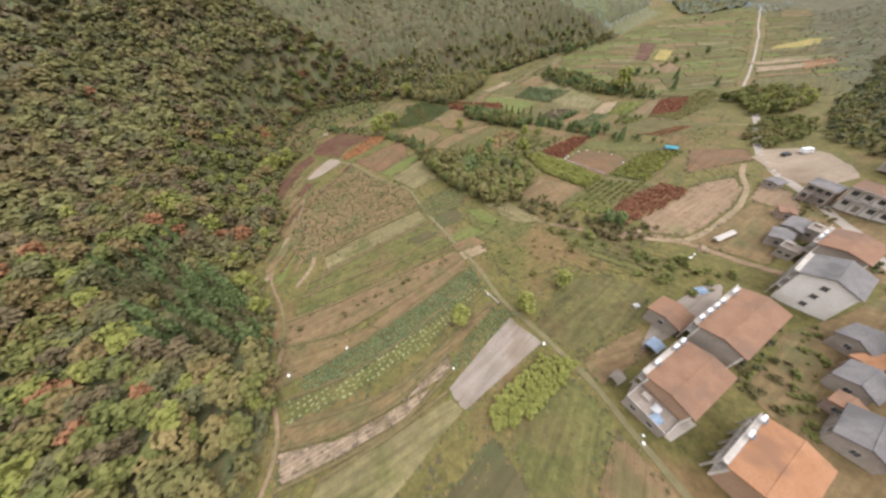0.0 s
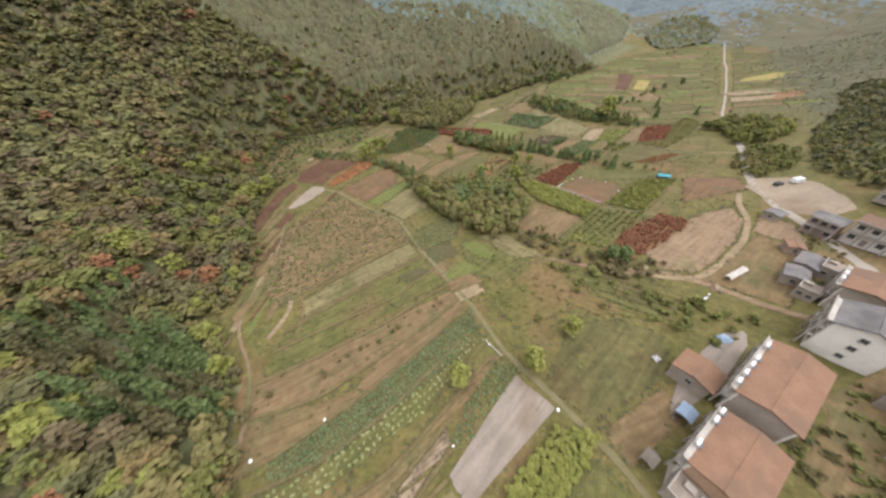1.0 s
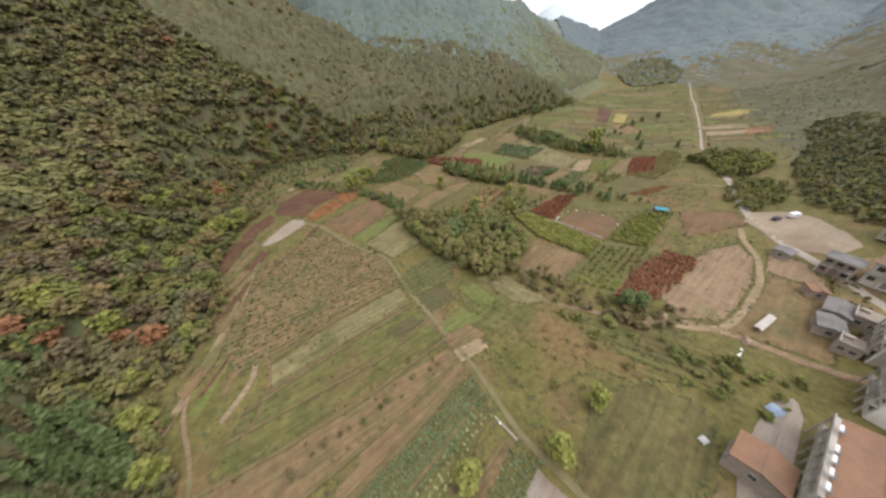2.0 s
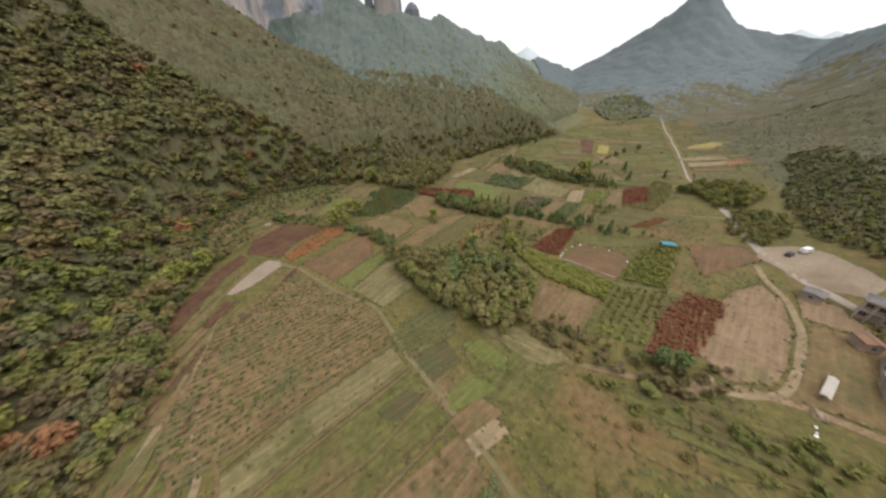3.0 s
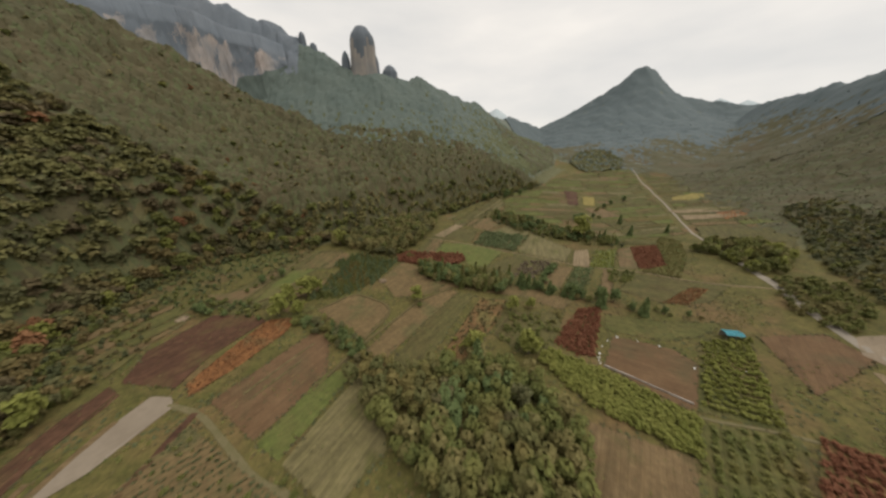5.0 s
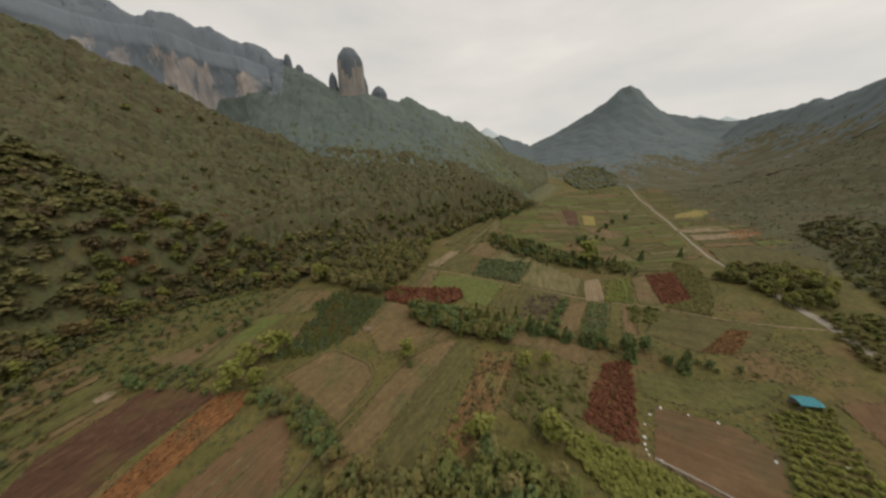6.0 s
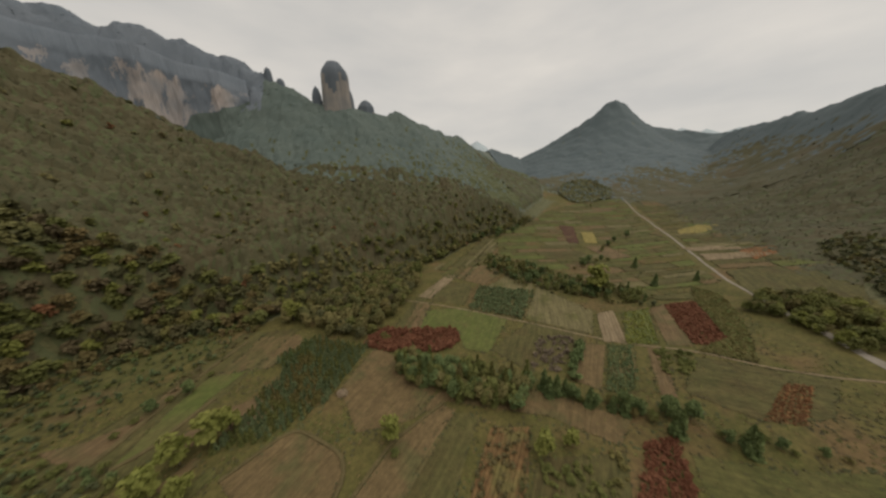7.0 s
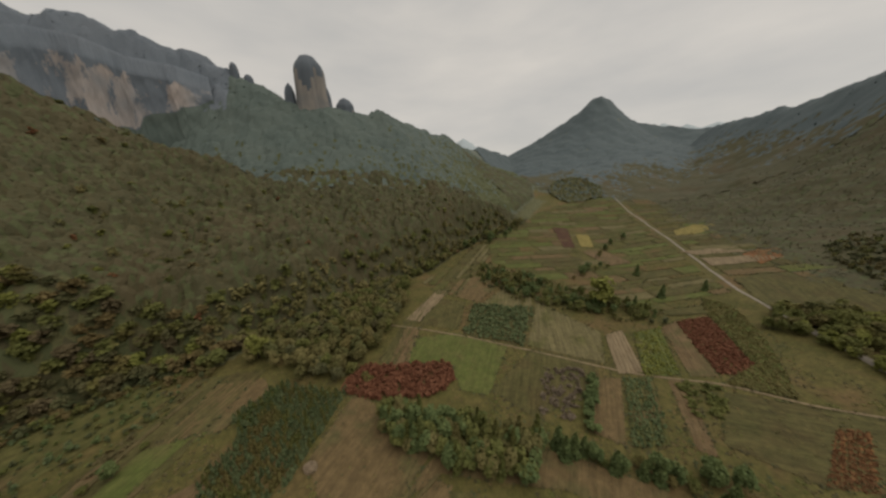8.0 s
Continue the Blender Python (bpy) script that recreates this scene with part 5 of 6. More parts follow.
# The third leaf colour brings some painted haze to the knoll.
canopy("valley_head_woods", "small wooded knoll at the head of the valley", 310, 445, 485, 605, 2.4, 7.0, 11.0, lambda x, y: inside(x, y, KNOLL), [M["l_moss"], M["l_hill"], M["l_far"]], lambda x, y: np.digitize(R.rand(*x.shape) + 0.3 * ripple(x, y, 25, 19), (0.55, 0.8)), 96, (1.2, 0.9), flat=True)
thicket("yard_bushes", "green bushes and weeds behind the houses", [(58, 20), (66, 26), (76, 33), (84, 40), (80, 43), (70, 34), (62, 28)], 1.7, 0.1, 0.26, ["l_green", "l_hill", "l_dry"], 216, small_b)
thicket("road_thicket", "soft green bushes between lot and road", [(142, 136), (156, 152), (172, 166), (186, 164), (186, 148), (168, 134), (150, 130)], 2.8, 0.3, 0.6, ["l_green", "l_bamboo", "l_green"], 204, small_b)
thicket("evergreen_thicket", "close row of dark pointed evergreens", [(-53, 188), (-50, 181), (-36, 173), (-22, 157), (-16, 158), (-22, 170), (-38, 184)], 2.0, 0.3, 0.56, ["l_dark", "l_green", "l_moss"], 206, near_b[:3] + near_f[:2])
thicket("rough_scrub", "dark green rough scrub below the slope", [(-134, 226), (-128, 234), (-117, 250), (-86, 268), (-66, 262), (-72, 244), (-91, 226), (-98, 210), (-93, 199), (-112, 206)], 3.0, 0.12, 0.36, ["l_crop", "l_green", "l_dark", "l_hill"], 207, small_b)
thicket("rough_scrub", "clumps of dark bushes along the field's edge", [(-98, 211), (-95, 198), (-64, 188), (-70, 201), (-88, 206)], 2.8, 0.2, 0.5, ["l_green", "l_dark", "l_hill"], 208, small_b)
thicket("rough_scrub", "tangled scrub below the slope", [(-106, 150), (-126, 178), (-133, 224), (-112, 206), (-97, 180), (-99, 162)], 3.4, 0.15, 0.42, ["l_green", "l_brown", "l_hill", "l_scrub"], 209, small_b)
thicket("young_conifers", "block of young green conifers in close rows", [(-40, 226), (-38, 238), (-26, 249), (-4, 239), (-13, 218), (-24, 206), (-36, 200), (-48, 200)], 1.35, 0.3, 0.44, ["l_crop", "l_green", "l_crop"], 213, small_c, 64, 2.9)
thicket("young_conifers", "block of young dark conifers", [(-45, 238), (-31, 253), (-26, 248), (-36, 232)], 1.4, 0.3, 0.42, ["l_crop", "l_dark", "l_green"], 210, small_c, 64, 2.5)
thicket("wood_edge_bushes", "low green bushes along the foot of the wood", [(-108, 150), (-128, 177), (-136, 225), (-123, 255), (-86, 275), (-62, 274), (-60, 266), (-84, 267), (-117, 250), (-129, 224), (-121, 180), (-102, 154)], 2.6, 0.3, 0.62, ["l_green", "l_hill", "l_brown"], 212, small_b + near_f[:1])
thicket("wood_edge_bushes", "yellow-green bushes spilling from the wood's edge", [(-108, 162), (-108, 150), (-104, 132), (-100, 119), (-86, 98), (-82, 79), (-87, 62), (-67, 48), (-58, 36), (-51, 19), (-47, 2), (-43, 2), (-46, 18), (-52, 36), (-61, 46), (-76, 62), (-75, 79), (-79, 98), (-94, 116), (-98, 132), (-101, 150), (-100, 162)], 2.6, 0.35, 0.7, ["l_green", "l_bamboo", "l_moss", "l_brown", "l_bamboo"], 205, small_b + near_f[:1])

# ---- single trees ----
def trunk_mesh(height, radius, seed):
    r = random.Random(seed)
    bm = bmesh.new()

    def limb(a, b, r0, r1):
        d = (Vector(b) - Vector(a))
        side = d.orthogonal().normalized()
        up = d.normalized().cross(side)
        rings = []
        for p, rad in ((Vector(a), r0), ((Vector(a) + Vector(b)) / 2, (r0 + r1) / 2), (Vector(b), r1)):
            rings.append([bm.verts.new(p + (side * math.cos(k * 1.0472) + up * math.sin(k * 1.0472)) * rad) for k in range(6)])
        for lo, hi in zip(rings, rings[1:]):
            for k in range(6):
                bm.faces.new((lo[k], lo[(k + 1) % 6], hi[(k + 1) % 6], hi[k]))

    limb((0, 0, -0.4), (0.1, 0.05, height), radius, radius * 0.5)
    for k in range(5):
        a = k * 1.257 + r.uniform(-0.4, 0.4)
        z = height * r.uniform(0.55, 1.0)
        limb((0.05, 0.03, z), (math.cos(a) * height * 0.6, math.sin(a) * height * 0.6, z + height * 0.55), radius * 0.4, radius * 0.12)
    me = bpy.data.meshes.new("trunk")
    bm.to_mesh(me)
    bm.free()
    me.materials.append(M["bark"])
    return me


def tree_kind(name, label, category, crown, mat, trunk_h, trunk_r, seed):
    top = new(name)
    tagged(top, label, category, group=name + "s of the valley")
    t = new("trunk", trunk_mesh(trunk_h, trunk_r, seed))
    c = new("crown", mesh_of("crown", crown.reshape(-1, 3), np.arange(len(crown) * 4).reshape(-1, 4), mat))
    t.parent = c.parent = top
    return top


KINDS = {
    "yg": tree_kind("broadleaf_tree", "bright yellow-green broadleaf tree among the fields", "tree", broad_crown(420, 2.6, 0.9, 5.4, 0.36, 101, 11), M["l_yellow"], 1.8, 0.16, 1),
    "gr": tree_kind("broadleaf_tree", "green bushy broadleaf tree at a field's edge", "tree", broad_crown(420, 2.8, 0.7, 5.2, 0.38, 102, 12), M["l_green"], 1.8, 0.18, 2),
    "dk": tree_kind("evergreen_tree", "dark bushy evergreen tree in a hedgerow", "tree", broad_crown(420, 2.6, 0.4, 6.2, 0.38, 103, 10), M["l_dark"], 2.0, 0.18, 3),
    "co": tree_kind("cypress_tree", "dark pointed cypress between the fields", "tree", cone_crown(420, 1.7, 0.2, 6.6, 0.34, 104, 0.55), M["l_dark"], 2.4, 0.15, 4),
    "ba": tree_kind("bamboo_clump", "feathery yellow-green bamboo clump", "bamboo", plume_crown(300, 2.6, 6.5, 0.36, 105, 9), M["l_bamboo"], 2.5, 0.1, 5),
    "bg": tree_kind("spreading_tree", "large spreading green camphor tree by the road", "tree", broad_crown(1500, 9.0, 2.0, 13.0, 0.6, 106, 26), M["l_green"], 4.5, 0.5, 6),
}
used = set()


def plant(kind, x, y, size, turn):
    m = Matrix.Translation((x, y, ground(x, y) - 0.1)) @ pose(0, 0, 0, 0, 0, turn) @ Matrix.Scale(size, 4)
    if kind not in used:
        used.add(kind)
        KINDS[kind].matrix_basis = m
    else:
        copy_thing(KINDS[kind], m)


def tree_row(kinds, pts, step, wide, lo, hi, seed):
    r = random.Random(seed)
    for (ax, ay), (bx, by) in zip(pts, pts[1:]):
        n = max(1, int(math.hypot(bx - ax, by - ay) / step))
        for k in range(n):
            t = (k + r.uniform(0.1, 0.9)) / n
            plant(r.choice(kinds), ax + (bx - ax) * t + r.uniform(-wide, wide), ay + (by - ay) * t + r.uniform(-wide, wide), r.uniform(lo, hi), r.uniform(0, 360))


BRIGHT_TREES = [
    ("yg", 32, 53, 0.95), ("yg", 20, 44, 0.95), ("yg", 1, 41, 0.9), ("yg", 38, 150, 1.25), ("yg", 19, 155, 1.1), ("yg", 43, 176, 0.9), ("yg", 2, 191, 0.95),
    ("yg", -46, 274, 1.5), ("yg", -102, 149, 1.2), ("yg", -104, 142, 1.3), ("yg", -106, 135, 1.2), ("yg", -49, 189, 0.9), ("yg", -55, 199, 1.2), ("yg", -50, 203, 1.3),
    ("yg", -46, 207, 1.1), ("yg", 136, 258, 2.3), ("yg", -57, 189, 1.3), ("yg", 52, 176, 0.7),
]
DARK_TREES = [
    ("co", -20, 160, 1.2), ("co", -27, 166, 1.1), ("co", 18, 148, 1.4), ("co", 96, 160, 1.0), ("co", 84, 170, 1.15), ("co", 98, 162, 0.95), ("co", 57, 193, 1.0),
    ("co", 176, 250, 1.1), ("dk", 57, 82, 1.2), ("dk", 60, 80, 1.0), ("bg", 200, 194, 0.8), ("gr", 60, 52, 0.6), ("gr", 45, 61, 0.7), ("gr", 40, 68, 0.7),
    ("gr", 66, 56, 0.6), ("gr", 72, 50, 0.7), ("gr", 25, 58, 0.7), ("gr", 3, 186, 0.8), ("gr", 36, 164, 0.8), ("gr", 46, 158, 0.7), ("gr", 52, 160, 0.7),
    ("gr", -62, 122, 0.5), ("gr", -30, 121, 0.6), ("gr", -33, 124, 0.5),
]
for kind, x, y, size in BRIGHT_TREES + DARK_TREES:
    plant(kind, x, y, size * (1.3 if kind == "yg" else 1.0), (x * 37 + y * 11) % 360)
tree_row(["dk", "co", "gr", "dk"], [(58, 196), (67, 187), (78, 180), (92, 173)], 1.5, 2.0, 0.65, 1.05, 62)
tree_row(["gr", "gr", "dk"], [(92, 168), (104, 160), (116, 152)], 3.4, 1.5, 0.45, 0.7, 63)
plant("co", 195, 281, 1.1, 40)
plant("co", 204, 245, 0.9, 80)
plant("bg", 146, 256, 0.55, 120)
tree_row(["dk", "gr"], [(150, 296), (178, 306), (196, 300)], 5.0, 3.0, 0.8, 1.2, 65)
tree_row(["ba", "gr", "ba"], [(36, 104), (44, 92), (54, 84)], 2.4, 1.8, 0.5, 0.8, 66)
tree_row(["gr", "dk"], [(-92, 196), (-80, 214), (-66, 236)], 4.5, 2.0, 0.6, 0.9, 67)
tree_row(["ba", "gr", "yg"], [(-50, 14), (-60, 44), (-84, 66), (-82, 92)], 4.0, 2.5, 0.7, 1.1, 68)
tree_row(["gr", "ba", "gr"], [(-20, 256), (-4, 250), (4, 240)], 3.0, 2.0, 0.8, 1.1, 69)
tree_row(["gr", "ba", "gr", "ba"], [(-48, 286), (-28, 272), (-8, 262), (4, 300), (30, 326)], 3.6, 5.0, 1.0, 1.5, 70)
tree_row(["gr", "dk"], [(205, 325), (236, 345), (262, 352)], 7.0, 3.0, 0.8, 1.3, 71)
tree_row(["gr"], [(318, 470), (336, 486)], 8.0, 5.0, 0.8, 1.2, 72)
tree_row(["gr", "dk"], [(100, 390), (140, 400), (180, 420)], 6.0, 4.0, 1.0, 1.6, 73)

# ---- rocks above the valley ----
def cliff(name, label, line, mat, cap, seed):
    """A rock wall: points (bearing, elevation of foot, elevation of brow, distance)."""
    r = np.random.RandomState(seed)
    line = np.array(line, float)
    t = np.linspace(0, len(line) - 1, 440)
    az, e0, e1, d = [np.interp(t, np.arange(len(line)), line[:, k]) for k in range(4)]
    flute = 3.0 * np.sin(t * 1.7 + 2) + 2.0 * np.sin(t * 3.1 + 1) + 0.8 * np.sin(t * 7.3)
    rows, m = [], 48
    for k in range(m + 6):
        f = k / m
        if k <= m:
            low = e0 - 5
            el, dd = low + (e1 - low) * f, d + flute * (0.5 + 0.4 * f) + 15 * f + 1.6 * ripple(t * 9, f * 26 + 0 * t, 12, seed) + 0.7 * ripple(t * 26, f * 60 + 0 * t, 12, seed + 1)
        else:
            g = (k - m) / 5
            el, dd = e1 + 1.9 * min(1, g * 1.25), d + flute * 0.9 + 15 + 16 * g + (30 if k == m + 5 else 0) + r.uniform(-0.7, 0.7, len(t))
        a = np.radians(az)
        rows.append(np.stack([9.3 + dd * np.sin(a), 147 + dd * np.cos(a), 84 + dd * np.tan(np.radians(el))], 1))
    V = np.concatenate(rows)
    n = len(t)
    F = [(k * n + j, k * n + j + 1, (k + 1) * n + j + 1, (k + 1) * n + j) for k in range(m + 5) for j in range(n - 1)]
    foot = 5 / (e1 - e0 + 5)

    def bare(k, j):
        """Bare rock above the foot, broken by wooded ledges and gullies."""
        f = (k / m - foot[j]) / (1 - foot[j])
        if f < -0.02 + 0.06 * math.sin(t[j] * 4.0):
            return 2
        if k >= m or f < 0.06 * math.sin(t[j] * 4.0) or f > 0.88 + 0.07 * math.sin(t[j] * 6) + r.uniform(-0.05, 0.05):
            return 1
        return 0 if patch[k, j] + 0.75 * math.exp(-((az[j] + 32.0) / 2.0) ** 2) + 0.6 * math.exp(-((az[j] + 25.3) / 1.0) ** 2) + r.uniform(-0.16, 0.16) > 0.05 else 1

    kk, jj = np.meshgrid(np.arange(m + 5), np.arange(n - 1), indexing="ij")
    patch = 0.6 * ripple(t[jj] * 10, kk * 26 / m, 13, seed + 2) + 0.35 * ripple(t[jj] * 24, kk * 42 / m, 11, seed + 3) - 0.12
    idx = [bare(k, j) for k in range(m + 5) for j in range(n - 1)]
    # Brow and foot growth wear the leaf colours with haze painted in.
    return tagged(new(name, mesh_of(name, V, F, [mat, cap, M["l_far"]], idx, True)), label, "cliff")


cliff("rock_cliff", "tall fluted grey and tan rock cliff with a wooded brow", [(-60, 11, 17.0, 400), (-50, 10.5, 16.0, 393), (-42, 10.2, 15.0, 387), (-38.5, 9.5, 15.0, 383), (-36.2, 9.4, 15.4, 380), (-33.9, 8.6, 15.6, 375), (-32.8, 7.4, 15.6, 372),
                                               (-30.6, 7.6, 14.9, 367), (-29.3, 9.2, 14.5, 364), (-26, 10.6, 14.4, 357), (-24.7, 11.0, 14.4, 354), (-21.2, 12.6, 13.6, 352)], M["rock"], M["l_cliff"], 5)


def pillar(name, label, az, d, e0, e1, width, profile, seed, lean=0.0):
    """A rock tower, rounded and fluted; profile gives radius against height."""
    r = np.random.RandomState(seed)
    x0, y0, z0 = polar(az, e0, d)
    z1 = polar(az, e1, d)[2]
    n, m = 40, 30
    a = np.linspace(0, 2 * math.pi, n, endpoint=False)
    hs, rs = zip(*profile)
    V = []
    ph = r.uniform(0, 6.28, 6)
    for k in range(m):
        f = (k / (m - 1)) ** 0.85
        rad = width / 2 * np.interp(f, hs, rs)
        bump = 1 + 0.06 * np.sin(3 * a + ph[0]) + 0.045 * np.sin(7 * a + ph[1] + 2 * f) + 0.03 * np.sin(13 * a + ph[2]) + r.uniform(-0.012, 0.012, n)
        V.extend(zip(x0 + rad * bump * np.cos(a) + lean * f, y0 + rad * 0.8 * bump * np.sin(a), np.full(n, z0 + (z1 - z0) * f) + r.uniform(-0.3, 0.3, n)))
    F = [(k * n + j, k * n + (j + 1) % n, (k + 1) * n + (j + 1) % n, (k + 1) * n + j) for k in range(m - 1) for j in range(n)]
    F.append(tuple(range((m - 1) * n, m * n)))
    ledge = (0.68 if e1 - e0 > 11 else 0.35) + 0.12 * np.sin(2 * a + ph[3]) + 0.08 * np.sin(5 * a + ph[4]) + r.uniform(-0.05, 0.05, n)
    idx = [int(k / (m - 1) > ledge[j]) for k in range(m - 1) for j in range(n)] + [1]
    # Growth on the rock's top has the haze-blued scrub colour.
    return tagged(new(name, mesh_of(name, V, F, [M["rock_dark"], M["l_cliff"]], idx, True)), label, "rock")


DOME = [(0, 1.3), (0.34, 1.12), (0.5, 1.05), (0.66, 1.02), (0.79, 0.99), (0.87, 0.88), (0.9, 0.76), (0.93, 0.62), (0.965, 0.5), (0.988, 0.34), (1, 0.08)]
LUMP = [(0, 1), (0.5, 0.95), (0.8, 0.8), (0.93, 0.5), (1, 0.08)]
SPIRE = [(0, 2.2), (0.45, 1.5), (0.66, 1.1), (0.8, 0.95), (0.92, 0.8), (0.98, 0.5), (1, 0.1)]
pillar("rock_tower", "huge rounded grey and tan rock tower on the ridge", -7.0, 352, 8.0, 20.3, 30, DOME, 1)
pillar("rock_tower", "lower rock buttress against the great tower", -4.7, 350, 7.5, 16.2, 12, LUMP, 7)
pillar("rock_tower", "small rounded rock leaning on the great tower", -10.5, 356, 8.5, 16.1, 12, LUMP, 2)
pillar("rock_tower", "rounded wooded knoll beside the great tower", -1.6, 360, 8.0, 14.5, 24, LUMP, 3)
pillar("rock_spire", "slender rock spire on the ridge", -17.8, 380, 10.0, 17.9, 9, SPIRE, 4)
pillar("rock_spire", "lower rock spire beside a taller one", -16.1, 376, 10.0, 16.6, 10, SPIRE, 5)
pillar("rock_spire", "small rock knob on the ridge", 4.3, 372, 9.5, 12.4, 11, LUMP, 6)


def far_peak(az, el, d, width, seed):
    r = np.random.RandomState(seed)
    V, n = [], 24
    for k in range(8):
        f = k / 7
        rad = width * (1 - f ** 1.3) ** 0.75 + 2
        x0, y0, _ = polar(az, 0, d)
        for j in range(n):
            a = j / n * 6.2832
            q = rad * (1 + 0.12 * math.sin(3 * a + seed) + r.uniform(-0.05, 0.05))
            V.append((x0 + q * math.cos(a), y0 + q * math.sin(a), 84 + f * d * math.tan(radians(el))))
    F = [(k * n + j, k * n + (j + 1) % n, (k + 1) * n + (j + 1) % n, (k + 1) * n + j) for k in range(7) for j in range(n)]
    return tagged(new("backdrop", mesh_of("backdrop", V, F, M["haze"], None, True)), "mountain far beyond the valley head, painted pale blue as haze", "mountain", kind="structure")


# The air's haze is painted as an even pale blue base colour.
M["haze"] = surface("haze_painted_mountain", (0.34, 0.39, 0.41), (0.38, 0.425, 0.44), 0.005, 0.02, bump=0)
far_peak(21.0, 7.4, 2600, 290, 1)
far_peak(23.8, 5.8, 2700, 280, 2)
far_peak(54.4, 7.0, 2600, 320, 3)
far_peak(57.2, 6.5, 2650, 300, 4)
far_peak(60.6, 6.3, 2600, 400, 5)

# ---- the village ----
M["tile_red"] = surface("brick_red_roof_tiles", (0.152, 0.085, 0.050), (0.196, 0.114, 0.069), 0.35, 3.0, rough=0.8, bump=0.3, c=(0.132, 0.083, 0.054))
M["tan_wall"] = surface("tan_rendered_wall", (0.30, 0.195, 0.125), (0.37, 0.25, 0.165), 0.4, 2.5, bump=0.2)
M["tile_orange"] = surface("orange_roof_tiles", (0.228, 0.112, 0.053), (0.276, 0.145, 0.074), 0.35, 3.0, rough=0.8, bump=0.3, c=(0.184, 0.097, 0.053))
M["tile_grey"] = surface("slate_grey_roof_tiles", (0.105, 0.098, 0.094), (0.155, 0.142, 0.134), 0.4, 3.0, rough=0.8, bump=0.3, c=(0.088, 0.083, 0.078))
M["white_wall"] = surface("whitewashed_wall", (0.60, 0.565, 0.51), (0.68, 0.645, 0.59), 0.3, 2.0, bump=0.15, c=(0.50, 0.46, 0.40))
M["grey_wall"] = surface("bare_cement_wall", (0.258, 0.223, 0.184), (0.327, 0.283, 0.236), 0.4, 2.5, bump=0.2, c=(0.215, 0.182, 0.146))
M["brick_wall"] = surface("raw_brick_wall", (0.27, 0.19, 0.15), (0.35, 0.265, 0.215), 0.5, 3.0, bump=0.3)
M["glass"] = surface("dark_window_glass", (0.03, 0.035, 0.04), (0.05, 0.055, 0.06), 1.0, 4.0, rough=0.12, bump=0, spec=0.6)
M["trim"] = surface("pale_trim", (0.28, 0.255, 0.22), (0.38, 0.35, 0.31), 0.5, 3.0, bump=0.1, c=(0.22, 0.195, 0.165))
M["white"] = surface("white_enamel", (0.62, 0.62, 0.61), (0.72, 0.72, 0.71), 0.5, 3.0, rough=0.4, bump=0, spec=0.5)
M["tarp"] = surface("blue_tarpaulin", (0.270, 0.360, 0.470), (0.400, 0.480, 0.570), 0.6, 3.0, rough=0.5, bump=0.2)
M["teal"] = surface("turquoise_sheet_roof", (0.08, 0.33, 0.40), (0.12, 0.40, 0.47), 0.5, 3.0, rough=0.5, bump=0.1)
M["panel"] = surface("collector_glass", (0.045, 0.05, 0.06), (0.07, 0.075, 0.085), 0.8, 3.0, rough=0.4, bump=0, spec=0.4)
M["dark"] = surface("dark_rubber", (0.03, 0.03, 0.03), (0.05, 0.05, 0.05), 1, 4, bump=0)
M["plank"] = surface("weathered_plank", (0.20, 0.17, 0.14), (0.30, 0.26, 0.215), 0.6, 3.0, bump=0.3)


def boxes(*items):
    """Bevelled-edge boxes (centre, size) in one bmesh."""
    bm = bmesh.new()
    for (cx, cy, cz), (sx, sy, sz) in items:
        ret = bmesh.ops.create_cube(bm, size=1.0)
        bmesh.ops.scale(bm, vec=(sx, sy, sz), verts=ret["verts"])
        bmesh.ops.translate(bm, vec=(cx, cy, cz), verts=ret["verts"])
    return bm


def poly_prism(pts, axis, a, b):
    """A prism: the outline pts (two coordinates), drawn out along an axis from a to b."""
    bm = bmesh.new()
    put = (lambda p, k: (k, p[0], p[1])) if axis == "x" else ((lambda p, k: (p[0], k, p[1])) if axis == "y" else (lambda p, k: (p[0], p[1], k)))
    lo, hi = [bm.verts.new(put(p, a)) for p in pts], [bm.verts.new(put(p, b)) for p in pts]
    bm.faces.new(lo)
    bm.faces.new(hi[::-1])
    for k in range(len(pts)):
        bm.faces.new((lo[k], hi[k], hi[(k + 1) % len(pts)], lo[(k + 1) % len(pts)]))
    bmesh.ops.recalc_face_normals(bm, faces=bm.faces)
    return bm


def part(name, bm, mat, parent, label=""):
    me = bpy.data.meshes.new(name)
    bm.to_mesh(me)
    bm.free()
    me.materials.append(mat)
    ob = new(name, me)
    ob.parent = parent
    if label:
        ob["label"] = label
    return ob


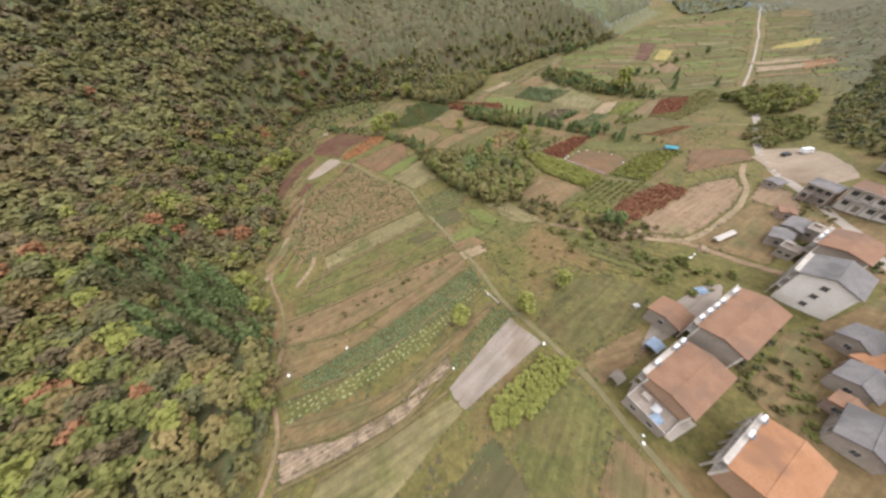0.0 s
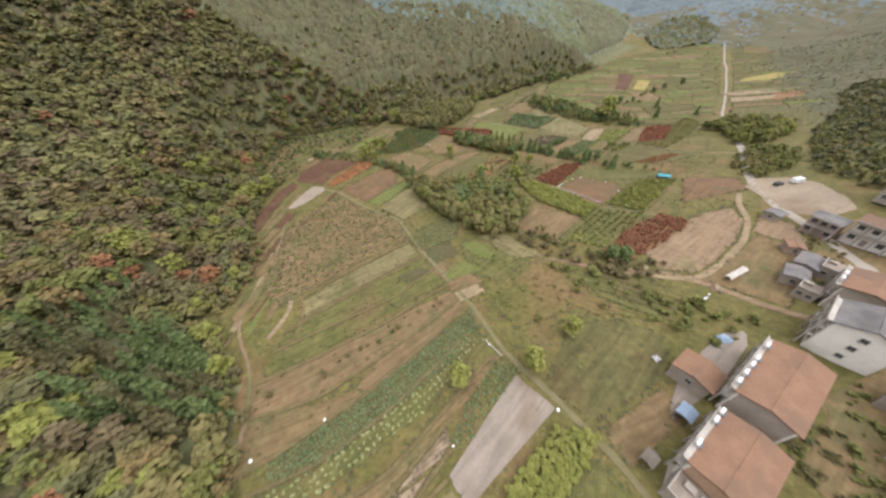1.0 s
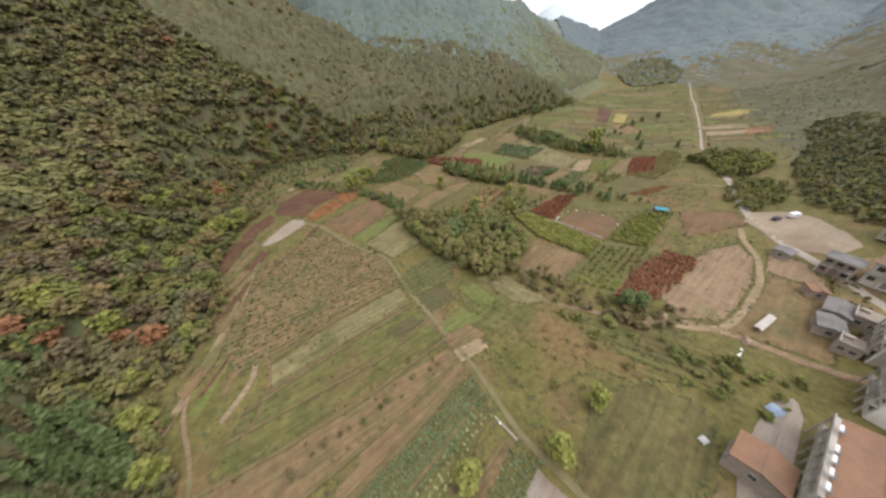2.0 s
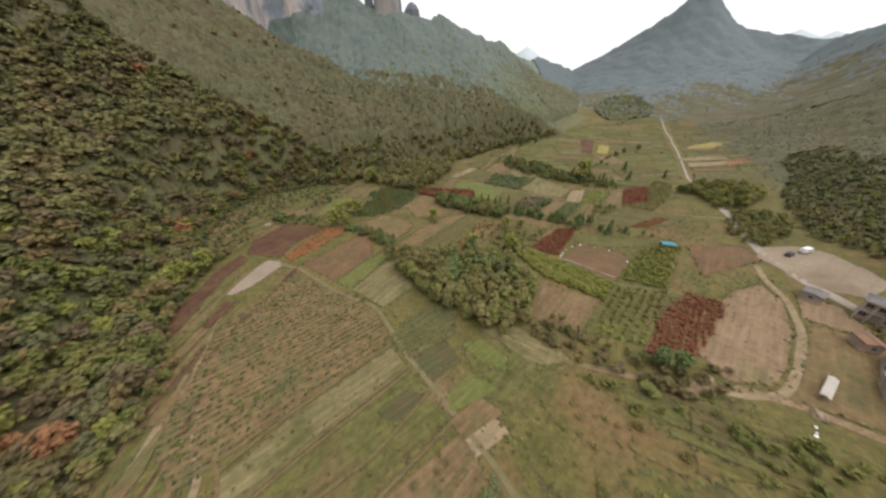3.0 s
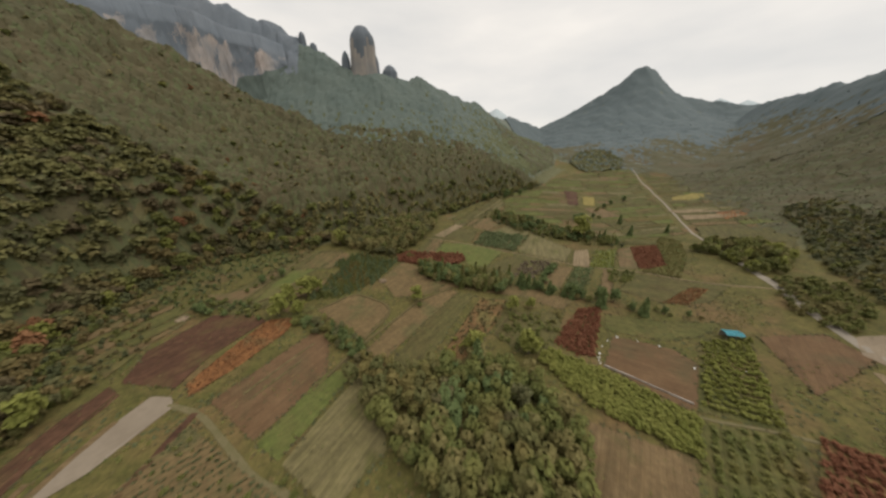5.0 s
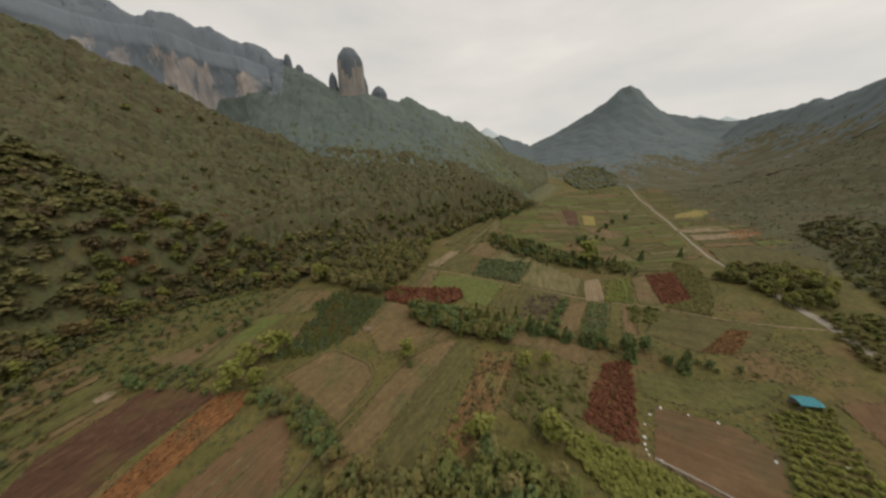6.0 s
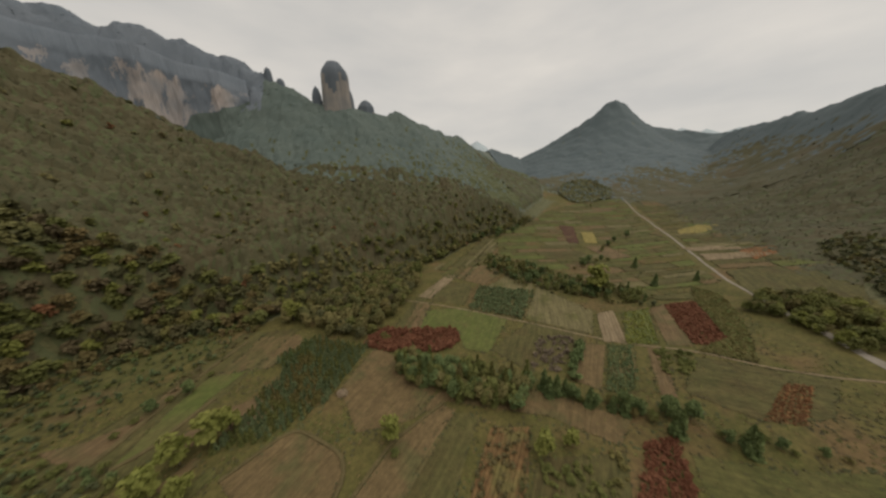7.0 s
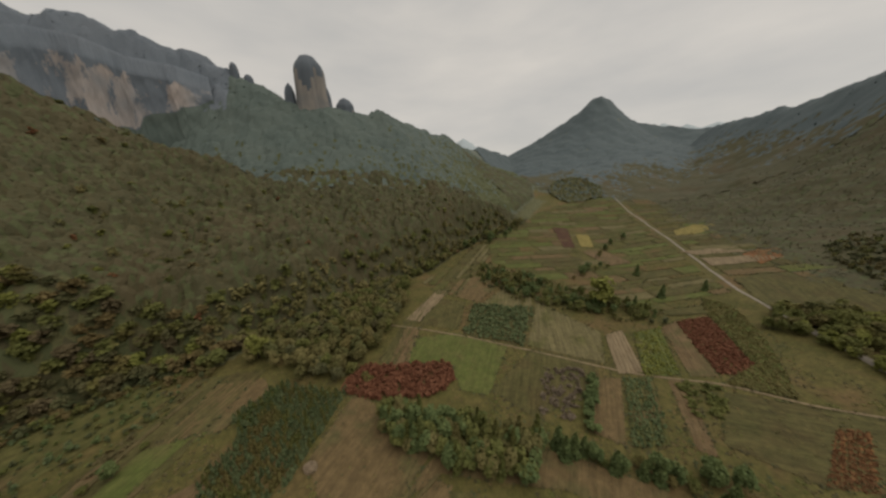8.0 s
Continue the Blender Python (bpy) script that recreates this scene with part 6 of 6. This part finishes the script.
def roof_slope(L, D, rise, over, sign, z):
    """One tiled slope: ribs of tiles running from ridge to eave, with a thick edge."""
    bm = bmesh.new()
    n = max(6, int(L / 0.55)) * 2
    half = D / 2 + over
    drop = rise * half / (D / 2)
    ridge_z, eave_z = z + rise, z + rise - drop
    rows = []
    for f in (0.0, 0.5, 1.0):
        row = []
        for k in range(n + 1):
            x = -L / 2 - over + (L + 2 * over) * k / n
            row.append(bm.verts.new((x, sign * half * f, ridge_z + (eave_z - ridge_z) * f + 0.16 + (0.07 if k % 2 else 0.0) + 0.03 * math.sin(x * 0.9 + f * 2))))
        rows.append(row)
    low = [bm.verts.new((v.co.x, v.co.y, v.co.z - 0.2)) for v in rows[2]]
    for a, b in zip(rows + [], rows[1:] + [low]):
        for k in range(n):
            bm.faces.new((a[k], a[k + 1], b[k + 1], b[k]))
    for k in (0, n):
        ends = [bm.verts.new((rw[k].co.x, rw[k].co.y, rw[k].co.z - 0.25)) for rw in rows]
        for j in range(2):
            bm.faces.new((rows[j][k], rows[j + 1][k], ends[j + 1], ends[j]))
    bmesh.ops.recalc_face_normals(bm, faces=bm.faces)
    return bm


def window(parent, x, y, z, w, h, side, frame_mat):
    """A window on the wall that faces side: '-x', '+y', '-y' or '+x'."""
    s = -1 if side[0] == "-" else 1
    if side[1] == "x":
        fr = part("window", boxes(((x + s * 0.05, y, z + h / 2 + 0.06), (0.16, w + 0.24, 0.12)), ((x + s * 0.05, y, z - h / 2 - 0.06), (0.22, w + 0.3, 0.12)), ((x + s * 0.05, y - w / 2 - 0.06, z), (0.16, 0.12, h)), ((x + s * 0.05, y + w / 2 + 0.06, z), (0.16, 0.12, h)), ((x + s * 0.05, y, z), (0.1, 0.06, h))), frame_mat, parent)
        part("pane", boxes(((x + s * 0.02, y, z), (0.06, w, h))), M["glass"], fr, "dark window glass")
    else:
        fr = part("window", boxes(((x, y + s * 0.05, z + h / 2 + 0.06), (w + 0.24, 0.16, 0.12)), ((x, y + s * 0.05, z - h / 2 - 0.06), (w + 0.3, 0.22, 0.12)), ((x - w / 2 - 0.06, y + s * 0.05, z), (0.12, 0.16, h)), ((x + w / 2 + 0.06, y + s * 0.05, z), (0.12, 0.16, h)), ((x, y + s * 0.05, z), (0.06, 0.1, h))), frame_mat, parent)
        part("pane", boxes(((x, y + s * 0.02, z), (w, 0.06, h))), M["glass"], fr, "dark window glass")


def house(label, cx, cy, angle, L, D, wall, rise, wall_mat, roof_mat, storeys=2, bays=3, balcony=False, gable_windows=1, over=0.5, sink=0.0, gable_mat=None):
    top = tagged(new("house"), label, "house", group="village houses")
    top.matrix_basis = pose(cx, cy, ground(cx, cy) - sink, 0, 0, angle)
    t = 0.3
    for s in (-1, 1):
        part("wall", boxes(((0, s * (D / 2 - t / 2), wall / 2 - 0.4), (L, t, wall + 0.8))), wall_mat, top)
        ends = [(-D / 2 + t, -0.8), (D / 2 - t, -0.8), (D / 2 - t, wall), (0, wall + rise * (1 - 2 * t / D)), (-D / 2 + t, wall)]
        part("gable_wall", poly_prism(ends, "x", s * (L / 2 - t), s * L / 2), gable_mat or wall_mat, top)
        part("roof_slope", roof_slope(L, D, rise, over, s, wall), roof_mat, top)
    part("ridge_cap", boxes(((0, 0, wall + rise + 0.17), (L + 2 * over, 0.3, 0.12))), roof_mat, top)
    sh = wall / storeys
    for k in range(storeys):
        for b in range(bays):
            x = -L / 2 + (b + 0.5) * L / bays
            for side, yy in (("+y", D / 2), ("-y", -D / 2)):
                if k == 0 and b == bays // 2:
                    s = 1 if side == "+y" else -1
                    d = part("door", boxes(((x, yy + s * 0.03, 1.05), (1.3, 0.1, 2.1))), M["plank"], top, "weathered plank door")
                    part("handle", boxes(((x + 0.45, yy + s * 0.1, 1.0), (0.12, 0.05, 0.05))), M["trim"], d)
                else:
                    window(top, x, yy, k * sh + sh * 0.55, 1.3, min(1.3, sh * 0.45), side, M["trim"])
        for g in range(gable_windows):
            y = (g - (gable_windows - 1) / 2) * D / max(2, gable_windows + 0.4)
            for side, xx in (("-x", -L / 2), ("+x", L / 2)):
                window(top, xx, y, k * sh + sh * 0.55, 1.0, min(1.1, sh * 0.4), side, M["trim"])
    if balcony:
        for k in range(1, storeys):
            bal = part("balcony", boxes(((0, D / 2 + 0.7, k * sh), (L, 1.4, 0.16)), ((0, D / 2 + 1.36, k * sh + 0.95), (L, 0.1, 0.1))), M["trim"], top, "pale concrete balcony")
            m = max(6, int(L / 0.9))
            for j in range(m + 1):
                part("baluster", boxes(((-L / 2 + 0.05 + j * (L - 0.1) / m, D / 2 + 1.36, k * sh + 0.5), (0.12, 0.1, 0.86))), M["trim"], bal)
        for j in range(bays + 1):
            part("column", boxes(((-L / 2 + 0.15 + j * (L - 0.3) / bays, D / 2 + 1.25, (wall - 0.3) / 2 - 0.3), (0.28, 0.28, wall + 0.3))), M["trim"], top)
        part("parapet", boxes(((0, D / 2 + 0.75, wall - 0.1), (L + 0.2, 1.5, 0.2)), ((0, D / 2 + 1.45, wall + 0.25), (L + 0.2, 0.14, 0.6))), M["trim"], top, "pale parapet along the terrace")
    return top


house("two-storey house under a broad brick-red roof", 47.4, 22.2, 31, 14.2, 8.4, 6.0, 0.9, M["white_wall"], M["tile_red"], 2, 4, True, 0, gable_mat=M["tan_wall"])
house("long two-storey house with a brick-red roof", 65.0, 34.0, 31, 19.6, 8.4, 6.8, 1.0, M["white_wall"], M["tile_red"], 2, 6, True, 0, gable_mat=M["grey_wall"])
house("small cement outbuilding with a red roof", 54.0, 38.8, 31, 6.2, 7.0, 4.0, 0.8, M["grey_wall"], M["tile_red"], 1, 2, False, 1, gable_mat=M["grey_wall"])
house("tall white three-storey house with a grey roof", 91.0, 44.0, 33, 10.5, 9.6, 8.8, 1.8, M["white_wall"], M["tile_grey"], 3, 3, True, 1)
house("house with a wide brick-red roof and cement gable", 106.0, 55.0, 30, 12.0, 9.0, 6.8, 1.0, M["white_wall"], M["tile_red"], 2, 4, True, 0, gable_mat=M["grey_wall"])
house("house with a bright orange-red tiled roof", 51.4, 7.6, 31, 13.0, 7.6, 5.6, 1.0, M["white_wall"], M["tile_orange"], 2, 4, True, 0, gable_mat=M["tan_wall"])
house("low old house with a slate-grey roof", 70.0, 12.4, 33, 7.6, 6.2, 3.6, 1.3, M["grey_wall"], M["tile_grey"], 1, 3)
house("low old house with a slate-grey roof", 78.4, 21.6, 24, 6.4, 5.4, 3.6, 1.2, M["grey_wall"], M["tile_grey"], 1, 2)
house("low grey-roofed house beside an orange shed", 87.2, 30.2, 18, 6.2, 5.2, 3.6, 1.1, M["grey_wall"], M["tile_grey"], 1, 2)
house("small shed with an orange tiled roof", 84.6, 25.6, 8, 6.0, 2.6, 3.0, 0.5, M["brick_wall"], M["tile_orange"], 1, 2)
house("small lean-to with a reddish roof", 72.2, 17.6, 25, 3.2, 3.0, 3.0, 0.5, M["brick_wall"], M["tile_red"], 1, 1)
house("pale three-storey house with balconies", 94.0, 22.0, 100, 11.0, 9.0, 9.4, 1.4, M["white_wall"], M["tile_grey"], 3, 3, True, 2)
house("pale three-storey house with balconies", 86.0, 5.0, 100, 13.0, 9.0, 9.4, 1.4, M["white_wall"], M["tile_red"], 3, 3, True, 2)
house("three-storey block with rows of square windows", 166.0, 92.0, 105, 16.0, 9.0, 9.0, 1.6, M["grey_wall"], M["tile_red"], 3, 5, False, 2)
house("house with a white front and red roof", 137.0, 77.0, 112, 12.0, 8.6, 7.0, 1.4, M["white_wall"], M["tile_red"], 2, 4, True, 2, gable_mat=M["brick_wall"])
house("unfinished brick house with dark openings", 130.0, 86.0, 112, 7.0, 6.4, 6.0, 0.8, M["brick_wall"], M["tile_grey"], 2, 3, True, 1)
house("low grey shed with a sheet roof", 101.0, 65.5, 40, 6.4, 4.4, 2.8, 0.5, M["grey_wall"], M["tile_grey"], 1, 2)
house("low grey shed with a sheet roof", 109.0, 70.0, 30, 8.0, 4.4, 3.0, 0.5, M["grey_wall"], M["tile_grey"], 1, 2)
house("small brick shed beside the plot", 113.0, 78.0, 60, 4.4, 3.6, 2.8, 0.5, M["brick_wall"], M["tile_red"], 1, 1)
house("low grey house behind the white-fronted one", 149.0, 74.0, 20, 9.0, 6.4, 4.0, 1.2, M["grey_wall"], M["tile_grey"], 1, 3)
house("flat stone hut beside the parking ground", 125.0, 97.0, 20, 5.0, 4.2, 2.4, 0.4, M["grey_wall"], M["tile_grey"], 1, 1)

def flat_annex(label, x, y, angle, L, D, h):
    """A flat-roofed annex: walls, slab, a low parapet on each side and a stair hatch."""
    top = tagged(new("flat_annex"), label, "annex")
    top.matrix_basis = pose(x, y, ground(x, y), 0, 0, angle)
    part("body", boxes(((0, 0, h / 2 - 0.4), (L, D, h + 0.8))), M["grey_wall"], top)
    part("roof_slab", boxes(((0, 0, h + 0.07), (L + 0.4, D + 0.4, 0.14))), M["mud"], top, "worn grey cement roof")
    for sx, sy, w, d in ((0, 1, L + 0.4, 0.16), (0, -1, L + 0.4, 0.16), (-1, 0, 0.16, D + 0.08)):
        part("parapet", boxes(((sx * (L / 2 + 0.12), sy * (D / 2 + 0.12), h + 0.42), (w, d, 0.56))), M["trim"], top)
    part("stair_hatch", boxes(((L * 0.2, D * 0.25, h + 0.5), (1.2, 1.6, 0.7))), M["grey_wall"], top)
    window(top, -L / 2, -D * 0.2, h * 0.55, 1.0, 1.0, "-x", M["trim"])
    window(top, -L / 2, D * 0.25, h * 0.55, 1.0, 1.0, "-x", M["trim"])
    return top


flat_annex("flat-roofed cement annex with a low parapet", 38.9, 17.3, 31, 4.4, 7.6, 2.9)
flat_annex("low flat cement annex behind the white house", 98.5, 59.5, 30, 5.0, 4.0, 3.0)
flat_annex("flat cement roof before the upper houses", 112.0, 66.0, 30, 6.0, 5.0, 3.2)


# concrete yards round the houses
field("house_yard", "worn cement yard below the red-roofed house", [(35, 20), (40, 24), (47, 15), (41, 12)], 31, 3.0, 0.02, M["grey_wall"], lift=0.14)
field("house_yard", "cement yard before the long house", [(44, 29), (52, 34), (58, 36), (72, 45), (76, 50), (70, 50), (56, 42), (47, 35)], 31, 3.0, 0.02, M["mud"], lift=0.1)
field("house_yard", "worn earth yard among the houses", [(60, 22), (78, 34), (100, 40), (108, 44), (106, 20), (96, 0), (60, -8), (40, -6), (44, 2), (62, 12)], 31, 3.0, 0.05, M["stubble"], lift=0.05)
field("house_yard", "bare ground among the upper houses", [(98, 60), (118, 74), (134, 92), (160, 88), (160, 70), (120, 48), (106, 46)], 31, 3.0, 0.05, M["stubble"], lift=0.05)


def water_heater(x, y, z, angle):
    top = tagged(new("water_heater"), "white solar water heater on a terrace edge", "water heater", group="roof water heaters")
    top.matrix_basis = pose(x, y, z, 0, 0, angle)
    bm = bmesh.new()
    bmesh.ops.create_cone(bm, cap_ends=True, segments=10, radius1=0.27, radius2=0.27, depth=1.5, matrix=pose(0, 0, 0.75, 0, 90, 0))
    part("tank", bm, M["white"], top, "white enamel tank")
    part("collector", boxes(((0, -0.42, 0.35), (1.2, 0.6, 0.06))), M["panel"], top)
    for sx in (-0.6, 0.6):
        part("stand", boxes(((sx, 0.0, 0.28), (0.06, 0.06, 0.56))), M["trim"], top)


def along(cx, cy, angle, u, v):
    a = radians(angle)
    return cx + u * math.cos(a) - v * math.sin(a), cy + u * math.sin(a) + v * math.cos(a)


for cx, cy, ang, v, z, us in ((47.4, 22.2, 31, 5.2, 6.4, (-3.5, 3.2, 5.8)), (65.0, 34.0, 30.5, 5.2, 7.4, (-8.6, -5.4, -2.4, 0.2, 5.6)), (51.4, 7.6, 31, 4.9, 6.2, (0.5, 5.0)), (106.0, 55.0, 30, 5.6, 7.2, (-4.0, -1.0))):
    for u in us:
        px, py = along(cx, cy, ang, u, v)
        water_heater(px, py, ground(cx, cy) + z, ang)


def tarp(label, x, y, angle, w, d, mat, seed, h=0.9, base=0.12):
    """A sheet thrown over a low pile, sagging between its corners."""
    r = random.Random(seed)
    bm = bmesh.new()
    n = 8
    g = [[bm.verts.new((-w / 2 + w * i / n, -d / 2 + d * j / n, h * math.sin(math.pi * (0.12 + 0.76 * i / n)) * math.sin(math.pi * (0.12 + 0.76 * j / n)) + r.uniform(-0.05, 0.08))) for i in range(n + 1)] for j in range(n + 1)]
    for j in range(n):
        for i in range(n):
            bm.faces.new((g[j][i], g[j][i + 1], g[j + 1][i + 1], g[j + 1][i]))
    me = bpy.data.meshes.new("tarpaulin")
    bmesh.ops.solidify(bm, geom=bm.faces[:], thickness=0.05)
    bm.to_mesh(me)
    bm.free()
    me.materials.append(mat)
    ob = tagged(new("tarpaulin", me), label, "tarpaulin")
    ob.matrix_basis = pose(x, y, ground(x, y) + base, 0, 0, angle)


tarp("blue tarpaulin over a pile on the flat annex roof", 38.6, 15.4, 20, 2.2, 1.8, M["tarp"], 1, 0.6, 3.06)
tarp("white sheet over a pile on the flat annex roof", 39.6, 17.2, 30, 2.0, 1.5, M["white"], 2, 0.5, 3.06)
tarp("small blue tarpaulin on the ground by the field", 69.0, 48.0, 15, 3.0, 2.4, M["tarp"], 3, 0.6)
tarp("pale rubbish heap under a sheet", 50.0, 44.0, 15, 1.8, 1.4, M["white"], 4, 0.8)


def shelter(name, label, x, y, angle, L, D, h, roof, post=0.1):
    """An open shelter: corrugated sheet on posts."""
    top = tagged(new(name), label, "shelter")
    top.matrix_basis = pose(x, y, ground(x, y), 0, 0, angle)
    bm = bmesh.new()
    n = 24
    rows = [[bm.verts.new((-L / 2 + L * k / n, yy, h + zz + (0.06 if k % 2 else 0))) for k in range(n + 1)] for yy, zz in ((-D / 2, -0.25), (0, 0.25), (D / 2, -0.1))]
    for a, b in zip(rows, rows[1:]):
        for k in range(n):
            bm.faces.new((a[k], a[k + 1], b[k + 1], b[k]))
    bmesh.ops.solidify(bm, geom=bm.faces[:], thickness=0.04)
    part("roof_sheet", bm, roof, top)
    for sx in (-1, 1):
        for sy in (-1, 1):
            part("post", boxes(((sx * (L / 2 - 0.2), sy * (D / 2 - 0.2), h / 2 - 0.25), (post, post, h))), M["plank"], top)
    part("back_wall", boxes(((0, D / 2 - 0.3, h / 2 - 0.3), (L - 0.5, 0.08, h - 0.4))), M["plank"], top)
    return top


shelter("field_shed", "small shed with a turquoise sheet roof by the nursery", 112.6, 140.4, -20, 6.0, 3.6, 2.4, M["teal"])
shelter("lean_to", "blue and white sheet roof shelter beside the house", 47.2, 31.2, 31, 3.6, 3.0, 2.4, M["tarp"])
shelter("long_shelter", "long low pale shelter in the rough green", 89.0, 69.2, 24, 9.5, 1.8, 1.5, M["white_wall"])
shelter("lean_to", "small grey sheet roof beside the yard", 35.8, 24.0, 31, 3.0, 2.4, 2.2, M["grey_wall"])


def vehicle(name, label, x, y, angle, L, W, H, mat, van):
    top = tagged(new(name), label, "vehicle")
    top.matrix_basis = pose(x, y, ground(x, y) + 0.15, 0, 0, angle)
    hood = 0.5 * H
    prof = [(-L / 2, 0.35), (L / 2, 0.35), (L / 2, hood), (L * 0.42, hood + 0.1), (L * (0.36 if van else 0.2), H), (-L * (0.48 if van else 0.32), H), (-L / 2, hood + 0.1)]
    bm = poly_prism(prof, "y", -W / 2, W / 2)
    bmesh.ops.bevel(bm, geom=bm.edges[:], offset=0.08, segments=1, affect='EDGES')
    body = part("body", bm, mat, top)
    part("windscreen", boxes(((L * (0.395 if van else 0.31), 0, H * 0.78), (0.12, W * 0.84, H * 0.28))), M["glass"], body)
    for s in (-1, 1):
        part("side_window", boxes(((-0.05 * L, s * (W / 2 + 0.005), H * 0.77), (L * 0.55, 0.03, H * 0.24))), M["glass"], body)
        for u in (-0.31, 0.31):
            wb = bmesh.new()
            bmesh.ops.create_cone(wb, cap_ends=True, segments=14, radius1=0.34, radius2=0.34, depth=0.24, matrix=pose(u * L, s * (W / 2 - 0.06), 0.34, 90, 0, 0))
            wheel = part("wheel", wb, M["dark"], top)
            rb = bmesh.new()
            bmesh.ops.create_cone(rb, cap_ends=True, segments=10, radius1=0.2, radius2=0.17, depth=0.28, matrix=pose(u * L, s * (W / 2 - 0.05), 0.34, 90, 0, 0))
            part("rim", rb, M["trim"], wheel)
        part("headlight", boxes(((L / 2 - 0.02, s * W * 0.36, hood * 0.85), (0.06, 0.3, 0.16))), M["white"], body)


vehicle("van", "white van parked on the pale gravel", 157.0, 121.0, 10, 5.2, 2.0, 2.2, M["white"], True)
vehicle("car", "dark car parked on the gravel", 149.0, 120.5, 15, 4.4, 1.8, 1.45, M["dark"], False)


def sack(x, y, size, seed):
    r = random.Random(seed)
    bm = bmesh.new()
    bmesh.ops.create_icosphere(bm, subdivisions=2, radius=size)
    for v in bm.verts:
        v.co = Vector((v.co.x * 1.3 + r.uniform(-0.05, 0.05), v.co.y + r.uniform(-0.05, 0.05), max(0, v.co.z * 0.8 + 0.3 * size)))
    me = bpy.data.meshes.new("sack")
    bm.to_mesh(me)
    bm.free()
    me.materials.append(M["white"])
    ob = tagged(new("sack", me), "white plastic sack lying at a field's edge", "sack", group="white sacks in the fields")
    ob.matrix_basis = pose(x, y, ground(x, y) + 0.08, 0, 0, r.uniform(0, 360))


for k, (x, y) in enumerate(((59.5, 141), (61, 143.5), (62.5, 145), (66, 148), (70, 150), (75, 151), (80, 147), (85, 143), (61, 139), (60, 142.2), (9.5, 51), (22.5, 33.6), (-48.5, 21.4), (-49.3, 20.2), (-32, 33.5), (-1.5, 27.6),
                           (86, 132), (-46, 26), (75, 61.5), (76.2, 62.5), (74, 61), (-82, 24), (96, 124), (99, 127), (36.5, 13.2), (35.9, 11.9))):
    sack(x, y, 0.22 + 0.07 * (k % 3), k)


def stone_block(label, x, y, size, mat, seed):
    r = random.Random(seed)
    bm = bmesh.new()
    bmesh.ops.create_icosphere(bm, subdivisions=2, radius=size)
    for v in bm.verts:
        k = 1 + r.uniform(-0.16, 0.16)
        v.co = Vector((v.co.x * 1.2 * k, v.co.y * k, max(-0.2, v.co.z * 0.7 * k)))
    me = bpy.data.meshes.new("boulder")
    bm.to_mesh(me)
    bm.free()
    me.materials.append(mat)
    ob = tagged(new("boulder", me), label, "boulder")
    ob.matrix_basis = pose(x, y, ground(x, y), 0, 0, r.uniform(0, 360))


stone_block("grey boulder beside the dirt track", 80.0, 64.5, 1.6, M["rubble"], 1)
stone_block("pale round tomb mound in the upper plot", -14.0, 213.0, 1.9, M["rubble"], 2)
stone_block("pale round tomb mound in the long field", -96.0, 194.0, 2.0, M["rubble"], 3)
stone_block("small stone heap by the ditch", 66.0, 76.0, 1.1, M["rubble"], 4)

# concrete channel and straw lines along the paths
ribbon("concrete_channel", "short pale concrete irrigation channel", [(8.5, 52.5), (11.5, 48.6), (12.4, 47.3)], 0.5, M["concrete"], lift=0.3, category="channel")
ribbon("straw_line", "line of pale straw on a brown field", [(-53, 150), (-43, 163), (-38, 169)], 0.4, M["pale"], lift=0.25, category="straw")
ribbon("straw_line", "line of pale straw on a brown field", [(-50, 148), (-40, 161)], 0.35, M["pale"], lift=0.25, category="straw")
ribbon("plot_wall", "low white boundary of the bare plot", [(60, 140), (66, 132), (73, 122)], 0.35, M["trim"], lift=0.5, category="wall")
